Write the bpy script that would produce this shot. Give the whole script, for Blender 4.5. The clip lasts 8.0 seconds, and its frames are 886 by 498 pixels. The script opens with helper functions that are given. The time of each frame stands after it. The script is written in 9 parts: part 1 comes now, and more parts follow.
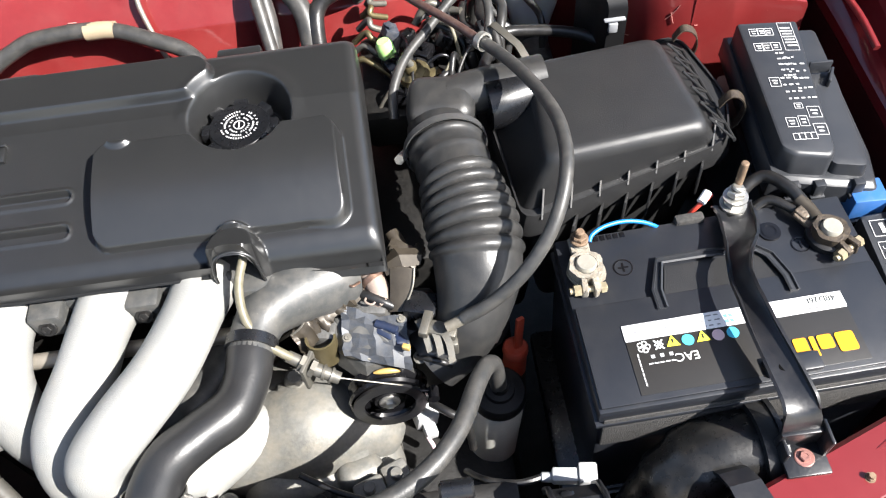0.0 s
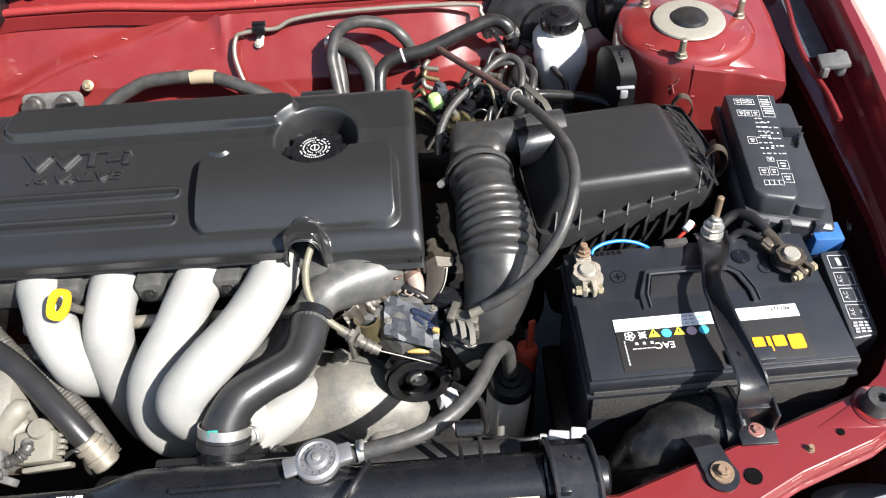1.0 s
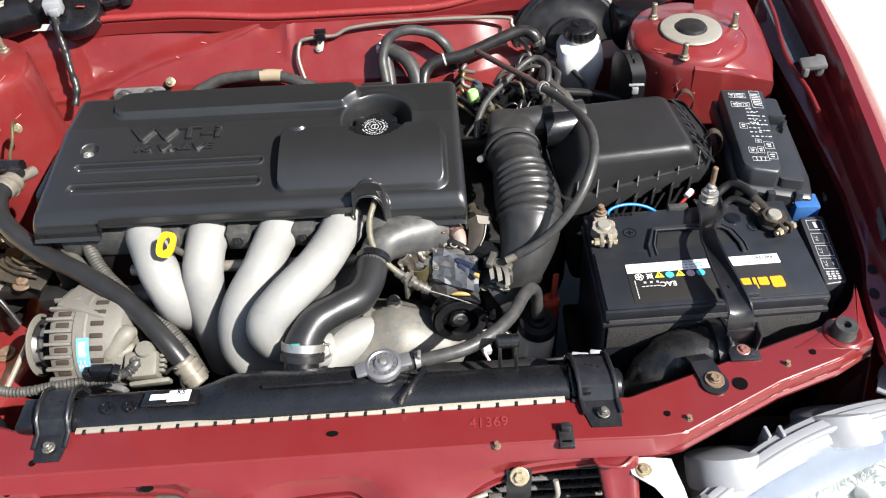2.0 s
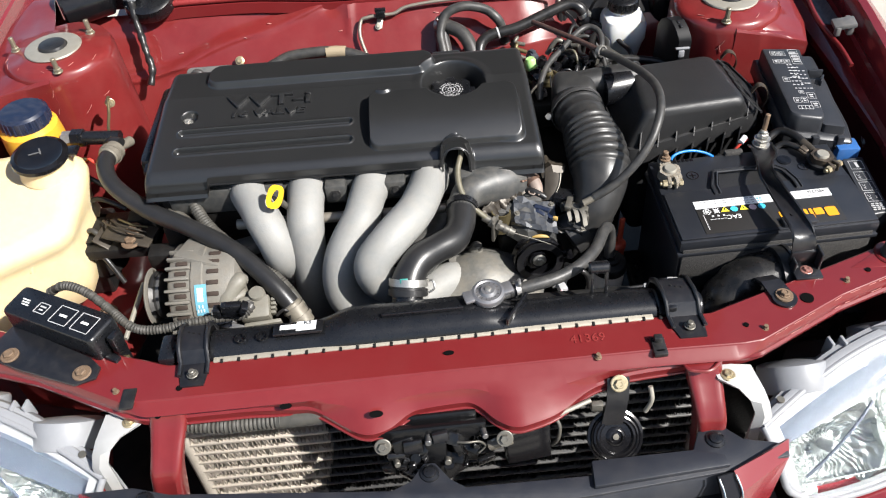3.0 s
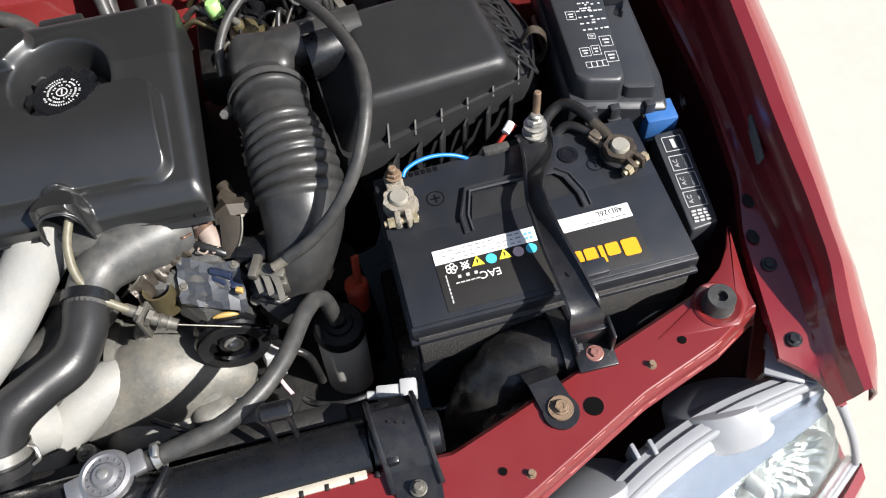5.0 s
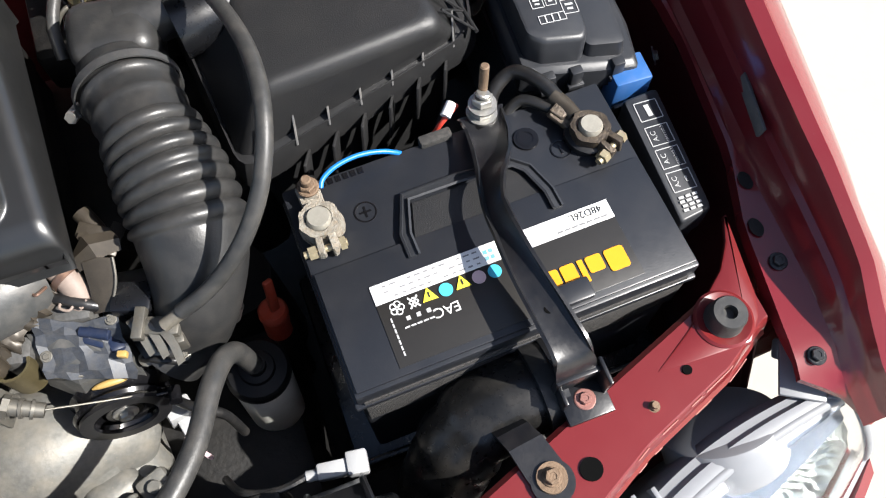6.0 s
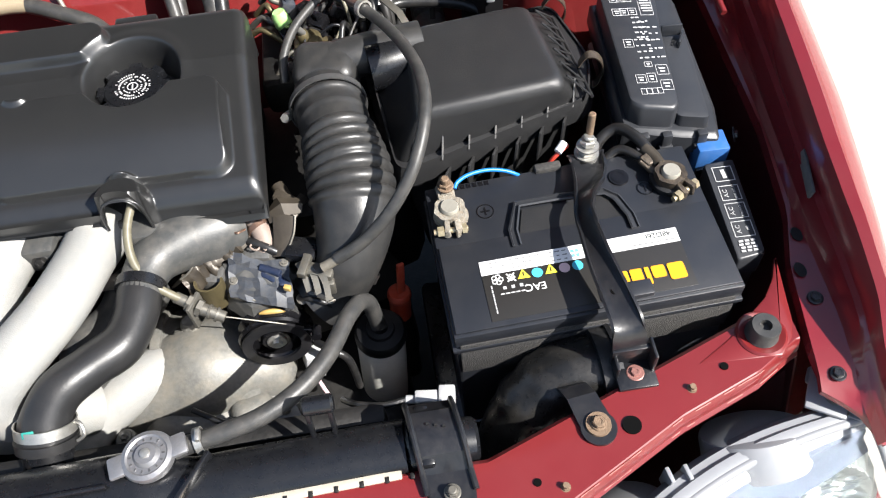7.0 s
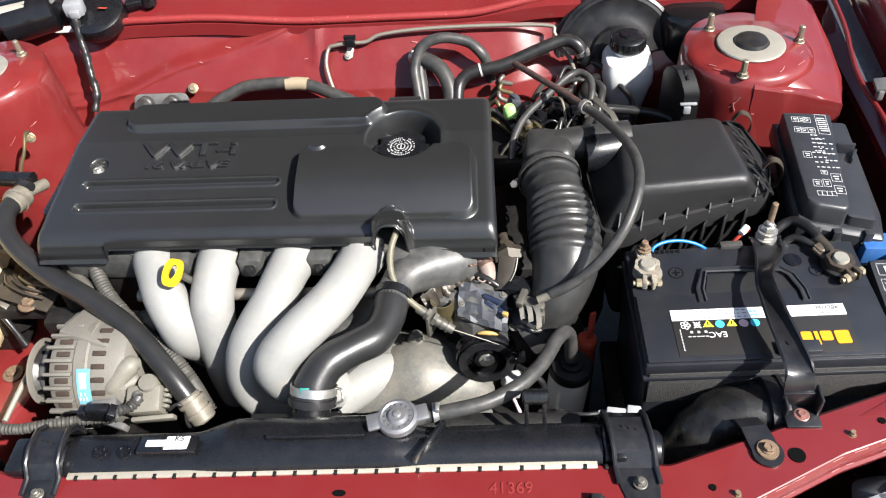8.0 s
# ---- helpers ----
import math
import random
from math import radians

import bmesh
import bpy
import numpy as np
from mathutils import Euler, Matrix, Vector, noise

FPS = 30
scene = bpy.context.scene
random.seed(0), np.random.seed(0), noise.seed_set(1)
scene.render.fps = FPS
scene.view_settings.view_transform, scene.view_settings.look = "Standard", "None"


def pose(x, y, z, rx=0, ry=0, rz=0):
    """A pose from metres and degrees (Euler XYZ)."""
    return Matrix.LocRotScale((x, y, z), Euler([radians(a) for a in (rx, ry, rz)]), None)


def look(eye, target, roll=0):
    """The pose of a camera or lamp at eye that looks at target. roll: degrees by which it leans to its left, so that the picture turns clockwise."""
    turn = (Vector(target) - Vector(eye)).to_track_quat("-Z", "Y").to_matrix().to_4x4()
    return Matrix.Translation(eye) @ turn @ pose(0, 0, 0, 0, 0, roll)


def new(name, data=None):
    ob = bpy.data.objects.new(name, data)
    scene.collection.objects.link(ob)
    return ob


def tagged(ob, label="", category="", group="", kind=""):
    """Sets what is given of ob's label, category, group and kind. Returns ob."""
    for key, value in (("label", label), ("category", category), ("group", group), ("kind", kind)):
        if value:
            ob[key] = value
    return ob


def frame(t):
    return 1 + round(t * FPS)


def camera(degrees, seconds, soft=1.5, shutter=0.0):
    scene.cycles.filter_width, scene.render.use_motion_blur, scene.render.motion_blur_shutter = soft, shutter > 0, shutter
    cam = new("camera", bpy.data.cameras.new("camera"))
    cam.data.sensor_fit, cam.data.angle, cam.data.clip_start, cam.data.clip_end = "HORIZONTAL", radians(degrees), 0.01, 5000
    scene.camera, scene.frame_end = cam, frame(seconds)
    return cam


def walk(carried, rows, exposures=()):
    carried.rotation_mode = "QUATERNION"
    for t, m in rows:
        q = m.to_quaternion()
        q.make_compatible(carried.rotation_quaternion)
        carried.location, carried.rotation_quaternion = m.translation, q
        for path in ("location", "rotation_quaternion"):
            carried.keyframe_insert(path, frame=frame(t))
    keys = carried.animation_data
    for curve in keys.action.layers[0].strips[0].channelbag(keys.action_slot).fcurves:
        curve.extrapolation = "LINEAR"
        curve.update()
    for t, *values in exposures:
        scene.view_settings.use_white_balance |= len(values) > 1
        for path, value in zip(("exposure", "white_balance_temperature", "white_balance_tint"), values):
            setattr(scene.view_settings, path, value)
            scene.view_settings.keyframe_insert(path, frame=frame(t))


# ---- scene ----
cam = camera(57.9, 8.0, soft=1.15)
PATH = [
    (0, (0.189, -0.035, 1.398), (0.208, 1.103, -0.246), -6.9),
    (0.5, (0.161, -0.12, 1.432), (0.164, 1.097, -0.154), -5.1),
    (1, (0.182, -0.208, 1.469), (0.143, 1.125, -0.021), -5.0),
    (1.5, (0.187, -0.323, 1.503), (0.14, 1.049, 0.049), -5.1),
    (2, (0.138, -0.398, 1.525), (0.085, 1.011, 0.106), -4.3),
    (2.2, (0.097, -0.424, 1.527), (0.043, 0.997, 0.121), -4.1),
    (3.3, (-0.016, -0.534, 1.55), (0.005, 0.878, 0.133), -5.3),
    (3.5, (0.026, -0.503, 1.537), (0.058, 0.9, 0.112), -5.9),
    (4, (0.189, -0.356, 1.51), (0.183, 0.975, 0.017), -8.4),
    (4.5, (0.283, -0.256, 1.469), (0.315, 0.985, -0.099), -7.9),
    (5, (0.292, -0.1, 1.418), (0.435, 0.94, -0.284), -6.0),
    (5.2, (0.3, -0.031, 1.372), (0.49, 0.919, -0.378), -5.0),
    (6.3, (0.308, 0.07, 1.33), (0.609, 0.806, -0.505), 1.6),
    (6.5, (0.297, 0.048, 1.348), (0.564, 0.848, -0.465), -0.2),
    (7, (0.271, -0.122, 1.416), (0.358, 1.004, -0.235), -4.9),
    (7.5, (0.237, -0.259, 1.475), (0.121, 1.073, -0.012), -6.1),
    (8, (0.156, -0.3, 1.503), (-0.004, 1.087, 0.071), -5.9),
]
walk(cam, [(t, look(eye, target, roll)) for t, eye, target, roll in PATH], exposures=[(0.0, 1.86), (0.5, 1.70), (1.0, 1.56), (1.5, 1.40), (2.0, 1.32), (3.5, 0.97), (4.0, 1.06), (4.5, 1.07), (5.0, 1.12), (6.5, 1.38), (7.0, 1.47), (7.5, 1.40), (8.0, 1.38)])

# world, sun and exposure
SUN_TO = Vector((0.85, -0.55, 1.0)).normalized()
world = bpy.data.worlds.new("sky")
scene.world = world
world.use_nodes = True
sky = world.node_tree.nodes.new("ShaderNodeTexSky")
sky.sky_type, sky.sun_disc = "NISHITA", False
sky.sun_elevation = math.asin(SUN_TO.z)
sky.sun_rotation = math.atan2(SUN_TO.x, SUN_TO.y)
sky.air_density, sky.dust_density = 1.0, 1.5
world.node_tree.links.new(sky.outputs[0], world.node_tree.nodes["Background"].inputs[0])
world.node_tree.nodes["Background"].inputs[1].default_value = 0.075
sun = new("sun", bpy.data.lights.new("sun", "SUN"))
sun.data.energy, sun.data.angle, sun.data.color = 5.0, radians(0.53), (1.0, 0.97, 0.93)
sun.matrix_world = look(SUN_TO * 5, (0, 0, 0))


# materials
def mat(name, base, rough=0.5, metal=0.0, vary=0.12, scale=30.0, bump=0.0, bscale=600.0, coat=0.0, dust=0.0, dust_col=(0.35, 0.31, 0.26),
        spec=0.5, trans=0.0, ior=1.45, rvary=0.15, worn=None, worn_amt=0.0, worn_scale=60.0, sub=0.0):
    m = bpy.data.materials.new(name)
    m.use_nodes = True
    nt = m.node_tree
    n, l = nt.nodes, nt.links
    b = n["Principled BSDF"]
    co = n.new("ShaderNodeTexCoord")

    def noise_at(s, detail=4.0):
        t = n.new("ShaderNodeTexNoise")
        t.inputs["Scale"].default_value, t.inputs["Detail"].default_value = s, detail
        l.new(co.outputs["Object"], t.inputs["Vector"])
        return t.outputs["Fac"]

    def mixed(fac, a, c):
        x = n.new("ShaderNodeMix")
        x.data_type = "RGBA"
        l.new(fac, x.inputs["Factor"])
        for sock, v in ((x.inputs["A"], a), (x.inputs["B"], c)):
            if isinstance(v, tuple):
                sock.default_value = (*v, 1)
            else:
                l.new(v, sock)
        return x.outputs["Result"]

    def ramp(fac, lo, hi, top=1.0):
        r = n.new("ShaderNodeMapRange")
        r.inputs["From Min"].default_value, r.inputs["From Max"].default_value = lo, hi
        r.inputs["To Max"].default_value = top
        l.new(fac, r.inputs["Value"])
        return r.outputs["Result"]

    big, fine = noise_at(scale), noise_at(scale * 9, 6.0)
    col = mixed(big, tuple(c * (1 - vary) for c in base), tuple(min(1.0, c * (1 + vary)) for c in base))
    if vary:
        col = mixed(ramp(fine, 0.35, 0.75, 0.5), col, tuple(min(1.0, c * (1 + 1.4 * vary)) for c in base))
    if worn:
        col = mixed(ramp(noise_at(worn_scale, 8.0), 0.62 - worn_amt, 0.70 - worn_amt), col, worn)
    if dust:
        col = mixed(ramp(noise_at(scale * 2.3, 9.0), 0.40, 0.80, dust), col, dust_col)
        spots = n.new("ShaderNodeTexVoronoi")
        spots.inputs["Scale"].default_value = 150.0
        l.new(co.outputs["Object"], spots.inputs["Vector"])
        col = mixed(ramp(spots.outputs["Distance"], 0.12, 0.04, dust * 0.8), col, dust_col)
    l.new(col, b.inputs["Base Color"])
    r = n.new("ShaderNodeMapRange")
    r.inputs["To Min"].default_value, r.inputs["To Max"].default_value = max(0.03, rough - rvary * rough), min(1.0, rough + rvary * rough + dust * 0.2)
    l.new(fine, r.inputs["Value"])
    l.new(r.outputs["Result"], b.inputs["Roughness"])
    b.inputs["Metallic"].default_value = metal
    b.inputs["IOR"].default_value = ior
    b.inputs["Specular IOR Level"].default_value = spec
    b.inputs["Coat Weight"].default_value = coat
    b.inputs["Coat Roughness"].default_value = 0.06
    b.inputs["Transmission Weight"].default_value = trans
    if sub:
        b.inputs["Subsurface Weight"].default_value = sub
        b.inputs["Subsurface Radius"].default_value = (0.02, 0.015, 0.008)
        b.inputs["Subsurface Scale"].default_value = 0.5
    if bump:
        p = n.new("ShaderNodeBump")
        p.inputs["Strength"].default_value, p.inputs["Distance"].default_value = bump, 0.0012
        l.new(noise_at(bscale, 5.0), p.inputs["Height"])
        l.new(p.outputs["Normal"], b.inputs["Normal"])
        l.new(p.outputs["Normal"], b.inputs["Coat Normal"])
    return m


PAINT = mat("red_paint", (0.131, 0.0125, 0.0136), 0.34, vary=0.07, scale=9, coat=0.7, dust=0.015, bump=0.05, bscale=60, spec=0.3, worn=(0.50, 0.22, 0.20), worn_amt=-0.155, worn_scale=210)
PAINT_OLD = mat("scuffed_red_paint", (0.140, 0.0150, 0.0150), 0.33, vary=0.12, scale=12, coat=0.7, dust=0.03, bump=0.8, bscale=16, spec=0.3, worn=(0.50, 0.26, 0.23), worn_amt=-0.125, worn_scale=110)
# body red darkened to carry the shade of the right inner wall
PAINT_SHADED = mat("shaded_red_paint", (0.055, 0.0085, 0.0095), 0.35, vary=0.2, scale=12, coat=0.4, dust=0.02, bump=0.3, bscale=20, spec=0.3)
PAINT_BARE = mat("fender_red_paint", (0.150, 0.0130, 0.0175), 0.22, vary=0.06, scale=5, coat=0.6, dust=0.04)
COVER = mat("satin_black_plastic", (0.0125, 0.0127, 0.0130), 0.33, vary=0.08, scale=14, bump=0.015, bscale=1500, dust=0.006, spec=1.0, worn=(0.10, 0.088, 0.055), worn_amt=-0.20, worn_scale=240)
PLASTIC = mat("black_plastic", (0.0052, 0.0056, 0.0068), 0.28, vary=0.12, scale=25, bump=0.03, bscale=900, dust=0.012, spec=0.7)
GRAINED = mat("grained_black_plastic", (0.0160, 0.0160, 0.0165), 0.40, vary=0.10, scale=22, bump=0.28, bscale=1100, dust=0.012)
GLOSSY = mat("glossy_black_plastic", (0.005, 0.005, 0.006), 0.18, vary=0.1, scale=30, dust=0.01)
BATT = mat("battery_case_plastic", (0.0150, 0.0165, 0.0205), 0.36, vary=0.12, scale=20, bump=0.05, bscale=800, dust=0.02)
RUBBER = mat("black_rubber", (0.011, 0.011, 0.0115), 0.33, vary=0.2, scale=35, bump=0.15, bscale=500, dust=0.05)
RUBBER_GREY = mat("dusty_grey_rubber", (0.029, 0.029, 0.0285), 0.43, vary=0.2, scale=35, bump=0.15, bscale=500, dust=0.10)
# oily metal; its near-black also fills in for shade deep in the bay
DARK = mat("oily_and_shaded_metal", (0.0065, 0.0062, 0.006), 0.55, metal=0.2, vary=0.4, scale=25, bump=0.4, bscale=200, dust=0.03)
IRON = mat("black_painted_steel", (0.0075, 0.0078, 0.0095), 0.32, vary=0.2, scale=40, bump=0.1, bscale=300, dust=0.03, spec=0.7, worn=(0.25, 0.22, 0.2), worn_amt=-0.13)
ALLOY = mat("cast_aluminium", (0.122, 0.120, 0.110), 0.48, metal=0.25, vary=0.40, scale=30, bump=0.22, bscale=260, dust=0.45, dust_col=(0.24, 0.21, 0.16))
ALLOY_OLD = mat("grimy_cast_aluminium", (0.105, 0.104, 0.100), 0.46, metal=0.45, vary=0.45, scale=60, bump=0.22, bscale=300, dust=0.55, dust_col=(0.06, 0.052, 0.042))
RUNNER = mat("silver_painted_casting", (0.222, 0.222, 0.212), 0.52, metal=0.0, vary=0.10, scale=26, bump=0.35, bscale=900, dust=0.22, dust_col=(0.36, 0.32, 0.26))
STEEL = mat("zinc_plated_steel", (0.46, 0.45, 0.42), 0.38, metal=0.85, vary=0.25, scale=90, dust=0.3, dust_col=(0.22, 0.19, 0.14))
BRASS = mat("yellow_passivated_steel", (0.40, 0.34, 0.22), 0.42, metal=0.7, vary=0.3, scale=120, dust=0.4, dust_col=(0.22, 0.17, 0.11))
RUST = mat("rusty_steel", (0.15, 0.10, 0.065), 0.7, metal=0.4, vary=0.4, scale=160, bump=0.5, bscale=700, dust=0.3, dust_col=(0.24, 0.19, 0.13))
LEAD = mat("corroded_lead_clamp", (0.225, 0.208, 0.175), 0.62, metal=0.3, vary=0.45, scale=160, bump=0.9, bscale=600, dust=0.55, dust_col=(0.20, 0.13, 0.06))
WHITE = mat("white_plastic", (0.34, 0.34, 0.335), 0.40, vary=0.06, scale=20, dust=0.10)
TANKW = mat("translucent_white_tank", (0.62, 0.63, 0.62), 0.38, vary=0.06, scale=15, sub=0.3, dust=0.06)
CREAM = mat("yellowed_tank_plastic", (0.60, 0.49, 0.29), 0.42, vary=0.10, scale=9, sub=0.25, dust=0.10)
AMBER = mat("amber_fluid_tank", (0.62, 0.33, 0.03), 0.38, vary=0.12, scale=12, sub=0.2)
YELLOW = mat("yellow_plastic", (0.70, 0.40, 0.006), 0.38, vary=0.06, scale=40)
ORANGE = mat("faded_orange_plastic", (0.44, 0.050, 0.020), 0.5, vary=0.15, scale=60, dust=0.12)
BLUE = mat("blue_relay_plastic", (0.022, 0.10, 0.29), 0.42, vary=0.1, scale=60, dust=0.08)
BLUEWIRE = mat("blue_wire", (0.01, 0.15, 0.46), 0.35, vary=0.1, scale=60)
REDWIRE = mat("red_wire", (0.55, 0.05, 0.03), 0.45, vary=0.1, scale=60, dust=0.1)
PINK = mat("pink_bolt_plating", (0.27, 0.13, 0.11), 0.4, metal=0.5, vary=0.25, scale=150)
TEAL = mat("teal_clamp_print", (0.02, 0.20, 0.17), 0.45, vary=0.1, scale=60)
GREEN = mat("green_plastic", (0.34, 0.58, 0.20), 0.35, vary=0.1, scale=60, sub=0.2)
PAPER = mat("white_label", (0.68, 0.68, 0.67), 0.35, vary=0.03, scale=30)
LABELBLACK = mat("black_label_film", (0.022, 0.0205, 0.019), 0.34, vary=0.08, scale=30)
INK = mat("white_print", (0.72, 0.72, 0.70), 0.5, vary=0.04, scale=40)
GREYINK = mat("grey_print", (0.20, 0.20, 0.20), 0.5, vary=0.04, scale=40)
INKDIM = mat("worn_white_print", (0.40, 0.40, 0.40), 0.5, vary=0.15, scale=200)
FUSEPL = mat("dull_grey_black_plastic", (0.021, 0.0225, 0.026), 0.38, vary=0.10, scale=22, bump=0.05, bscale=900, dust=0.02)
GOLDINK = mat("golden_yellow_print", (0.70, 0.29, 0.015), 0.35, vary=0.06, scale=40)
YELLOWINK = mat("yellow_print", (0.80, 0.68, 0.05), 0.4, vary=0.03, scale=40)
CYANINK = mat("light_blue_print", (0.06, 0.42, 0.58), 0.4, vary=0.03, scale=40)
PINKINK = mat("pale_pink_print", (0.55, 0.40, 0.42), 0.4, vary=0.03, scale=40)
FOAM = mat("tan_masking_tape", (0.26, 0.21, 0.14), 0.6, vary=0.15, scale=60)
OLIVE = mat("olive_cable_sheath", (0.105, 0.095, 0.062), 0.45, vary=0.15, scale=60, dust=0.2)
CRIMP = mat("pale_crimp_metal", (0.14, 0.126, 0.100), 0.5, metal=0.2, vary=0.2, scale=70, dust=0.25)
FIN = mat("dusty_aluminium_fins", (0.38, 0.34, 0.29), 0.6, metal=0.3, vary=0.3, scale=60, dust=0.35, dust_col=(0.36, 0.32, 0.27))
REFLECTOR = mat("brushed_reflector", (0.36, 0.39, 0.38), 0.36, metal=0.85, vary=0.12, scale=60, rvary=0.5)
STUD = mat("dull_plated_stud", (0.25, 0.225, 0.165), 0.42, metal=0.7, vary=0.25, scale=90, dust=0.3)
MATTBLACK = mat("matt_black_plastic", (0.0045, 0.0045, 0.005), 0.5, vary=0.1, scale=30, spec=0.3)
SEAMPLATE = mat("pale_crimped_seam", (0.40, 0.36, 0.29), 0.45, metal=0.4, vary=0.2, scale=70, dust=0.25)
FOIL = mat("grimy_blue_grey_foil", (0.036, 0.040, 0.048), 0.48, metal=0.25, vary=0.6, scale=90, dust=0.35, dust_col=(0.12, 0.11, 0.09))
CHROME = mat("chrome_reflector", (0.60, 0.63, 0.61), 0.26, metal=1.0, vary=0.05, scale=20, rvary=0.4)
LAMPGREY = mat("pale_grey_lamp_plastic", (0.215, 0.222, 0.235), 0.42, vary=0.05, scale=15, dust=0.08)
LAMPBAND = mat("smoky_lamp_band", (0.075, 0.09, 0.115), 0.30, vary=0.05, scale=20)
CONCRETE = mat("pale_sandy_concrete", (0.345, 0.325, 0.285), 0.9, vary=0.10, scale=2.5, bump=0.5, bscale=60, dust=0.25, dust_col=(0.42, 0.37, 0.30), worn=(0.20, 0.18, 0.15), worn_amt=-0.13, worn_scale=22)
LENS = mat("clear_lamp_lens", (0.95, 0.96, 0.97), 0.05, vary=0.0, trans=1.0, ior=1.2, rvary=0.2)
GREYPL = mat("grey_plastic", (0.085, 0.085, 0.085), 0.5, vary=0.12, scale=40, dust=0.2)
SEAL = mat("worn_cowl_seal", (0.20, 0.018, 0.018), 0.6, vary=0.2, scale=60, bump=0.6, bscale=300, worn=(0.58, 0.34, 0.31), worn_amt=-0.05, worn_scale=330)
FOAMGREY = mat("sandy_foam_strip", (0.030, 0.029, 0.028), 0.9, vary=0.4, scale=180, bump=1.0, bscale=900, dust=0.10)

ALLOY_GREY = mat("dark_grey_casting", (0.046, 0.047, 0.046), 0.42, metal=0.1, vary=0.2, scale=40, bump=0.12, bscale=500, dust=0.15)
CHIPPED = mat("scratched_primer", (0.34, 0.14, 0.12), 0.6, vary=0.2, scale=80)
INKBLACK = mat("black_print", (0.02, 0.02, 0.02), 0.5, vary=0.1)
CAPMETAL = mat("dull_pressed_steel", (0.25, 0.25, 0.26), 0.42, metal=0.75, vary=0.2, scale=60, dust=0.25)
# black without sheen, stands in for shade in holes and gaps
BLACKHOLE = mat("hole_shade_black", (0.003, 0.003, 0.003), 0.95, vary=0.1, spec=0.05)
RUSTCLIP = mat("tarnished_spring_steel", (0.066, 0.053, 0.042), 0.42, metal=0.6, vary=0.4, scale=120, bump=0.5, bscale=600, dust=0.35, dust_col=(0.20, 0.15, 0.09))
RUBBERHOSE = mat("dusty_ribbed_rubber", (0.0205, 0.0205, 0.0205), 0.37, vary=0.2, scale=30, bump=0.10, bscale=500, dust=0.05)
FELT = mat("dark_felt", (0.016, 0.016, 0.017), 0.95, vary=0.2, scale=60, bump=0.5, bscale=900)
HOSERUBBER = mat("dull_black_rubber", (0.015, 0.015, 0.0155), 0.34, vary=0.10, scale=14, bump=0.10, bscale=420, dust=0.02)
RUBBERDUCT = mat("polished_black_rubber", (0.008, 0.008, 0.008), 0.28, vary=0.2, scale=30, bump=0.1, bscale=300, dust=0.05)
STEELDARK = mat("dull_band_steel", (0.16, 0.16, 0.16), 0.40, metal=0.8, vary=0.2, scale=60, dust=0.2)
GREYBOTTLE = mat("grey_translucent_plastic", (0.55, 0.54, 0.50), 0.45, vary=0.15, scale=18, dust=0.15)
BROWNHOSE = mat("reddish_brown_hose", (0.050, 0.026, 0.022), 0.45, vary=0.15, scale=60, dust=0.1)
STEELDUSTY = mat("dusty_bent_steel", (0.13, 0.124, 0.108), 0.45, metal=0.6, vary=0.3, scale=90, dust=0.35, dust_col=(0.16, 0.13, 0.09))
BRASSDIRTY = mat("dirty_brass_plating", (0.14, 0.115, 0.060), 0.42, metal=0.7, vary=0.3, scale=90, dust=0.3, dust_col=(0.10, 0.08, 0.05))
BROWNMETAL = mat("oily_brown_metal", (0.040, 0.033, 0.025), 0.42, metal=0.3, vary=0.3, scale=90, dust=0.15, dust_col=(0.12, 0.10, 0.07))
PINKHOSE = mat("pinkish_grey_rubber", (0.19, 0.145, 0.12), 0.55, vary=0.15, scale=60, dust=0.2)
COPPER = mat("coppery_spring_wire", (0.24, 0.15, 0.11), 0.4, metal=0.8, vary=0.2, scale=90)
YELLOWDULL = mat("dull_yellow_plastic", (0.36, 0.235, 0.07), 0.45, vary=0.15, scale=60, dust=0.15)
CLEARPL = mat("milky_plastic", (0.32, 0.325, 0.33), 0.3, vary=0.1, scale=60, dust=0.15)
BLUEGREY = mat("blue_grey_plastic", (0.030, 0.036, 0.048), 0.4, vary=0.15, scale=60, dust=0.15)
PIPEGREY = mat("grey_coated_pipe", (0.20, 0.18, 0.15), 0.4, metal=0.4, vary=0.15, scale=60, dust=0.15)
GLOSSYSERVO = mat("black_enamelled_steel", (0.006, 0.006, 0.007), 0.36, vary=0.15, scale=20, dust=0.05)
ALLOY_ALT = mat("dusty_grey_casting", (0.145, 0.137, 0.119), 0.55, metal=0.2, vary=0.2, scale=40, bump=0.4, bscale=420, dust=0.4, dust_col=(0.18, 0.15, 0.11))
SLOT = mat("rusty_dark_slot", (0.030, 0.020, 0.015), 0.8, vary=0.5, scale=90)
LABELBLUE = mat("pale_blue_label", (0.10, 0.30, 0.40), 0.4, vary=0.2, scale=90, dust=0.35)
LABELPALE = mat("faded_label_print", (0.55, 0.66, 0.68), 0.5, vary=0.2, scale=200)
DARKSTEEL = mat("dull_dark_steel", (0.10, 0.10, 0.10), 0.45, metal=0.6, vary=0.25, scale=50, dust=0.2)
PUTTY = mat("putty_plastic", (0.145, 0.138, 0.115), 0.5, vary=0.2, scale=40, dust=0.45, dust_col=(0.12, 0.10, 0.07))
SHEATH = mat("dusty_ribbed_sheath", (0.042, 0.040, 0.035), 0.6, vary=0.2, scale=50, dust=0.14, dust_col=(0.20, 0.175, 0.14))
CAPBLUE = mat("blue_black_cap", (0.008, 0.014, 0.034), 0.34, vary=0.15, scale=40, dust=0.06)
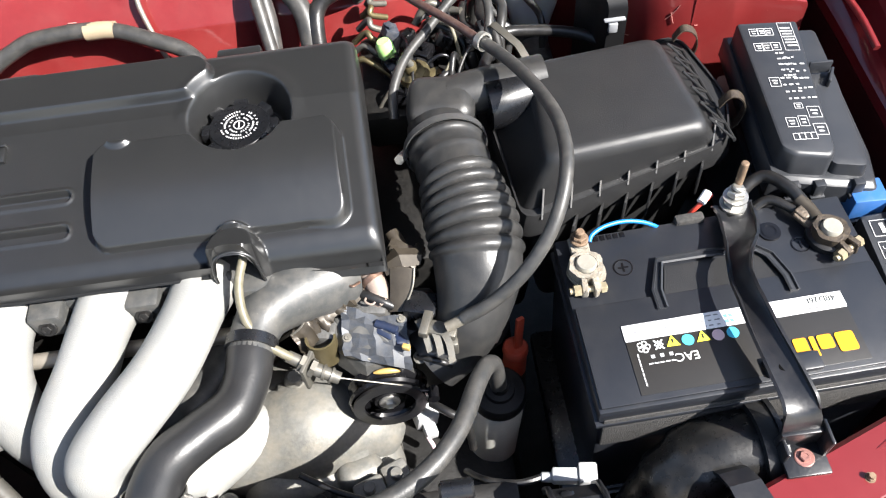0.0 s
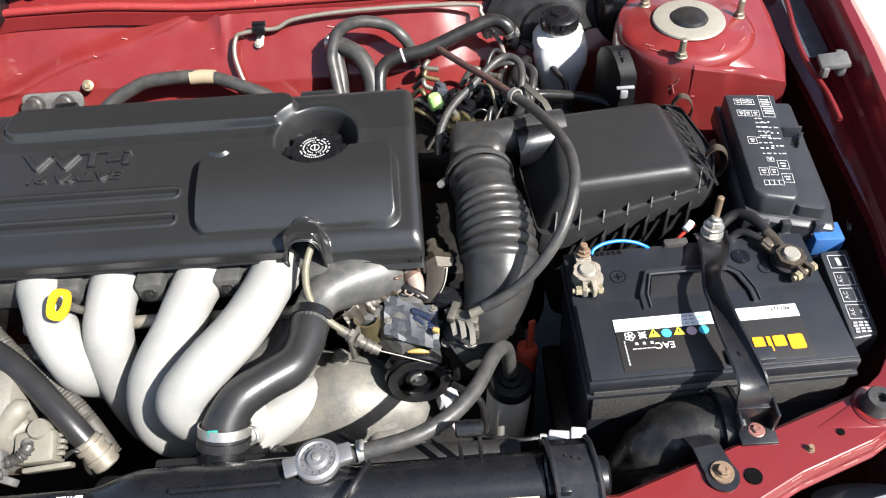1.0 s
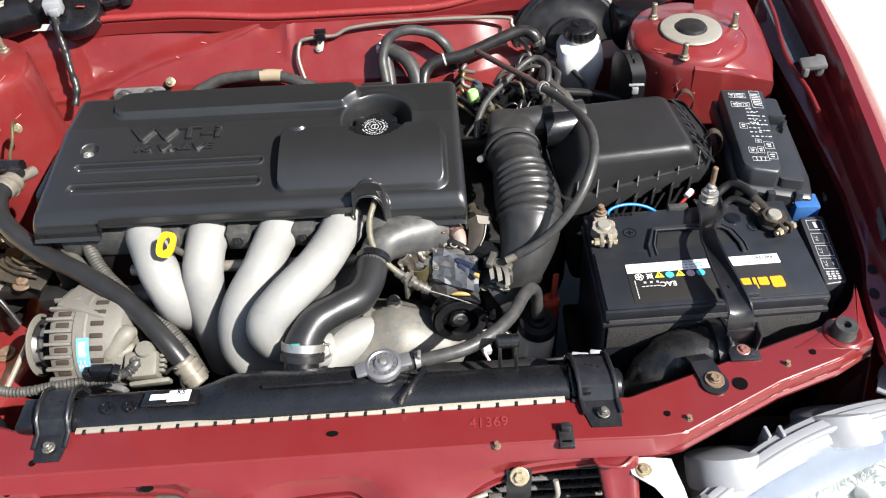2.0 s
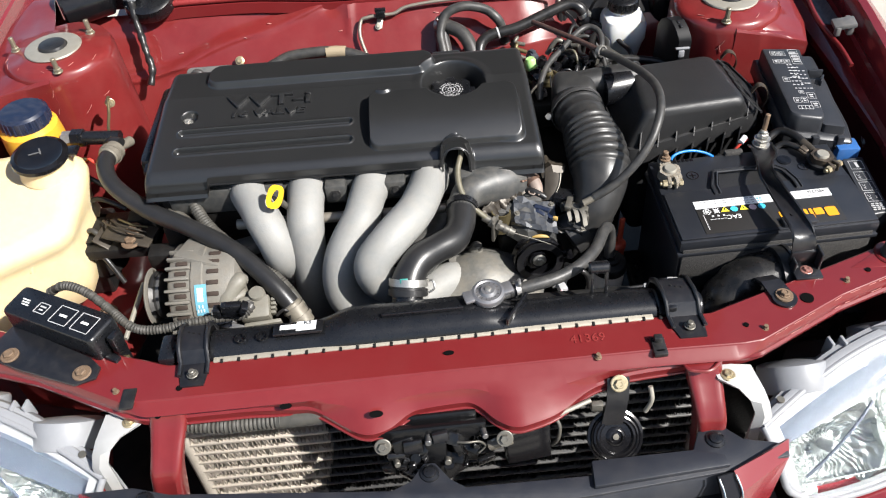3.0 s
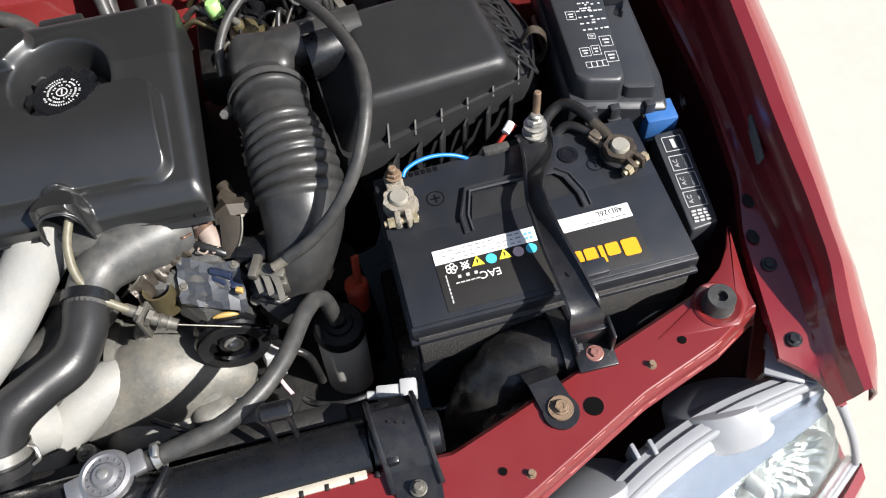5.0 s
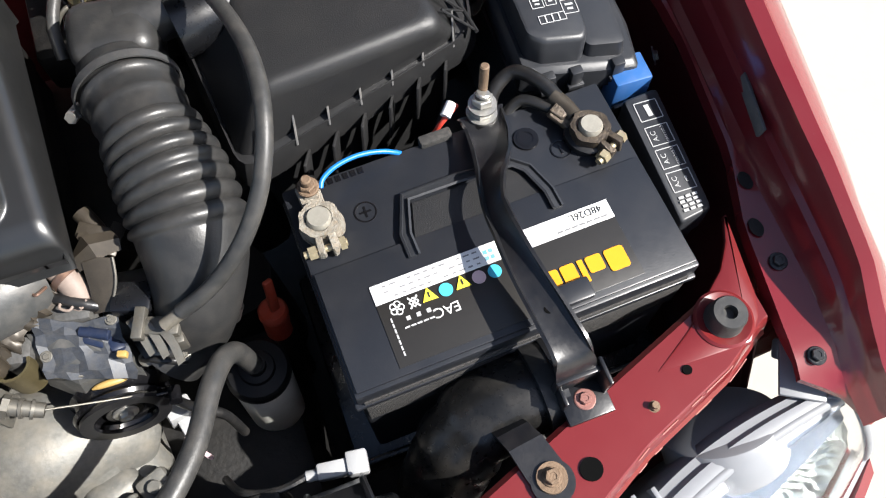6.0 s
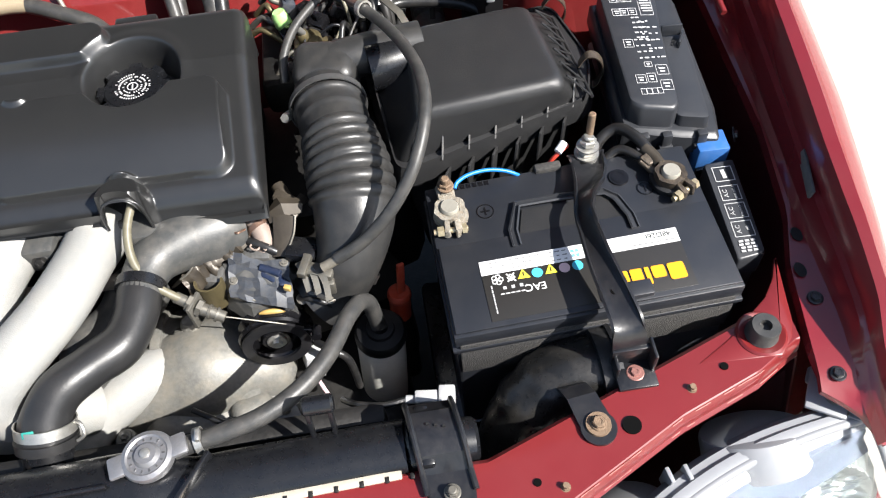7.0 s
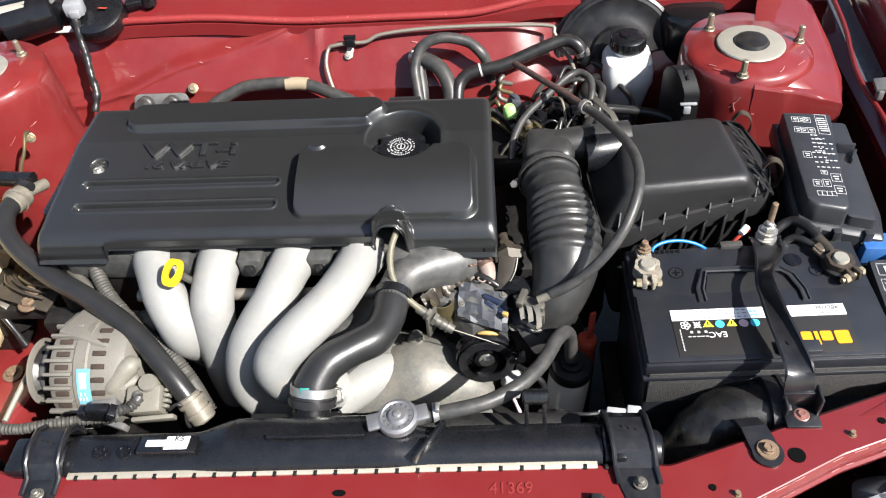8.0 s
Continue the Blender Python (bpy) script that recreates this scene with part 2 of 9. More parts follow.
GREASE = mat("greasy_black_steel", (0.006, 0.006, 0.0065), 0.25, metal=0.3, vary=0.3, scale=60, bump=0.5, bscale=160)
GRILLEPL = mat("matt_blue_black_plastic", (0.014, 0.016, 0.022), 0.48, vary=0.1, scale=20, bump=0.25, bscale=900, dust=0.04)
LEADPLATE = mat("bare_grey_metal", (0.34, 0.32, 0.27), 0.5, metal=0.55, vary=0.2, scale=60, dust=0.3)
# paler rail red that paints the light caught by embossed digits
EMBOSSRED = mat("emboss_highlight_red", (0.185, 0.022, 0.020), 0.45, vary=0.2, scale=80)


# ---- building helpers ----
def merge(*bms):
    out = bmesh.new()
    for b in bms:
        me = bpy.data.meshes.new("tmp")
        b.to_mesh(me)
        out.from_mesh(me)
        bpy.data.meshes.remove(me)
        b.free()
    return out


def moved(bm, m):
    bm.transform(m)
    return bm


def origin_of(ob):
    p = Vector((0, 0, 0))
    while ob:
        p += ob.location
        ob = ob.parent
    return p


def settle(bm, angle=38):
    bmesh.ops.remove_doubles(bm, verts=bm.verts, dist=1e-6)
    bmesh.ops.recalc_face_normals(bm, faces=bm.faces)
    lim = radians(angle)
    for f in bm.faces:
        f.smooth = True
    for e in bm.edges:
        e.smooth = len(e.link_faces) == 2 and e.calc_face_angle(0) < lim


def part(name, bm, material, parent=None, label="", angle=38):
    settle(bm, angle)
    if parent:
        bmesh.ops.translate(bm, verts=bm.verts, vec=-origin_of(parent))
    me = bpy.data.meshes.new(name)
    bm.to_mesh(me)
    bm.free()
    me.materials.append(material)
    ob = new(name, me)
    ob.parent = parent
    if label:
        tagged(ob, label)
    return ob


def thing(name, base, label, category, group="", kind=""):
    ob = new(name)
    ob.location = base
    ob.empty_display_size = 0.02
    return tagged(ob, label, category, group, kind)


def solid(name, bm, material, label, category, group="", kind="", base=None, angle=38):
    """A thing of one mesh, its origin at its base."""
    settle(bm, angle)
    if base is None:
        vs = [v.co for v in bm.verts]
        base = (sum(v.x for v in vs) / len(vs), sum(v.y for v in vs) / len(vs), min(v.z for v in vs))
    bmesh.ops.translate(bm, verts=bm.verts, vec=-Vector(base))
    me = bpy.data.meshes.new(name)
    bm.to_mesh(me)
    bm.free()
    me.materials.append(material)
    ob = new(name, me)
    ob.location = base
    return tagged(ob, label, category, group, kind)


def box(c, s, bev=0.002, rot=(0, 0, 0), seg=2):
    bm = bmesh.new()
    bmesh.ops.create_cube(bm, size=1)
    bmesh.ops.scale(bm, verts=bm.verts, vec=s)
    if bev:
        bmesh.ops.bevel(bm, geom=bm.edges[:], offset=bev, segments=seg, affect="EDGES", profile=0.5)
    return moved(bm, pose(*c, *rot))


def prism(poly, z0, z1, bev=0.002, seg=2):
    """An upright block on an outline in plan."""
    bm = bmesh.new()
    vs = [bm.verts.new((x, y, z0)) for x, y in poly]
    f = bm.faces.new(vs)
    top = bmesh.ops.extrude_face_region(bm, geom=[f])
    bmesh.ops.translate(bm, verts=[v for v in top["geom"] if isinstance(v, bmesh.types.BMVert)], vec=(0, 0, z1 - z0))
    bmesh.ops.recalc_face_normals(bm, faces=bm.faces)
    if bev:
        bmesh.ops.bevel(bm, geom=bm.edges[:], offset=bev, segments=seg, affect="EDGES", profile=0.5)
    return bm


def lathe(profile, at=(0, 0, 0), axis=(0, 0, 1), n=28, squash=(1, 1)):
    """A turned body: rows of radius and height along the axis, closed at both ends."""
    bm = bmesh.new()
    rings = []
    for r, h in profile:
        if r < 1e-5:
            rings.append([bm.verts.new((0, 0, h))])
        else:
            rings.append([bm.verts.new((r * squash[0] * math.cos(2 * math.pi * i / n), r * squash[1] * math.sin(2 * math.pi * i / n), h)) for i in range(n)])
    for a, b in zip(rings, rings[1:]):
        for i in range(n):
            j = (i + 1) % n
            if len(a) == 1 and len(b) == 1:
                continue
            if len(a) == 1:
                bm.faces.new((a[0], b[j], b[i]))
            elif len(b) == 1:
                bm.faces.new((a[i], a[j], b[0]))
            else:
                bm.faces.new((a[i], a[j], b[j], b[i]))
    for r in (rings[0], rings[-1]):
        if len(r) > 1:
            bm.faces.new(r)
    q = Vector(axis).normalized().to_track_quat("Z", "Y").to_matrix().to_4x4()
    return moved(bm, Matrix.Translation(at) @ q)


def rod(a, b, r, r2=None, n=16, bev=0.0):
    a, b = Vector(a), Vector(b)
    L = (b - a).length
    r2 = r if r2 is None else r2
    e = min(bev, L / 3)
    prof = [(r - e, 0), (r, e), (r2, L - e), (r2 - e, L)] if e else [(r, 0), (r2, L)]
    return lathe(prof, a, b - a, n)


def spline(pts, k=8):
    P = [Vector(p) for p in pts]
    out = []
    for i in range(len(P) - 1):
        p0, p1, p2, p3 = P[max(i - 1, 0)], P[i], P[i + 1], P[min(i + 2, len(P) - 1)]
        for j in range(k):
            t = j / k
            out.append(0.5 * ((2 * p1) + (p2 - p0) * t + (2 * p0 - 5 * p1 + 4 * p2 - p3) * t * t + (3 * p1 - p0 - 3 * p2 + p3) * t ** 3))
    return out + [P[-1]]


def sweep(path, radius, n=12, squash=1.0):
    """A closed tube along a list of points; radius is a number or a function of the arc length and its total."""
    L = [0.0]
    for a, b in zip(path, path[1:]):
        L.append(L[-1] + (b - a).length)
    bm = bmesh.new()
    side, rings = None, []
    for i, p in enumerate(path):
        t = (path[min(i + 1, len(path) - 1)] - path[max(i - 1, 0)]).normalized()
        if side is None:
            side = t.orthogonal().normalized()
        side = (side - t * side.dot(t)).normalized()
        up = t.cross(side)
        r = radius(L[i], L[-1]) if callable(radius) else radius
        rings.append([bm.verts.new(p + side * (r * math.cos(2 * math.pi * j / n)) + up * (r * squash * math.sin(2 * math.pi * j / n))) for j in range(n)])
    for a, b in zip(rings, rings[1:]):
        for i in range(n):
            bm.faces.new((a[i], a[(i + 1) % n], b[(i + 1) % n], b[i]))
    bm.faces.new(rings[0][::-1])
    bm.faces.new(rings[-1])
    return bm


def tube(pts, radius, n=12, k=8):
    return sweep(spline(pts, k), radius, n)


def resampled(pts, step):
    path = spline(pts, 24)
    out, acc = [path[0]], 0.0
    for a, b in zip(path, path[1:]):
        acc += (b - a).length
        if acc >= step:
            out.append(b)
            acc = 0.0
    return out


def conduit(pts, r, pitch=0.0045, depth=0.0009, n=12):
    """Corrugated tubing."""
    return sweep(resampled(pts, pitch / 4), lambda s, t: r + depth * math.cos(2 * math.pi * s / pitch), n)


def sheet(rows, thick=0.0015):
    """A grid of points as a sheet with thickness."""
    bm = bmesh.new()
    V = [[bm.verts.new(p) for p in r] for r in rows]
    for a, b in zip(V, V[1:]):
        for i in range(len(a) - 1):
            bm.faces.new((a[i], a[i + 1], b[i + 1], b[i]))
    bmesh.ops.recalc_face_normals(bm, faces=bm.faces)
    bmesh.ops.solidify(bm, geom=bm.faces[:], thickness=thick)
    return bm


def strip(path, width_dir, width, thick):
    """A flat metal strap along a list of points."""
    w = Vector(width_dir).normalized()
    rows = [[Vector(p) - w * (wd / 2), Vector(p) + w * (wd / 2)] for p, wd in zip(path, width if isinstance(width, list) else [width] * len(path))]
    return sheet(rows, thick)


def ring(at, axis, r, w, t, n=28):
    """A band clamp: radius, width along the axis, thickness."""
    q = Vector(axis).normalized().to_track_quat("Z", "Y").to_matrix().to_4x4()
    bm = bmesh.new()
    R = []
    for rr, h in ((r, -w / 2), (r + t, -w / 2), (r + t, w / 2), (r, w / 2)):
        R.append([bm.verts.new((rr * math.cos(2 * math.pi * i / n), rr * math.sin(2 * math.pi * i / n), h)) for i in range(n)])
    for a, b in zip(R, R[1:] + R[:1]):
        for i in range(n):
            bm.faces.new((a[i], a[(i + 1) % n], b[(i + 1) % n], b[i]))
    return moved(bm, Matrix.Translation(at) @ q)


def bolt_bm(at, axis=(0, 0, 1), r=0.006, washer=1.7, h=0.8):
    r *= 0.78
    q = Matrix.Translation(at) @ Vector(axis).normalized().to_track_quat("Z", "Y").to_matrix().to_4x4()
    w = lathe([(0, 0), (r * washer, 0), (r * washer, r * 0.22), (r * washer * 0.9, r * 0.34), (0, r * 0.34)], n=20)
    hx = lathe([(0, r * 0.3), (r, r * 0.3), (r, r * h), (r * 0.88, r * (h + 0.15)), (r * 0.5, r * (h + 0.15)), (r * 0.45, r * (h + 0.05)), (0, r * (h + 0.05))], n=6)
    return moved(merge(w, hx), q)


def bolt(parent, at, axis=(0, 0, 1), r=0.006, material=None, washer=1.7, name="bolt", label=""):
    return part(name, bolt_bm(at, axis, r, washer), material or STEEL, parent, label, 30)


def clamp(parent, at, axis, r, w=0.009, material=None, ear=(0, 0, 1)):
    c = ring(at, axis, r, w, 0.0012)
    e = Vector(ear).normalized()
    a = Vector(axis).normalized()
    p = Vector(at) + e * (r + 0.003)
    lug = merge(rod(p - a.cross(e) * 0.008, p + a.cross(e) * 0.008, 0.0026, n=10), rod(p - a.cross(e) * 0.011, p - a.cross(e) * 0.008, 0.0042, n=6))
    return part("hose_clamp", merge(c, lug), material or STEEL, parent, "", 35)


def lettering(text, size, at, rot, thick=0.0004, align="CENTER", round_edge=0.0):
    cu = bpy.data.curves.new("letters", "FONT")
    cu.body, cu.size, cu.extrude, cu.align_x, cu.align_y = text, size, thick, align, "CENTER"
    cu.bevel_depth, cu.bevel_resolution, cu.resolution_u = round_edge, 1, 4
    ob = bpy.data.objects.new("letters", cu)
    me = bpy.data.meshes.new_from_object(ob)
    bm = bmesh.new()
    bm.from_mesh(me)
    bpy.data.objects.remove(ob)
    bpy.data.curves.remove(cu)
    bpy.data.meshes.remove(me)
    return moved(bm, pose(*at, *rot) if not isinstance(rot, Matrix) else rot)


def smooth01(a, b, x):
    t = min(1.0, max(0.0, (x - a) / (b - a)))
    return t * t * (3 - 2 * t)


def lerp_table(table, x):
    if x <= table[0][0]:
        return table[0][1]
    for (a, u), (b, v) in zip(table, table[1:]):
        if x <= b:
            return u + (v - u) * (x - a) / (b - a)
    return table[-1][1]


def loft(sections):
    """A closed body through outlines of equal point count, each a list of points."""
    bm = bmesh.new()
    R = [[bm.verts.new(p) for p in s] for s in sections]
    n = len(R[0])
    for a, b in zip(R, R[1:]):
        for i in range(n):
            bm.faces.new((a[i], a[(i + 1) % n], b[(i + 1) % n], b[i]))
    bm.faces.new(R[0][::-1])
    bm.faces.new(R[-1])
    return bm


def rounded(poly, r, seg=4):
    """An outline in plan with rounded corners."""
    out = []
    n = len(poly)
    for i in range(n):
        p, a, b = Vector(poly[i]), Vector(poly[i - 1]), Vector(poly[(i + 1) % n])
        da, db = (a - p).normalized(), (b - p).normalized()
        rr = min(r, (a - p).length * 0.45, (b - p).length * 0.45)
        p0, p1 = p + da * rr, p + db * rr
        for k in range(seg + 1):
            t = k / seg
            out.append((1 - t) ** 2 * p0 + 2 * t * (1 - t) * p + t * t * p1)
    return out


def grown(poly, d):
    c = sum((Vector(p) for p in poly), Vector((0, 0))) / len(poly)
    return [Vector(p) + (Vector(p) - c).normalized() * d for p in poly]


# ---- ground ----
g = bmesh.new()
bmesh.ops.create_grid(g, x_segments=60, y_segments=60, size=60)
for v in g.verts:
    v.co.z = 0.004 * noise.noise(v.co * 0.7)
tagged(part("ground", g, CONCRETE), "pale sandy concrete ground in full sun", "ground", kind="structure")

# ---- car body ----
CX = -0.02
car = thing("car_body", (0, 0.5, 0.0), "dark red car body with an open engine bay", "car")

XF = [(0.04, 0.652), (0.07, 0.642), (0.094, 0.622), (0.106, 0.600), (0.112, 0.594), (0.14, 0.598), (0.23, 0.613), (0.29, 0.634), (0.40, 0.650), (0.60, 0.657), (1.2, 0.662)]
XC = [(0.04, 0.660), (0.07, 0.650), (0.10, 0.641), (0.13, 0.643), (0.17, 0.649), (0.20, 0.651), (0.26, 0.654), (0.31, 0.658), (0.38, 0.666), (0.46, 0.674), (0.60, 0.687), (0.75, 0.698), (1.2, 0.716)]
ZC = [(0.04, 0.758), (0.06, 0.774), (0.10, 0.806), (0.16, 0.833), (0.23, 0.848), (0.29, 0.855), (0.45, 0.869), (0.60, 0.880), (1.2, 0.908)]
XO = [(0.04, 0.664), (0.06, 0.667), (0.085, 0.672), (0.11, 0.674), (0.20, 0.678), (0.37, 0.703), (0.60, 0.722), (1.2, 0.74)]


def fender_rows(side):
    rows = []
    for i in range(60):
        y = 0.068 + 1.077 * (i / 59) ** 1.3
        xf, xc, zc, xo = (lerp_table(t, y) for t in (XF, XC, ZC, XO))
        zl = min(0.788, zc - 0.03)
        zm = (zl + zc) / 2
        sec = [(xf, zl - 0.012), (xf + 0.001, zl), ((xf + xc) / 2 - 0.006, zl + 0.001), (xc - 0.016, zl + 0.003), (xc - 0.011, zl + 0.010), (xc - 0.009, zm - 0.002), (xc - 0.005, zm + 0.002), (xc - 0.003, zc - 0.008),
               (xc - 0.0005, zc - 0.001), (xc + 0.3 * (xo - xc), zc + 0.002), (xc + 0.65 * (xo - xc), zc - 0.005), (xo, zc - 0.018), (xo + 0.012, zc - 0.045),
               (xo + 0.022, zc - 0.10), (xo + 0.026, zc - 0.20), (xo + 0.02, 0.42), (xo + 0.005, 0.30)]
        zmin = 0.30 + (zc - 0.31 - 0.025) * smooth01(0.20, 0.13, y)
        sec = [(x if z > zmin else min(x, xo + 0.001), max(z, zmin)) for x, z in sec]
        rows.append([Vector((x if side > 0 else 2 * CX - x - 0.06, y, z)) for x, z in sec])
    return rows


def fender(side):
    f = part("fender", sheet(fender_rows(side), 0.0018), PAINT_BARE, car, "glossy dark red front fender", 30)
    for y in (0.122, 0.194, 0.33, 0.50):
        x = lerp_table(XF, y) + 0.016 - 0.02 * max(0.0, y - 0.118)
        z = min(0.788, lerp_table(ZC, y) - 0.03)
        if y < 0.3:
            bolt(f, (x if side > 0 else 2 * CX - x - 0.06, y, z + 0.0015), r=0.0062, material=IRON, washer=1.45)
    return f


fend_r = fender(1)
fender(-1)
part("fender_slot", box((0.6490, 0.306, 0.823), (0.003, 0.052, 0.011), 0.001, (0, 10, -13)), GREYPL, fend_r, "pale grey slot in the inner fender")
for y in (0.224, 0.262):
    part("flange_hole", lathe([(0, 0), (0.0065, 0), (0.0065, 0.0006), (0, 0.0006)], (lerp_table(XF, y) + 0.008, y, 0.7900), n=18, squash=(0.8, 1.2)), DARK, fend_r)

# inner walls of the bay, its floor, and the cabin behind it
for sx in (1, -1):
    rows = []
    for i in range(24):
        y = 0.07 + 1.04 * i / 23
        xf = max(0.598, lerp_table(XF, max(y, 0.12)))
        X = lambda v: v if sx > 0 else 2 * CX - v - 0.06
        low = 0.12 * smooth01(0.175, 0.125, y)
        rows.append([Vector((X(xf + 0.004), y, 0.772 - low)), Vector((X(xf + 0.003), y, 0.74 - 0.8 * low)), Vector((X(xf - 0.012), y, 0.70 - 0.6 * low)), Vector((X(xf - 0.02), y, 0.60)), Vector((X(xf - 0.04), y, 0.45)), Vector((X(xf - 0.10), y, 0.32))])
    # the right apron turns from the sun; its shade is in the paint colour
    part("inner_apron", sheet(rows, 0.002), PAINT_SHADED if sx > 0 else PAINT_OLD, car, "dark red inner apron", 30)
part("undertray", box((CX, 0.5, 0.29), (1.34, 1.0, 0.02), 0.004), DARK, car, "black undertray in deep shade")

FW = [(0.695, 0.45), (0.735, 0.62), (0.775, 0.715), (0.793, 0.755), (0.826, 0.785), (0.852, 0.812), (0.868, 0.826)]


def firewall_dy(x, z):
    d = 0.012 * smooth01(-0.05, -0.4, x) * smooth01(0.80, 0.74, z)
    d += 0.018 * smooth01(0.16, 0.24, x)
    d += 0.010 * math.exp(-((x + 0.27) / 0.10) ** 2 - ((z - 0.805) / 0.02) ** 2)
    c = z - 0.751 - 0.23 * (x + 0.526) - 0.004 * math.sin(x * 28)
    w = smooth01(-0.11, -0.20, x)
    d += 0.012 * smooth01(-0.008, 0.008, c) * w
    d -= 0.009 * math.exp(-(c / 0.0055) ** 2) * w
    d += 0.007 * math.exp(-((x + 0.183) / 0.016) ** 2 - ((z - 0.818) / 0.009) ** 2)
    d -= 0.005 * math.exp(-((x + 0.150) / 0.007) ** 2) * smooth01(0.775, 0.790, z)
    d += 0.004 * math.exp(-((x - 0.04) / 0.05) ** 2 - ((z - 0.80) / 0.012) ** 2)
    return d + 0.0030 * noise.noise(Vector((x * 9, z * 9, 3))) + 0.0012 * noise.noise(Vector((x * 30, z * 34, 8)))


rows = []
for i in range(110):
    u = i / 109 * (len(FW) - 1)
    k = min(int(u), len(FW) - 2)
    y = FW[k][0] + (FW[k + 1][0] - FW[k][0]) * (u - k)
    z = FW[k][1] + (FW[k + 1][1] - FW[k][1]) * (u - k)
    rows.append([Vector((x, y + firewall_dy(x, z), z + 0.006 * smooth01(-0.1, -0.35, x) * smooth01(0.76, 0.82, z))) for x in [-0.72 + 1.40 * j / 239 for j in range(240)]])
fw = part("firewall", sheet(rows, 0.002), PAINT_OLD, car, "scuffed dark red bulkhead", 30)


random.seed(41)
for x, z in ((-0.168, 0.790), (-0.345, 0.790), (-0.30, 0.802), (-0.47, 0.772), (-0.118, 0.800), (0.012, 0.805), (-0.22, 0.770), (0.10, 0.80)):
    k = next(i for i in range(len(FW) - 1) if FW[i + 1][1] >= z)
    f = (z - FW[k][1]) / (FW[k + 1][1] - FW[k][1])
    y = FW[k][0] + (FW[k + 1][0] - FW[k][0]) * f + firewall_dy(x, z)
    part("paint_chip", box((x, y - 0.0012, z + 0.006 * smooth01(-0.1, -0.35, x) * smooth01(0.76, 0.82, z) + 0.0008), (random.uniform(0.004, 0.012), 0.0012, 0.0014), 0.0003, (-45, random.uniform(-25, 35), 0)), CHIPPED, fw)


def cowl_z(x):
    return 0.838 + 0.014 * smooth01(-0.15, -0.36, x) + 0.018 * smooth01(0.08, 0.24, x) - 0.05 * smooth01(-0.46, -0.62, x)


xs = [-0.60 + 1.24 * i / 60 for i in range(61)]
part("cowl_seal", sweep([Vector((x, 0.872 + 0.012 * smooth01(0.10, 0.26, x), cowl_z(x))) for x in xs], 0.0062, 10), SEAL, car, "worn red cowl lip with flaking paint")
part("cowl_lip", sheet([[Vector((x, 0.872 + dy, cowl_z(x) + dz)) for x in xs] for dy, dz in ((-0.006, -0.028), (-0.004, -0.008), (0.004, -0.003), (0.03, 0.006), (0.10, 0.010), (0.22, 0.018))], 0.002), PAINT, car, "red cowl panel", 30)


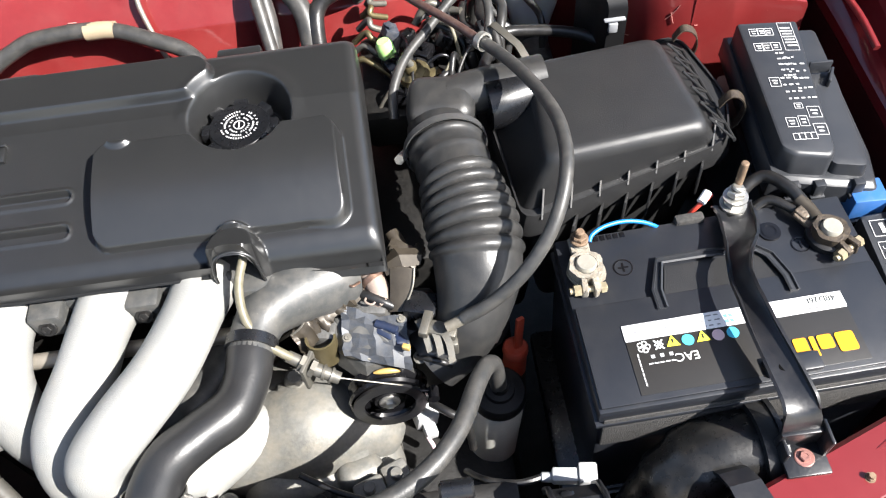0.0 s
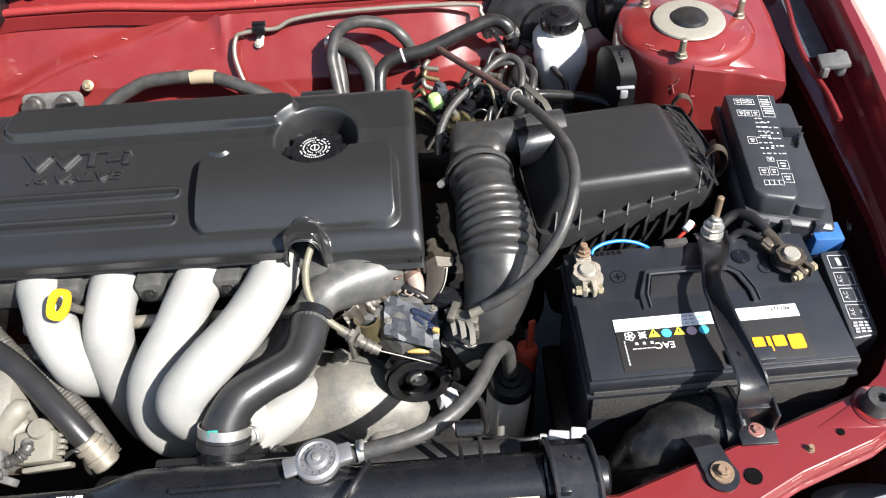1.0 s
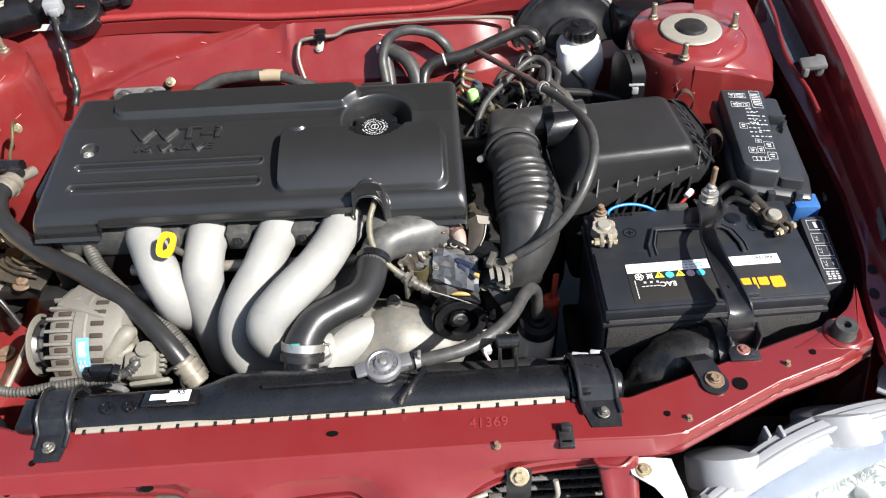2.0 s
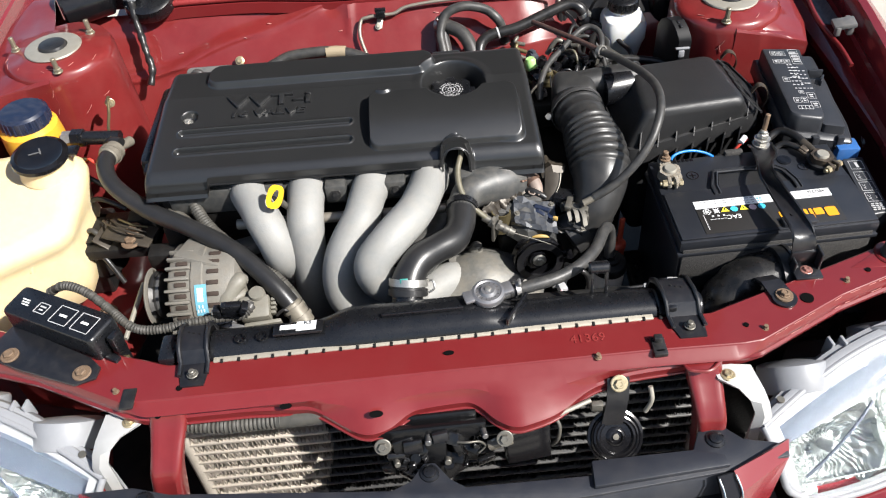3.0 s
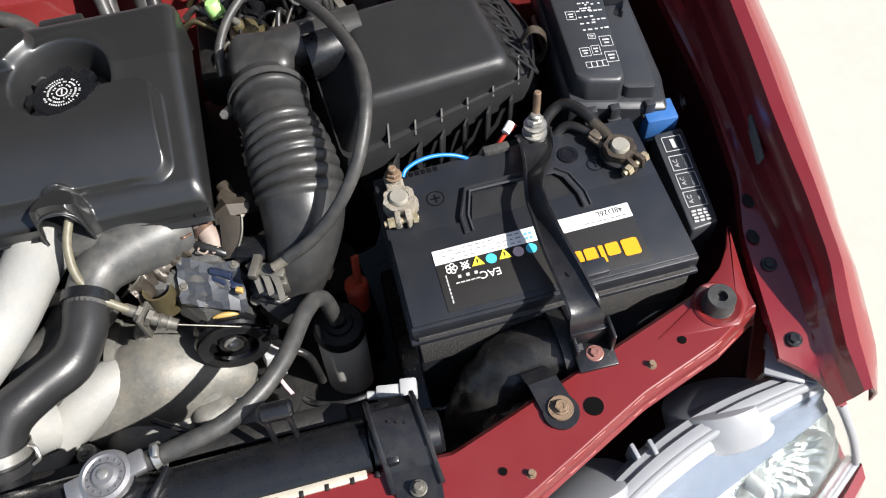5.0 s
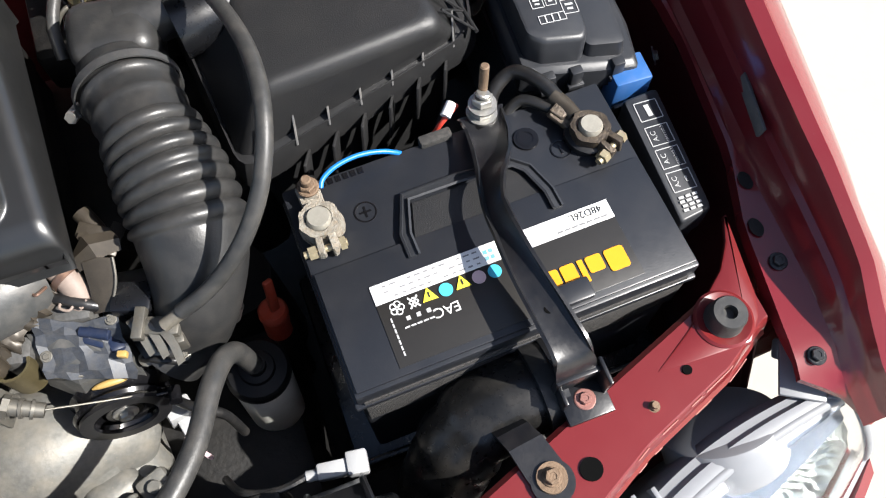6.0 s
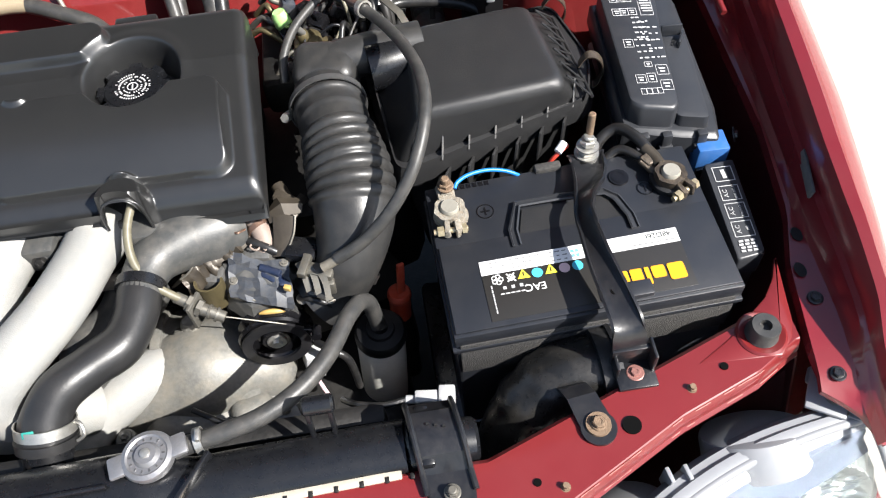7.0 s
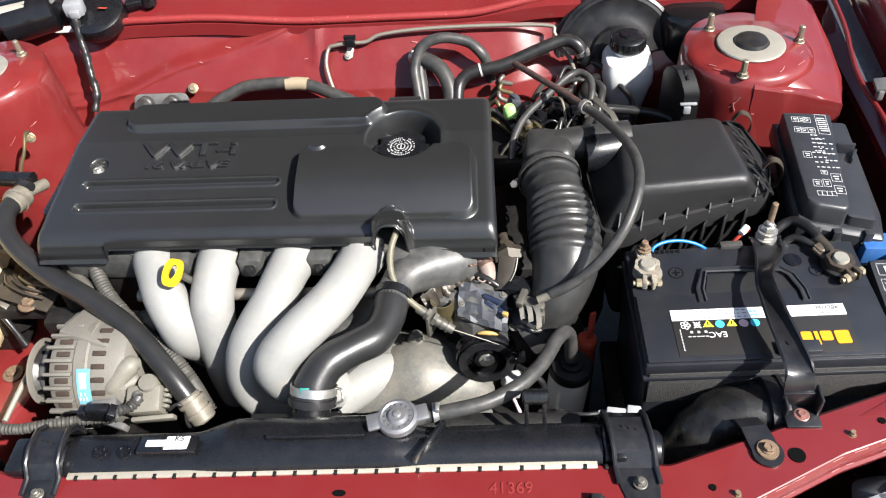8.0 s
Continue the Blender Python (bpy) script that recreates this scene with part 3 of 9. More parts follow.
def strut_tower(cx, cy, top, side):
    rows, n = [], 72
    prof = [(0.0, 0.0), (0.046, 0.0), (0.052, -0.001), (0.060, -0.004), (0.074, -0.006), (0.081, -0.0085), (0.0860, -0.0125), (0.0890, -0.019), (0.0905, -0.028), (0.091, -0.05), (0.093, -0.11), (0.096, -0.22), (0.098, -0.36)]
    bm = bmesh.new()
    R = []
    for r, dz in prof:
        line = []
        for i in range(n):
            a = 2 * math.pi * i / n
            rr = r * (1 + (0.25 * max(0, math.sin(a)) ** 2 if r > 0.085 else 0) - 0.15 * smooth01(0.050, 0.075, r) * max(0, -math.sin(a)))
            line.append(bm.verts.new((cx + rr * math.cos(a), cy + rr * math.sin(a), top + dz + 0.0015 * noise.noise(Vector((rr * 30, a * 3, 1))))))
        R.append(line)
    for a, b in zip(R, R[1:]):
        for i in range(n):
            bm.faces.new((a[i], a[(i + 1) % n], b[(i + 1) % n], b[i]))
    t = part("strut_tower", bm, PAINT_OLD, car, "scratched red strut tower", 30)
    # the flat shoulder that runs from the tower out to the fender, with a crease along its front edge
    outer = [Vector((cx + side * a, cy + b, top + c)) for a, b, c in ((-0.008, -0.074, -0.014), (0.044, -0.077, -0.025), (0.105, -0.087, -0.038), (0.120, -0.030, -0.034), (0.124, 0.045, -0.028), (0.121, 0.130, -0.018), (0.100, 0.200, -0.010), (0.060, 0.200, -0.008))]
    rows = []
    for i in range(43):
        u = i / 42
        k = min(int(u * 7), 6)
        o = outer[k].lerp(outer[k + 1], u * 7 - k)
        a = radians(-98 + 170 * u)
        q = Vector((cx + side * 0.056 * math.cos(a), cy + 0.056 * math.sin(a), top - 0.0065))
        line = [q.lerp(o, f) + Vector((0, 0, -0.004 * math.sin(math.pi * f) + 0.002 * noise.noise(Vector((u * 9, f * 4, side))))) for f in (0, 0.2, 0.4, 0.6, 0.8, 0.96)]
        n_ = (o - q).normalized() * 0.004
        rows.append(line + [o + Vector((n_.x * 0.4, n_.y * 0.4, -0.0015)), o + Vector((n_.x, n_.y, -0.005)), o + Vector((n_.x, n_.y, -0.06)), o + Vector((n_.x, n_.y, -0.30))])
    part("tower_web", sheet(rows, 0.0015), PAINT_OLD, t, "creased red shoulder of the tower", 24)
    part("strut_plate", lathe([(0.0, 0.0), (0.0445, 0.0), (0.0460, 0.002), (0.0450, 0.004), (0.041, 0.005), (0.024, 0.005), (0.023, 0.002), (0, 0.002)], (cx, cy, top), n=48), LEADPLATE, t, "bare metal strut mount ring")
    part("strut_cap", lathe([(0.022, 0.0), (0.023, 0.003), (0.021, 0.007), (0.010, 0.009), (0, 0.009)], (cx, cy, top + 0.002), n=36), RUBBER, t, "black rubber centre cap")
    for a in (250, 130, 10) if side > 0 else (290, 50, 170):
        p = Vector((cx + 0.070 * math.cos(radians(a)), cy + 0.070 * math.sin(radians(a)), top - 0.006))
        part("stud", merge(bolt_bm(p, r=0.0082, washer=1.25, h=0.95), rod(p, p + Vector((0, 0, 0.025)), 0.0042, n=12, bev=0.001)), STUD, t, "dull plated stud with a nut", 30)
    # old scratches through the paint, on the shoulder and down the wall
    dice = random.Random(5 + side)
    for k in range(24):
        a, run = radians(dice.uniform(185, 355)), dice.uniform(0.03, 0.16) * dice.choice((-1, 1))
        if k % 3:
            z0, fall = dice.uniform(-0.10, -0.018), dice.uniform(-0.022, 0.012)
            line = [((0.0908 - 0.0136 * max(0.0, -math.sin(a))) + 0.00004 * (-z - 0.016) * 1000 * 0.7, a + run * f, z) for f, z in ((0, z0), (0.5, z0 + 0.6 * fall), (1, min(-0.016, z0 + fall)))]
        else:
            r0 = dice.uniform(0.064, 0.080)
            line = [((r0 + 0.004 * f) * (1 - 0.13 * max(0.0, -math.sin(a))), a + run * 1.5 * f, -0.0035 - (r0 + 0.004 * f - 0.060) * 0.11) for f in (0, 0.5, 1)]
        part("scratch", tube([(cx + r * math.cos(b), cy + r * math.sin(b), top + z) for r, b, z in line], dice.uniform(0.0003, 0.0006), 5, 2), CHIPPED, t)
    return t


strut_tower(0.497, 0.688, 0.876, 1)
strut_tower(-0.628, 0.690, 0.880, -1)

# the open hood stands over the back of the bay
rows = []
for i in range(14):
    s = i / 13
    rows.append([Vector((CX + (-0.69 + 1.38 * j / 24) * (1 - 0.10 * s), 1.03 - 1.0 * s * math.cos(radians(60)), 0.935 + 1.0 * s * math.sin(radians(60)) + 0.03 * math.sin(math.pi * s) + 0.02 * math.cos(math.pi * (j / 24 - 0.5)))) for j in range(25)])
hood = part("hood", sheet(rows, 0.0015), PAINT_BARE, car, "open dark red hood", 30)
# unseen liner, added so that the engine cover reflects dark instead of red
rows = []
for i in range(12):
    s = 0.10 + 0.80 * i / 11
    rows.append([Vector((CX + (-0.58 + 1.16 * j / 16) * (1 - 0.10 * s), 1.03 - 0.5 * s - 0.016, 0.935 + 0.866 * s + 0.03 * math.sin(math.pi * s) - 0.009 + 0.02 * math.cos(math.pi * (j / 16 - 0.5)))) for j in range(17)])
part("hood_liner", sheet(rows, 0.006), FELT, hood, "unseen dark liner added under the hood", 30)

# radiator support: a flat top rail with a creased front face that dips in the middle
LIP = [(-0.25, 0.036), (-0.176, 0.030), (-0.148, 0.013), (-0.118, -0.006), (-0.097, -0.005), (-0.080, 0.003), (-0.062, 0.017), (-0.02, 0.020), (0.014, 0.0205), (0.028, 0.006), (0.042, -0.008), (0.058, -0.0165), (0.078, -0.013), (0.105, -0.005), (0.150, 0.021), (0.194, 0.032), (0.25, 0.037), (0.30, 0.042)]


def lip_y(x):
    return sum(lerp_table(LIP, x + d) for d in (-0.010, -0.005, 0, 0.005, 0.010)) / 5


def lip_z(x):
    return 0.760 - 0.011 * smooth01(0.034, -0.004, lip_y(x))


def rail_y(x):
    return lerp_table([(0.0, 0.047), (0.355, 0.0465), (0.378, 0.049), (0.495, 0.108), (0.571, 0.136), (0.613, 0.160)], abs(x - CX))


def rail_back(x):
    u = abs(x - CX)
    return 0.100 + (0.36 * (u - 0.33) if u > 0.33 else 0)


xs = [CX - 0.615 + 1.23 * i / 280 for i in range(281)]
rows = []
for k in range(14):
    r = []
    for x in xs:
        u = abs(x - CX)
        mid = smooth01(0.385, 0.34, u)
        yb, yc = rail_back(x), rail_y(x)
        yl, zl = lip_y(x) * mid + (yc - 0.008) * (1 - mid), lip_z(x) * mid + 0.768 * (1 - mid)
        hang = 0.005 + 0.006 * mid
        p = [(yb + 0.001, 0.745), (yb, 0.781), (yb - 0.004, 0.785), ((yb + yc) / 2, 0.786), (yc + 0.0012, 0.7862), (yc, 0.7855), (yc - 0.0008, 0.7842),
             (yc - 0.013 * mid - 0.004 * (1 - mid), 0.7775), (yc - 0.0155 * mid - 0.0045 * (1 - mid), 0.7752), *[(yc - 0.0155 * mid - 0.0045 * (1 - mid) + g * (yl + 0.003 - (yc - 0.0155 * mid - 0.0045 * (1 - mid))), 0.7752 + g * (zl + 0.0025 - 0.7752) + e * mid) for g, e in ((0.34, 0.0022), (0.42, 0.0006))], (yl + 0.003, zl + 0.0025), (yl, zl), (yl + 0.0005, zl - hang)][k]
        r.append(Vector((x, p[0], p[1])))
    rows.append(r)
support = part("radiator_support", sheet(rows, 0.0018), PAINT, car, "dark red radiator support rail", 28)
part("rolled_edge", sweep([p + Vector((0, -0.0004, 0.0)) for p in rows[-1] if abs(p.x - CX) < 0.355], 0.0021, 8), PAINT, support, "", 60)
for x, y, z, r in ((-0.10, 0.008, 0.770, 0.0075), (-0.205, 0.030, 0.772, 0.0065), (0.10, 0.012, 0.768, 0.0), (-0.012, 0.072, 0.7862, 0.006), (0.246, 0.040, 0.772, 0.006), (-0.33, 0.060, 0.7862, 0.005), (0.345, 0.073, 0.7862, 0.0045), (0.431, 0.107, 0.7862, 0.0110), (0.522, 0.145, 0.7862, 0.0048), (-0.355, 0.036, 0.770, 0.005)):
    if r:
        r *= 0.72
        flat = z > 0.78
        # flat black disc painted for the shade inside each hole
        part("rail_hole", lathe([(0, 0), (r, 0), (r, 0.0012), (0, 0.0012)], (x, y, z), (0, 0, 1) if flat else (0, -0.62, 0.78), n=20, squash=(1.5, 0.75) if abs(x) < 0.3 else (1, 1)), BLACKHOLE, support)
for x, y in ((0.366, 0.066), (0.489, 0.130), (0.162, 0.045), (-0.405, 0.064)):
    part("rail_screw", merge(bolt_bm((x, y, 0.785), r=0.0045, washer=1.3), rod((x, y, 0.785), (x, y, 0.7915), 0.0026, n=8)), RUST, support, "small dull plated screw", 30)
part("rail_clip", merge(box((0.235, 0.050, 0.787), (0.016, 0.026, 0.006), 0.001), box((0.235, 0.058, 0.793), (0.010, 0.008, 0.008), 0.001), box((0.235, 0.043, 0.782), (0.012, 0.004, 0.016), 0.001)), RUBBER, support, "black plastic clip")
part("rail_clip", merge(box((-0.388, 0.052, 0.786), (0.016, 0.028, 0.004), 0.001)), RUBBER, support, "black plastic clip")
# embossed digits; their highlight is put into the colour
part("number_paint", lettering("41369", 0.017, (0.155, 0.073, 0.7868), (0, 0, 0), 0.0002), EMBOSSRED, support, "faint embossed number on the rail, picked out in paler red")
# posts of the support, beside the condenser
for x0, x1 in ((0.288, 0.302), (-0.345, -0.372)):
    rows = []
    for i in range(16):
        t = i / 15
        x, z = x0 + (x1 - x0) * t, 0.770 - 0.17 * t
        y = 0.036 - 0.042 * smooth01(0.02, 0.34, t) - 0.02 * t
        rows.append([Vector((x + d * (0.0190 + 0.005 * smooth01(0.25, 0.0, t)), y + h + 0.004 * smooth01(0.2, 0.0, t), z)) for d, h in [(-1.0, 0.02)] + [(-math.copysign(abs(math.cos(math.pi * m_ / 12)) ** 0.7, math.cos(math.pi * m_ / 12)), 0.010 - 0.016 * math.sin(math.pi * m_ / 12) ** 0.7 + 0.004 * math.exp(-((m_ - 6) / 1.6) ** 2)) for m_ in range(13)] + [(1.0, 0.02)]])
    part("support_post", sheet(rows, 0.0018), PAINT, car, "", 30)


part("post_cap", merge(prism([tuple(p) for p in rounded([(0.260, 0.060), (0.266, 0.026), (0.290, 0.018), (0.312, 0.038), (0.340, 0.050), (0.350, 0.062)], 0.008, 5)], 0.7685, 0.7715, 0.0014), sweep(spline([(0.262, 0.050, 0.772), (0.264, 0.028, 0.772), (0.276, 0.023, 0.7715), (0.292, 0.023, 0.7715), (0.312, 0.040, 0.7715), (0.342, 0.053, 0.772)], 6), 0.0024, 8)), PAINT, car, "pressed red cap over the post", 35)


# hood rest buffer on the rail
def buffer(x, y):
    t = thing("hood_buffer", (x, y, 0.786), "round grey rubber hood buffer on the red rail", "buffer")
    part("rubber_stop", lathe([(0, 0), (0.0140, 0), (0.0146, 0.002), (0.0132, 0.004), (0.0130, 0.015), (0.0118, 0.017), (0.0052, 0.017), (0.0045, 0.011), (0, 0.011)], (x, y, 0.786), n=32), RUBBER_GREY, t)
    part("metal_cup", lathe([(0.0150, 0), (0.0215, 0), (0.0220, 0.0015), (0.0200, 0.0030), (0.0160, 0.0018), (0.0150, 0.0012)], (x, y, 0.7862), n=36), PAINT, t)


buffer(0.5635, 0.1690)
END = [(0.500, 0.150), (0.536, 0.1705), (0.560, 0.189), (0.580, 0.204), (0.594, 0.222), (0.604, 0.243), (0.6065, 0.243), (0.600, 0.205), (0.596, 0.180), (0.590, 0.163), (0.575, 0.146)]
part("rail_end", prism(END, 0.7800, 0.7868, 0.0022), PAINT, car, "rounded red end of the rail", 40)
random.seed(21)
for k in range(16):
    x = 0.375 + 0.175 * random.random()
    n_ = random.uniform(0.006, 0.024)
    part("scratch", tube([(x + n_ * f, rail_y(x + n_ * f) - (0.0012 if k % 3 else 0.0075), 0.7846 if k % 3 else 0.7775) for f in (0, 0.5, 1.0)], 0.00045, 6), CHIPPED, support)

# ---- engine block, head and gearbox under the cover ----
eng = thing("engine", (-0.14, 0.48, 0.31), "grimy engine block with cast head under a cover", "engine")
part("block", merge(box((-0.14, 0.51, 0.53), (0.52, 0.24, 0.44), 0.02), box((-0.15, 0.50, 0.765), (0.54, 0.26, 0.10), 0.012)), DARK, eng, "dark grimy engine block")
head = part("cylinder_head", merge(box((-0.15, 0.40, 0.795), (0.50, 0.07, 0.045), 0.006), *[box((x, 0.372, 0.806), (0.03, 0.05, 0.03), 0.004) for x in (-0.245, -0.155, -0.07, 0.03)]), ALLOY_GREY, eng, "grey cylinder head with bolt bosses")
for x in (-0.245, -0.155, -0.07):
    bolt(head, (x, 0.346, 0.808), (0, -0.9, 0.45), 0.006, DARK)
part("fuel_rail", rod((-0.30, 0.332, 0.778), (0.03, 0.332, 0.778), 0.0075), PIPEGREY, eng, "dull grey fuel rail")
# timing side: grey bracket and belt cover past the end of the cover
part("timing_cover", merge(box((-0.435, 0.53, 0.70), (0.03, 0.20, 0.26), 0.012), box((-0.43, 0.46, 0.80), (0.022, 0.10, 0.05), 0.008)), PLASTIC, eng)
part("engine_mount", merge(box((-0.50, 0.40, 0.715), (0.12, 0.09, 0.02), 0.005), box((-0.46, 0.42, 0.735), (0.05, 0.06, 0.03), 0.006), rod((-0.545, 0.40, 0.66), (-0.545, 0.40, 0.73), 0.035, 0.03)), DARK, eng, "dark engine mount bracket")
bolt(eng, (-0.472, 0.357, 0.737), r=0.011, material=RUST, label="dusty mount bolt")
bolt(eng, (-0.565, 0.42, 0.73), r=0.008, material=RUST)
gb = part("gearbox_casing", merge(
    box((0.04, 0.285, 0.59), (0.16, 0.15, 0.14), 0.03, (0, 12, 8), 3),
    sweep(spline([(-0.060, 0.266, 0.640), (-0.045, 0.270, 0.644), (-0.005, 0.280, 0.652), (0.045, 0.288, 0.656), (0.090, 0.286, 0.650), (0.116, 0.280, 0.640), (0.126, 0.278, 0.634)], 6), lambda s, t: 0.054 * math.sin(math.pi * min(1, max(0.02, s / t * 0.94 + 0.04))) ** 0.42 + 0.0025 * math.sin(70 * s), 32),
    rod((0.036, 0.322, 0.660), (0.040, 0.314, 0.718), 0.020, 0.0085, 20, 0.003), box((0.088, 0.236, 0.642), (0.046, 0.030, 0.046), 0.012, (0, 10, 20), 3)), ALLOY, eng, "pale cast aluminium casing stained with oil")
for x, y, z in ((0.075, 0.205, 0.655), (0.02, 0.20, 0.66), (0.115, 0.215, 0.63), (-0.03, 0.215, 0.668)):
    part("casing_boss", merge(rod((x, y, z - 0.03), (x, y, z + 0.012), 0.011, 0.010, 16, 0.002), bolt_bm((x, y, z + 0.012), r=0.005)), ALLOY_OLD, gb, "", 30)
part("upper_casing", lathe([(0, 0), (0.058, 0.0), (0.067, 0.004), (0.0685, 0.028), (0.0665, 0.030), (0.0665, 0.056), (0.0620, 0.088), (0.0560, 0.102), (0.050, 0.104), (0.044, 0.112), (0, 0.114)], (0.000, 0.302, 0.634), (1, -0.06, -0.02), 56), ALLOY, gb, "pale rounded casing below the throttle body", 50)
part("casing_flange", lathe([(0.060, -0.006), (0.0725, -0.005), (0.0735, 0.0), (0.0725, 0.005), (0.060, 0.006)], (0.002, 0.302, 0.634), (1, -0.06, -0.02), 56), ALLOY, gb, "cast seam flange", 50)
part("casing_stud", lathe([(0, -0.02), (0.0085, -0.02), (0.0080, 0.008), (0.0070, 0.0115), (0, 0.012)], (0.041, 0.313, 0.706), (0, 0.1, 1), 20), ALLOY, gb)
for x, a in ((0.030, 62), (0.075, 40), (0.100, 72)):
    part("casting_mark", rod((x, 0.302 - 0.0665 * math.cos(radians(a)), 0.632 + 0.0665 * math.sin(radians(a))), (x + 0.010, 0.302 - 0.0655 * math.cos(radians(a)), 0.632 + 0.0655 * math.sin(radians(a))), 0.0018, n=8), ALLOY, gb)
part("coolant_casting", sweep(spline([(0.010, 0.350, 0.748), (-0.012, 0.318, 0.748), (-0.038, 0.286, 0.742), (-0.058, 0.262, 0.724)], 6), lambda s, t: 0.026 + 0.004 * math.sin(s * 90), 24), ALLOY_GREY, eng, "grey cast pipe under the black hose", 60)
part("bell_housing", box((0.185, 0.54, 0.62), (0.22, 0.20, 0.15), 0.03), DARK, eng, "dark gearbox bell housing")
# near-black in place of pale alloy, as shade low in the bay
part("lower_casing", merge(box((0.10, 0.30, 0.45), (0.30, 0.26, 0.24), 0.03), rod((0.22, 0.40, 0.45), (0.22, 0.40, 0.62), 0.05, 0.04)), DARK, eng, "lower gearbox with its shade put into a dark colour")

# ---- intake manifold ----
mani = thing("intake_manifold", (-0.13, 0.25, 0.62), "silver painted intake manifold with four runners", "manifold")
RUNS = [
    [(-0.283, 0.378, 0.800), (-0.277, 0.360, 0.803), (-0.258, 0.318, 0.798), (-0.243, 0.296, 0.777), (-0.237, 0.293, 0.746), (-0.237, 0.314, 0.705), (-0.235, 0.340, 0.65)],
    [(-0.199, 0.386, 0.801), (-0.198, 0.368, 0.804), (-0.198, 0.340, 0.803), (-0.1985, 0.312, 0.791), (-0.200, 0.299, 0.765), (-0.202, 0.292, 0.725), (-0.205, 0.294, 0.675), (-0.207, 0.300, 0.62)],
    [(-0.099, 0.384, 0.801), (-0.104, 0.366, 0.804), (-0.111, 0.337, 0.804), (-0.119, 0.300, 0.800), (-0.136, 0.276, 0.783), (-0.1485, 0.259, 0.763), (-0.154, 0.247, 0.737), (-0.151, 0.240, 0.710), (-0.139, 0.240, 0.690), (-0.112, 0.252, 0.676), (-0.050, 0.254, 0.662)],
    [(-0.018, 0.382, 0.802), (-0.022, 0.360, 0.806), (-0.042, 0.289, 0.818), (-0.075, 0.244, 0.813), (-0.101, 0.223, 0.792), (-0.102, 0.219, 0.768), (-0.086, 0.222, 0.745), (-0.050, 0.238, 0.710)],
]
for k, pts in enumerate(RUNS):
    r = part("runner", sweep(spline(pts, 10), lambda s, t: 0.0258 + 0.003 * smooth01(0.05, 0.0, s), 26), RUNNER, mani, "", 50)
    part("flange", box((pts[0][0], 0.374, 0.800), (0.056, 0.012, 0.042), 0.006, (15, 0, 0)), ALLOY_OLD, r)
part("plenum", sweep(spline([(-0.24, 0.205, 0.615), (-0.16, 0.195, 0.635), (-0.095, 0.214, 0.662), (-0.050, 0.246, 0.682), (-0.006, 0.276, 0.686), (0.020, 0.290, 0.672)], 8), 0.026, 24), RUNNER, mani, "silver plenum tube")

# ---- black hose over the intake, from the radiator to the engine ----
rh = thing("upper_radiator_hose", (-0.058, 0.17, 0.77), "curved black rubber radiator hose with a spring clamp", "hose")
HOSE = [(0.0215, 0.308, 0.797), (0.020, 0.296, 0.796), (0.017, 0.276, 0.794), (0.006, 0.252, 0.793), (-0.018, 0.233, 0.796), (-0.042, 0.214, 0.796), (-0.056, 0.194, 0.785), (-0.060, 0.180, 0.770)]
part("hose", sweep(spline(HOSE, 8), lambda s, t: 0.0198 + 0.0036 * smooth01(0.05, 0.0, t - s) + 0.0004 * math.sin(s * 120), 28), HOSERUBBER, rh, "dull black rubber hose", 60)
part("hose_clamp", ring((-0.0575, 0.1905, 0.7815), (0.10, 0.66, 0.74), 0.0243, 0.0095, 0.0014, 36), STEEL, rh, "dull zinc band clamp")
part("hose_lip", ring((-0.0592, 0.1815, 0.7725), (0.10, 0.66, 0.74), 0.0232, 0.0085, 0.0030, 36), HOSERUBBER, rh, "ragged rubber end of the hose")
part("clamp_ear", tube([(-0.0335, 0.190, 0.782), (-0.026, 0.186, 0.786), (-0.024, 0.178, 0.780), (-0.032, 0.176, 0.774)], 0.0016, 8), STEEL, rh, "bent wire ear")
part("clamp_mark", box((-0.062, 0.1755, 0.8000), (0.010, 0.0016, 0.006), 0.0005, (-42, 0, 0)), TEAL, rh, "teal clamp mark")
part("neck", rod((-0.060, 0.184, 0.775), (-0.062, 0.150, 0.742), 0.0205, 0.0215, 28), PLASTIC, rh, "black radiator neck")
part("water_outlet", merge(sweep(spline([(0.096, 0.382, 0.778), (0.084, 0.374, 0.784), (0.056, 0.357, 0.793), (0.034, 0.338, 0.797), (0.024, 0.318, 0.797), (0.0205, 0.300, 0.796)], 8), lambda s, t: 0.036 - 0.0155 * smooth01(0.0, t * 0.95, s), 28)), ALLOY_GREY, rh, "dark grey cast water outlet", 60)
part("hose_sleeve", ring(HOSE[0], (0.12, 1.0, 0.05), 0.0205, 0.010, 0.0022, 32), PLASTIC, rh, "black band at the casting")

# ---- engine cover ----
CX0, CX1, CY0, CY1 = -0.427, 0.145, 0.366, 0.600


def cover_base(y):
    return 0.846 + 0.20 * (min(y, 0.52) - 0.385) + 0.03 * max(0.0, min(y, 0.60) - 0.52)


def in_rect(x, y, x0, x1, y0, y1, r, soft):
    """1 inside a round-cornered oblong, falling to 0 over soft metres outside it."""
    dx, dy = max(x0 + r - x, 0, x - x1 + r), max(y0 + r - y, 0, y - y1 + r)
    d = math.hypot(dx, dy) - r
    return smooth01(soft, 0.0, d)


WX, WY, WR = 0.026, 0.511, 0.049


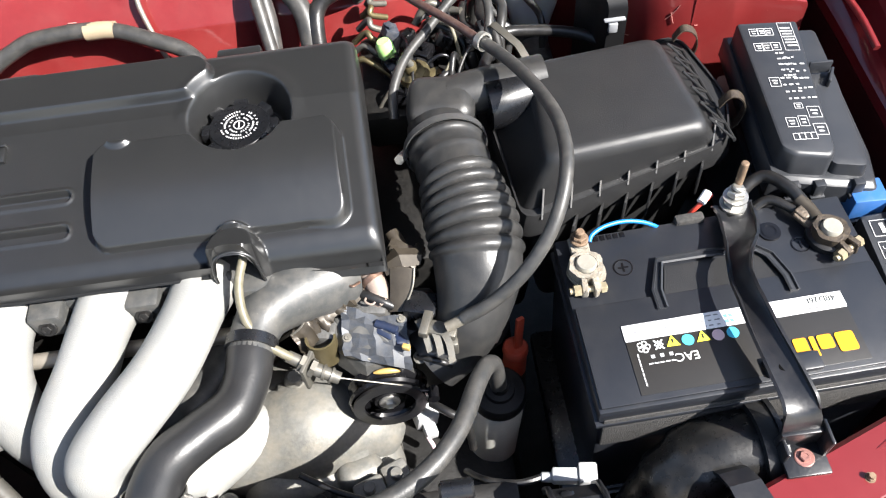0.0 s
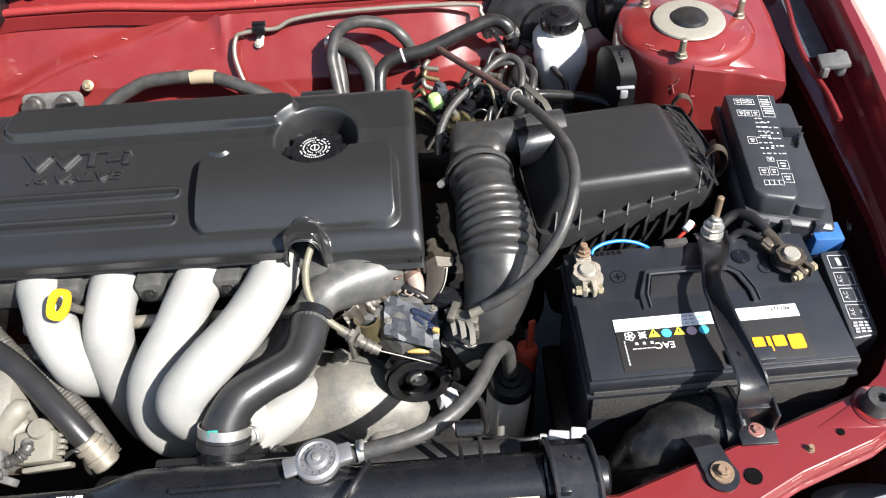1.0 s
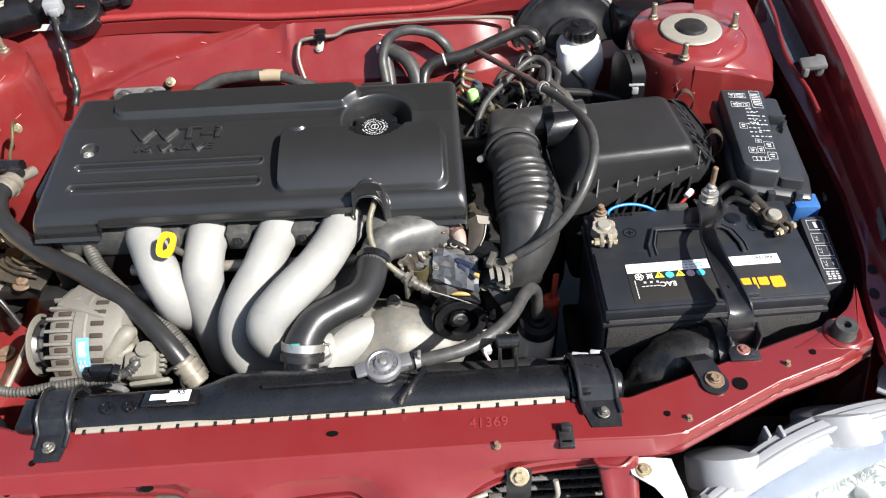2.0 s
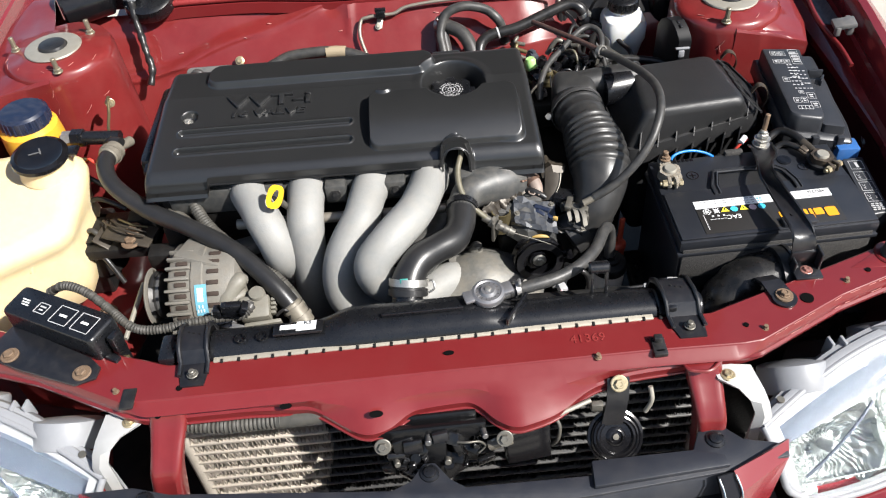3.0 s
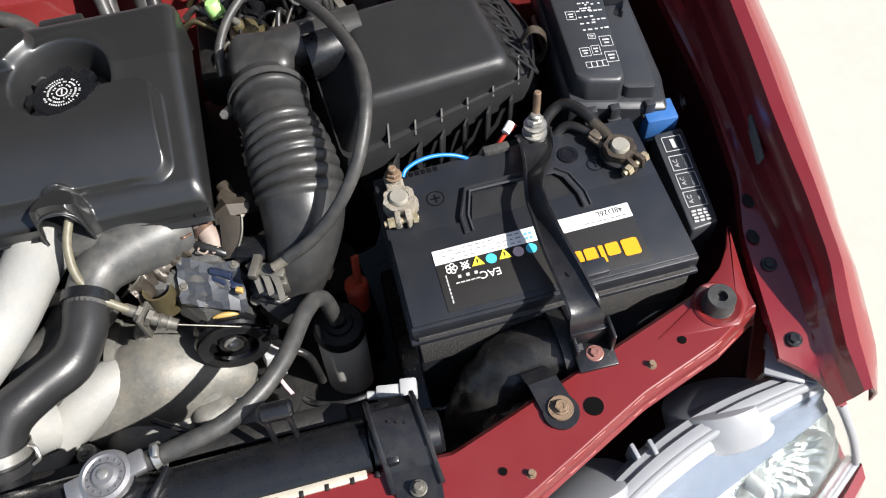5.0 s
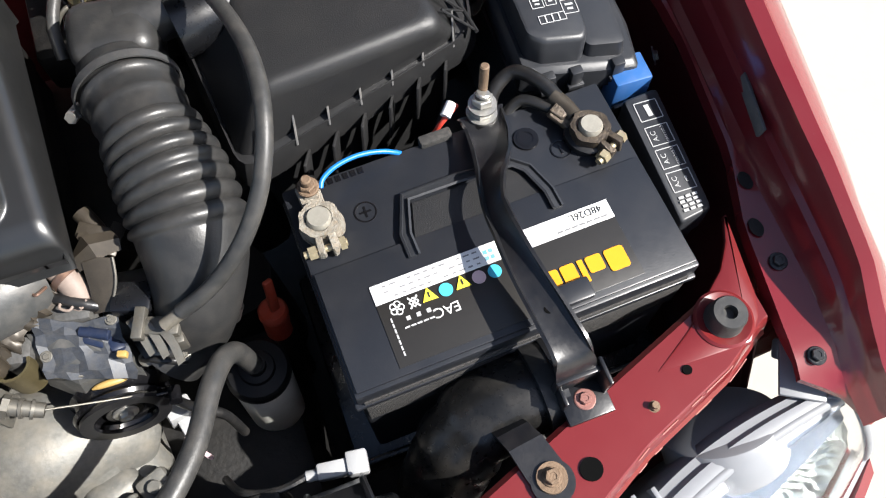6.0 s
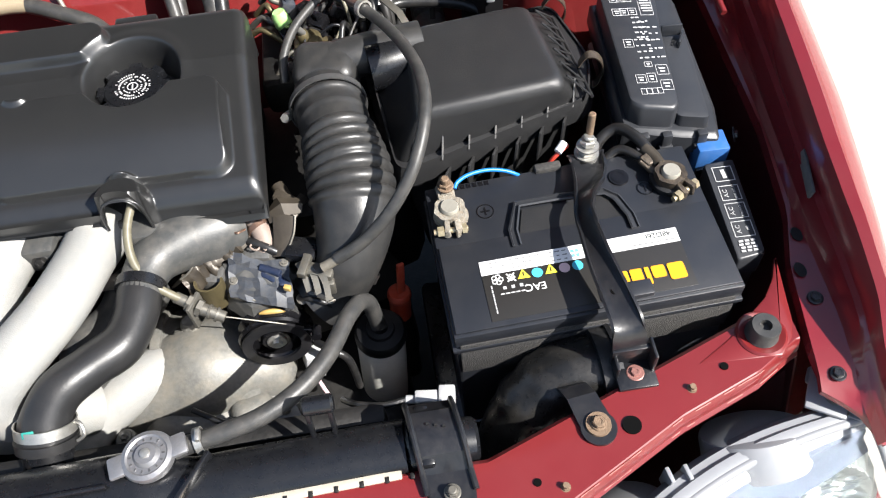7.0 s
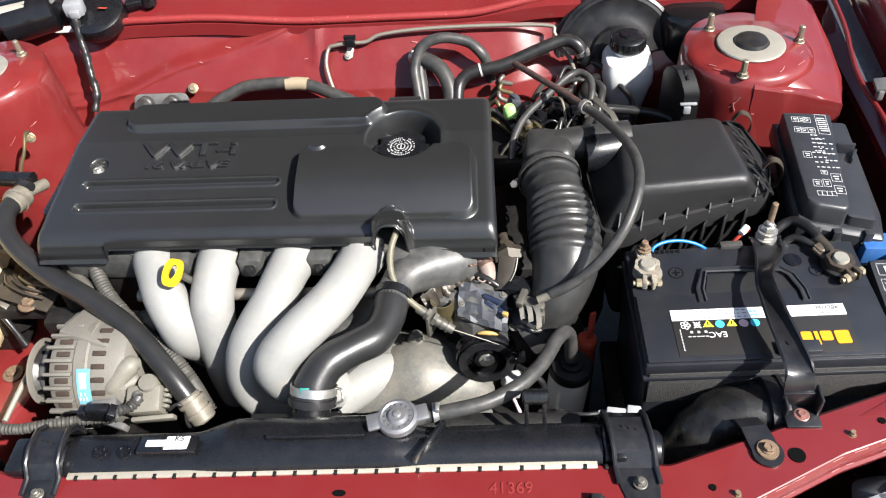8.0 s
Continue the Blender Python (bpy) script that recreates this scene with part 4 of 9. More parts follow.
def cover_z(x, y):
    z = cover_base(y)
    s = (0.483 - y) / 0.095
    mask = in_rect(x, y, -0.100, 0.1165, 0.390, 0.482, 0.012, 0.0022 + 0.0045 * smooth01(0.08, 0.11, x))
    z += (0.0190 + 0.011 * s - 0.023 * max(0.0, s) ** 3) * mask
    d = math.hypot(x - WX, (y - WY) * 0.93)
    z += 0.011 * in_rect(x, y, -0.356, -0.004, 0.541, 0.584, 0.018, 0.0055) * smooth01(WR - 0.001, WR + 0.008, d)
    for g0, g1 in ((0.4455, 0.4535), (0.4105, 0.4195)):
        z -= 0.0078 * in_rect(x, y, -0.386, -0.129, g0, g1, 0.004, 0.0019)
        z += 0.0012 * in_rect(x, y, -0.388, -0.127, g0 - 0.003, g1 + 0.003, 0.006, 0.003)
    z -= 0.012 * smooth01(0.013, 0.010, math.hypot(x + 0.376, y - 0.481))
    z += 0.004 * smooth01(0.010, 0.006, math.hypot((x + 0.079) * 0.75, y - 0.484))
    z += 0.0016 * smooth01(WR + 0.016, WR + 0.003, d) * smooth01(0.49, 0.53, y)
    z -= 0.040 * smooth01(WR + 0.001, WR - 0.011, d)
    # the arch for the cable lifts the front rim; elsewhere the rims are rounded
    a = math.hypot((x - 0.019) / 0.0245, (y - 0.364) / 0.030)
    w = smooth01(1.10, 0.78, a)
    z += (0.0225 - 0.34 * max(0.0, y - CY0)) * w
    for dist, rad in ((y - CY0, 0.018), (CY1 - y, 0.018), (x - CX0, 0.014), (CX1 - x, 0.012)):
        if dist < rad:
            z -= (rad - math.sqrt(max(0.0, rad * rad - (rad - dist) ** 2))) * (1 - w)
    return z


def taper(x, y):
    t = (y - CY0) / (CY1 - CY0)
    return 0.014 * t * smooth01(-0.20, -0.42, x) - 0.008 * t * smooth01(0.05, 0.14, x)


def cover_low(x):
    z = 0.818 - 0.008 * smooth01(-0.330, -0.338, x)
    z += 0.014 * smooth01(-0.338, -0.330, x) * smooth01(0.030, 0.020, x)
    z -= 0.010 * smooth01(0.030, 0.040, x)
    return z


cov = thing("engine_cover", (-0.14, 0.50, 0.81), "satin black plastic engine cover with raised lettering", "engine cover")
NX, NY = 430, 290
bm = bmesh.new()
V = [[None] * (NX + 1) for _ in range(NY + 1)]
for j in range(NY + 1):
    y = CY0 + (CY1 - CY0) * j / NY
    for i in range(NX + 1):
        x = CX0 + (CX1 - CX0) * i / NX
        V[j][i] = bm.verts.new((x + taper(x, y), y, cover_z(x, y)))
for j in range(NY):
    for i in range(NX):
        if 0.007 < V[j][i].co.x < 0.031 and j < 1:
            continue
        bm.faces.new((V[j][i], V[j][i + 1], V[j + 1][i + 1], V[j + 1][i]))
for v in [v for v in bm.verts if not v.link_faces]:
    bm.verts.remove(v)
rim = [e for e in bm.edges if len(e.link_faces) == 1]
ex = bmesh.ops.extrude_edge_only(bm, edges=rim)
low = [v for v in ex["geom"] if isinstance(v, bmesh.types.BMVert)]
for v in low:
    x, y = v.co.x, v.co.y
    if y < CY0 + 0.03 and 0.0010 < x < 0.0370:
        v.co.z = 0.8610 - 0.026 * (abs(x - 0.019) / 0.0180) ** 4
    else:
        v.co.z = cover_low(x) if y < CY0 + 0.002 else (0.810 if y < CY1 - 0.002 else 0.80)
    if y < CY0 + 0.002:
        v.co.y -= 0.008
e2 = [e for e in bm.edges if len(e.link_faces) == 1]
ex = bmesh.ops.extrude_edge_only(bm, edges=e2)
mid = Vector((-0.14, 0.483, 0))
for v in [v for v in ex["geom"] if isinstance(v, bmesh.types.BMVert)]:
    d = v.co - mid
    v.co.x -= math.copysign(0.003, d.x) if abs(d.x) > 0.27 else 0
    v.co.y -= math.copysign(0.003, d.y) if abs(d.y) > 0.112 else 0
e3 = [e for e in bm.edges if len(e.link_faces) == 1]
ex = bmesh.ops.extrude_edge_only(bm, edges=e3)
bmesh.ops.translate(bm, verts=[v for v in ex["geom"] if isinstance(v, bmesh.types.BMVert)], vec=(0, 0, 0.012))
part("cover_shell", bm, COVER, cov, "", 50)
slope = math.degrees(math.atan(0.20))
part("lettering", lettering("VVT-i", 0.046, (0, 0, 0), pose(-0.251, 0.500, cover_base(0.500) + 0.0022, slope) @ Matrix.Diagonal((1.18, 0.66, 1, 1)), 0.0018, round_edge=0.0009), COVER, cov, "raised black letters")
part("lettering", lettering("16 VALVE", 0.0225, (0, 0, 0), pose(-0.253, 0.4765, cover_base(0.4765) + 0.0018, slope) @ Matrix(((1.20, 0.16, 0, 0), (0, 0.68, 0, 0), (0, 0, 1, 0), (0, 0, 0, 1))), 0.0014, round_edge=0.0007), COVER, cov, "raised black letters")
bolt(cov, (-0.376, 0.481, 0.855), r=0.0065, material=STEEL, label="bright plated cover bolt")
part("arch_hood", sweep(spline([(-0.0005, 0.3570, 0.826), (0.0005, 0.3582, 0.846), (0.0060, 0.3602, 0.8575), (0.019, 0.3612, 0.8622), (0.0320, 0.3602, 0.8575), (0.0375, 0.3582, 0.846), (0.0400, 0.3562, 0.808)], 6), 0.0013, 10), COVER, cov)
for x in (-0.205, 0.02):
    part("cover_tab", box((x, 0.604, 0.858), (0.045, 0.02, 0.012), 0.003), COVER, cov)

cap = thing("oil_filler_cap", (WX - 0.004, WY - 0.004, 0.832), "black oil filler cap with white print, deep in the cover", "oil cap")
cx, cy = WX - 0.004, WY - 0.001
part("cap_body", lathe([(0, 0), (0.030, 0), (0.030, 0.010), (0.028, 0.0125), (0, 0.0125)], (cx, cy, 0.846), n=36), PLASTIC, cap)
for i in range(8):
    a = 2 * math.pi * i / 8
    part("grip_lobe", box((cx + 0.031 * math.cos(a), cy + 0.031 * math.sin(a), 0.852), (0.011, 0.014, 0.011), 0.002, (0, 0, math.degrees(a))), PLASTIC, cap)
for r, w in ((0.0172, 0.0018), (0.0134, 0.0018), (0.0092, 0.0016)):
    segs = []
    for i in range(44 if r > 0.012 else 24):
        a = 2 * math.pi * i / (44 if r > 0.012 else 24)
        if noise.noise(Vector((i * 1.7, r * 900, 5))) > -0.18:
            segs.append(box((cx + r * math.cos(a), cy + r * math.sin(a), 0.8588), (w, 0.0012, 0.0004), 0, (0, 0, math.degrees(a))))
    part("print_ring", merge(*segs), INKDIM, cap, "ring of small white print")
part("print_mark", merge(ring((cx, cy, 0.8588), (0, 0, 1), 0.0046, 0.0005, 0.0010), box((cx, cy, 0.8588), (0.0013, 0.007, 0.0005), 0)), INKDIM, cap)

# ---- radiator ----
rad = thing("radiator", (CX, 0.12, 0.40), "radiator with a black plastic top tank and pale crimped seam", "radiator")


def tank_r(x):
    return 0.0220 + 0.007 * smooth01(-0.175, -0.125, x) * smooth01(0.075, 0.030, x)


path = [Vector((x, 0.122 + 0.006 * smooth01(-0.175, -0.125, x) * smooth01(0.075, 0.03, x), 0.774)) for x in [-0.300 + 0.545 * i / 70 for i in range(71)]]
rows, bm = [], bmesh.new()
n = 24
for p in path:
    r = tank_r(p.x)
    rows.append([bm.verts.new(p + Vector((0, (r * 1.12) * math.copysign(abs(math.cos(a)) ** 0.8, math.cos(a)), r * math.copysign(abs(math.sin(a)) ** 0.8, math.sin(a)) if math.sin(a) > 0 else -0.02 * (-math.sin(a)) ** 0.5))) for a in [2 * math.pi * i / n for i in range(n)]])
for a, b in zip(rows, rows[1:]):
    for i in range(n):
        bm.faces.new((a[i], a[(i + 1) % n], b[(i + 1) % n], b[i]))
bm.faces.new(rows[0])
bm.faces.new(rows[-1][::-1])
part("top_tank", bm, PLASTIC, rad, "black plastic tank", 40)
part("core", box((CX - 0.01, 0.125, 0.58), (0.60, 0.028, 0.36), 0.002), DARK, rad)
part("tank_end", merge(rod((-0.352, 0.120, 0.772), (-0.300, 0.120, 0.774), 0.020, 0.022, 20, 0.003), box((-0.352, 0.120, 0.776), (0.022, 0.040, 0.034), 0.004)), PLASTIC, rad)
part("tank_end", merge(rod((0.244, 0.122, 0.774), (0.305, 0.122, 0.770), 0.024, 0.020, 20, 0.003), box((0.262, 0.122, 0.777), (0.012, 0.052, 0.046), 0.003)), PLASTIC, rad)
part("tank_rib", merge(box((-0.04, 0.124, 0.806), (0.10, 0.004, 0.006), 0.001), box((0.075, 0.118, 0.801), (0.004, 0.05, 0.012), 0.001, (0, 0, -35))), PLASTIC, rad)
part("seam_plate", box((CX - 0.008, 0.0985, 0.7835), (0.535, 0.010, 0.007), 0.001), SEAMPLATE, rad, "pale crimped seam strip")
for i in range(27):
    x = -0.285 + 0.0205 * i
    part("crimp_gap", box((x, 0.0945, 0.7860), (0.0035, 0.005, 0.0036), 0.0005), DARK, rad)
# label pad and printed marks
part("label_pad", box((-0.192, 0.121, 0.8015), (0.060, 0.020, 0.004), 0.001, (-8, 0, 0)), PLASTIC, rad)
part("sticker", merge(box((-0.203, 0.122, 0.8040), (0.022, 0.008, 0.0006), 0, (-8, 0, 0)), box((-0.182, 0.122, 0.8040), (0.024, 0.016, 0.0006), 0, (-8, 0, 0))), PAPER, rad, "small white sticker")
part("sticker_print", lettering("K5", 0.0085, (-0.180, 0.126, 0.8048), (-8, 0, 0), 0.0002), INKBLACK, rad)
part("sticker_bar", box((-0.180, 0.1175, 0.8038), (0.014, 0.0022, 0.0004), 0, (-8, 0, 0)), INKBLACK, rad)
for x in (-0.262, -0.236):
    ms = [box((x + 0.006 * math.cos(a), 0.116 + 0.005 * math.sin(a), 0.7998), (0.0032, 0.0022, 0.0012), 0, (0, 0, math.degrees(a))) for a in [k * math.pi / 3 for k in range(6)]]
    part("moulded_mark", merge(ring((x, 0.116, 0.7996), (0, 0, 1), 0.0062, 0.0014, 0.0012), *ms), GLOSSY, rad)
# filler neck and cap
cp = Vector((0.042, 0.142, 0.800))
part("filler_neck", merge(rod(cp - Vector((0, 0, 0.012)), cp + Vector((0, 0, 0.006)), 0.0190, 0.0185, 28), box(cp + Vector((-0.024, -0.012, -0.004)), (0.030, 0.006, 0.008), 0.002, (0, 0, 35))), PLASTIC, rad)
rc = part("pressure_cap", merge(lathe([(0, 0.003), (0.0205, 0.003), (0.0216, 0.008), (0.0206, 0.0108), (0.0170, 0.0122), (0.0155, 0.0110), (0.0108, 0.0110), (0.0096, 0.0130), (0.0084, 0.0148), (0, 0.0152)], cp, n=40),
     box(cp + Vector((-0.0225, -0.0045, 0.0085)), (0.017, 0.019, 0.005), 0.0022, (0, 0, 14)), box(cp + Vector((0.0225, 0.0045, 0.0085)), (0.017, 0.019, 0.005), 0.0022, (0, 0, 14))), CAPMETAL, rad, "dull metal pressure cap with two wing tabs", 35)
part("cap_rivet", lathe([(0, 0), (0.0042, 0), (0.0038, 0.002), (0, 0.0028)], cp + Vector((0, 0, 0.0148)), n=18), STEEL, rc)
part("cap_stamping", merge(*[box(cp + Vector((0.0134 * math.cos(t), 0.0134 * math.sin(t), 0.0112)), (0.0022, 0.0012, 0.0008), 0, (0, 0, math.degrees(t))) for t in [0.45 * k for k in range(14)]]), STEELDARK, rc)


def rad_bracket(x, w, lean):
    b = thing("radiator_bracket", (x, 0.075, 0.786), "black steel bracket that holds the radiator tank", "bracket", "radiator brackets")
    prof = [(0.158, 0.772), (0.152, 0.792), (0.140, 0.803), (0.118, 0.806), (0.103, 0.802), (0.096, 0.793), (0.092, 0.789), (0.075, 0.788), (0.060, 0.788)]
    part("strap", strip([Vector((x + lean * (0.12 - y), y, z)) for y, z in prof], (1, 0, 0), [w, w, w, w, w, w * 0.95, w * 0.9, w * 0.9, w * 0.75], 0.003), IRON, b, "", 25)
    for s in (-1, 1):
        part("strap_rib", sweep([Vector((x + lean * (0.12 - y) + s * w * 0.46, y, z + 0.002)) for y, z in prof[:-1]], 0.0025, 8), IRON, b)
    p = (x + lean * 0.045, 0.075, 0.7905)
    part("bolt", merge(bolt_bm(p, r=0.0066, washer=1.35), rod(p, Vector(p) + Vector((0, 0, 0.008)), 0.0038, n=14, bev=0.001)), STEELDUSTY, b, "dull steel bolt", 30)
    for k in range(3):
        part("punch_mark", box((x + 0.004 * (k - 1) * 1.6, 0.128 - 0.002 * k, 0.8062), (0.0022, 0.0016, 0.0012), 0), DARK, b)
    return b


rad_bracket(0.272, 0.042, 0.12)
rad_bracket(-0.318, 0.036, 0.05)


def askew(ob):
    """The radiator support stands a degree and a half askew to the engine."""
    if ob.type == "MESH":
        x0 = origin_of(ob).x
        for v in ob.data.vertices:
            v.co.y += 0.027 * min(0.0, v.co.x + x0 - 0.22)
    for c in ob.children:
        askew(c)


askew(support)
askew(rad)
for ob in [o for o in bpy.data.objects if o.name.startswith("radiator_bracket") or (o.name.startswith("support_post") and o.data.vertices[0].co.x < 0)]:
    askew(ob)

# ---- battery and its hold-down ----
BM = pose(0.30, 0.2025, 0.0, 0, 0, 1.2)


def bat(x, y, z=0.0):
    """From the battery's own corner to the world."""
    v = BM @ Vector((x, y, 0))
    return (v.x, v.y, 0.802 + 0.020 * x + z)


def bbox(x, y, z, sx, sy, sz, bev=0.001, rz=0.0):
    return box(bat(x, y, z), (sx, sy, sz), bev, (0, -1.1, 1.2 + rz))


batt = thing("battery", bat(0.129, 0.083, -0.20), "black car battery with a white and yellow label", "battery")
part("case", bbox(0.129, 0.083, -0.105, 0.254, 0.164, 0.178, 0.004), BATT, batt)
part("case_texture", bbox(0.129, -0.0006, -0.04, 0.250, 0.003, 0.052, 0.001), FOAMGREY, batt, "sandy textured case side")
part("lid", bbox(0.129, 0.083, -0.009, 0.260, 0.168, 0.018, 0.0022), BATT, batt)
part("lid_rim", bbox(0.129, 0.083, -0.0225, 0.264, 0.172, 0.006, 0.0015), BATT, batt)
part("lid_step", bbox(0.129, 0.048, 0.0015, 0.256, 0.092, 0.003, 0.0012), BATT, batt)
HANDLE = [(0.0725, 0.080), (0.0725, 0.098), (0.0825, 0.126), (0.124, 0.1262), (0.166, 0.1235), (0.1755, 0.1145), (0.1825, 0.092), (0.1830, 0.077)]
band = []
for off, h in ((-0.0046, 0.0052), (-0.0032, 0.0020), (0.0032, 0.0020), (0.0046, 0.0052)):
    row = []
    for k, p in enumerate(HANDLE):
        p0, p1 = Vector(HANDLE[max(0, k - 1)]), Vector(HANDLE[min(len(HANDLE) - 1, k + 1)])
        d = (p1 - p0).normalized()
        row.append(Vector(bat(p[0] - d.y * off, p[1] + d.x * off, h + (0.001 if off < 0 else 0.0))))
    band.append(row)
part("carry_handle", sheet(band, 0.0018), FUSEPL, batt, "folded black carry handle", 20)
part("handle_well", sheet([[Vector(bat(x0, y, 0.0022)) for x0 in xs] for y, xs in ((0.079, (0.078, 0.100, 0.128, 0.155, 0.178)), (0.094, (0.078, 0.100, 0.128, 0.155, 0.177)), (0.121, (0.086, 0.103, 0.126, 0.150, 0.165)))], 0.0016), GRAINED, batt)
# printed label, read from behind the car's front
part("label_film", bbox(0.126, 0.0385, 0.0034, 0.184, 0.0625, 0.0006, 0.0002), LABELBLACK, batt, "black printed label")
part("label_band", bbox(0.126, 0.0622, 0.0039, 0.184, 0.0150, 0.0006, 0.0002), PAPER, batt, "white label band")
BR = 181.2


def bat_text(s, size, x, y, material, z=0.0044):
    return part("label_text", lettering(s, size, bat(x, y, z), (0, 1.1, BR), 0.0001), material, batt)


bat_text("48D26L", 0.0078, 0.1990, 0.0650, INKBLACK)
part("label_bar", merge(*[bbox(0.176 + 0.0058 * i, 0.0578, 0.0043, 0.0046, 0.0014, 0.0003, 0) for i in range(7)]), GREYINK, batt)
part("label_bar", merge(*[bbox(0.044 + 0.0062 * i, 0.0575 + 0.0045 * k, 0.0043, 0.0046 - 0.001 * ((i + k) % 3), 0.0011, 0.0003, 0) for i in range(12) for k in range(3) if (i * 7 + k * 5) % 6]), GREYINK, batt, "rows of small grey print")
part("label_bar", merge(*[bbox(0.1195 + 0.0042 * i, 0.0590 + 0.0048 * k, 0.0043, 0.0030, 0.0030, 0.0003, 0) for i in range(2) for k in range(2)]), LABELBLUE, batt, "small blue print")
# the maker's mark as plain golden shapes
for x, w, h in ((0.2045, 0.0150, 0.0170), (0.1885, 0.0120, 0.0125), (0.1785, 0.0042, 0.0175), (0.1685, 0.0110, 0.0175), (0.1550, 0.0125, 0.0125), (0.1420, 0.0100, 0.0125)):
    part("maker_mark", moved(prism([tuple(p) for p in rounded([(-w / 2, -h / 2), (w / 2, -h / 2), (w / 2, h / 2), (-w / 2, h / 2)], min(w, h) * 0.18, 4)], 0, 0.0004, 0), Matrix.Translation(bat(x, 0.0265 + (0.0175 - h) / 2 - 0.002, 0.0041)) @ pose(0, 0, 0, 0, -1.1, 1.2)), GOLDINK, batt, "golden yellow maker's mark")
icons = [(0.047, GREYINK, "hex"), (0.0595, GREYINK, "cross"), (0.071, YELLOWINK, "tri"), (0.0835, CYANINK, "disc"), (0.096, YELLOWINK, "tri"), (0.1085, PINKINK, "disc"), (0.1205, CYANINK, "disc")]
for x, m_, kind_ in icons:
    c = bat(x, 0.0480, 0.0042)
    if kind_ == "tri":
        b_ = lathe([(0, 0), (0.0066, 0), (0.0066, 0.0004), (0, 0.0004)], c, n=3)
        b_ = moved(moved(moved(b_, Matrix.Translation(-Vector(c))), pose(0, 0, 0, 0, 0, -90)), Matrix.Translation(c))
    elif kind_ == "disc":
        b_ = lathe([(0, 0), (0.0050, 0), (0.0050, 0.0004), (0, 0.0004)], c, n=24)
    elif kind_ == "hex":
        b_ = merge(*[ring((c[0] + 0.003 * math.cos(a), c[1] + 0.003 * math.sin(a), c[2]), (0, 0, 1), 0.0018, 0.0004, 0.0008, 12) for a in (0, 1.257, 2.513, 3.77, 5.03)])
    else:
        b_ = merge(bbox(x, 0.048, 0.0043, 0.0012, 0.011, 0.0004, 0, 40), bbox(x, 0.048, 0.0043, 0.0012, 0.011, 0.0004, 0, -40), ring(c, (0, 0, 1), 0.003, 0.0004, 0.0009, 4))
    part("warning_sign", b_, m_ if kind_ in ("tri", "disc") else INK, batt)
for x in (0.071, 0.096):
    part("sign_bar", bbox(x, 0.0490, 0.0049, 0.0012, 0.0042, 0.0004, 0), INKBLACK, batt)
part("label_bar", merge(*[bbox(0.052 + 0.0075 * i, 0.0385, 0.0042, 0.0030, 0.0030, 0.0003, 0) for i in range(3)], *[bbox(0.049 + 0.0046 * i, 0.0325, 0.0042, 0.0036, 0.0012, 0.0003, 0) for i in range(5)], *[bbox(0.0405, 0.041 - 0.0042 * i, 0.0042, 0.0012, 0.0032, 0.0003, 0) for i in range(7)]), INKDIM, batt, "small white print")
bat_text("EAC", 0.0105, 0.0790, 0.0345, INK, 0.0042)
# moulded signs
part("plus_sign", merge(ring(bat(0.052, 0.128, 0.0002), (0, 0, 1), 0.0075, 0.0008, 0.001, 28), bbox(0.052, 0.128, 0.0002, 0.009, 0.0014, 0.001, 0), bbox(0.052, 0.128, 0.0002, 0.0014, 0.009, 0.001, 0)), GLOSSY, batt)
part("minus_sign", merge(ring(bat(0.207, 0.122, 0.0002), (0, 0, 1), 0.0070, 0.0008, 0.001, 28), bbox(0.207, 0.122, 0.0002, 0.0014, 0.008, 0.001, 0)), GLOSSY, batt)
part("vent_plug", merge(lathe([(0, 0), (0.010, 0), (0.0095, 0.0014), (0, 0.0014)], bat(0.186, 0.140, 0.0), n=28), ring(bat(0.186, 0.140, 0.0014), (0, 0, 1), 0.0055, 0.001, 0.0016, 24)), GLOSSY, batt)
part("moulded_code", merge(*[bbox(0.030 + 0.006 * i, 0.162, 0.0004, 0.004, 0.005, 0.0008, 0) for i in range(6)]), GLOSSY, batt)
part("vent_block", bbox(0.122, 0.166, 0.001, 0.026, 0.009, 0.010, 0.002), FOAMGREY, batt)
part("lid_notch", bbox(0.156, 0.012, 0.004, 0.044, 0.016, 0.010, 0.002), BATT, batt)


def roughen(bm, amp, scale=180.0):
    """Uneven, corroded surface."""
    for v in bm.verts:
        v.co += noise.noise_vector(v.co * scale) * amp
    return bm


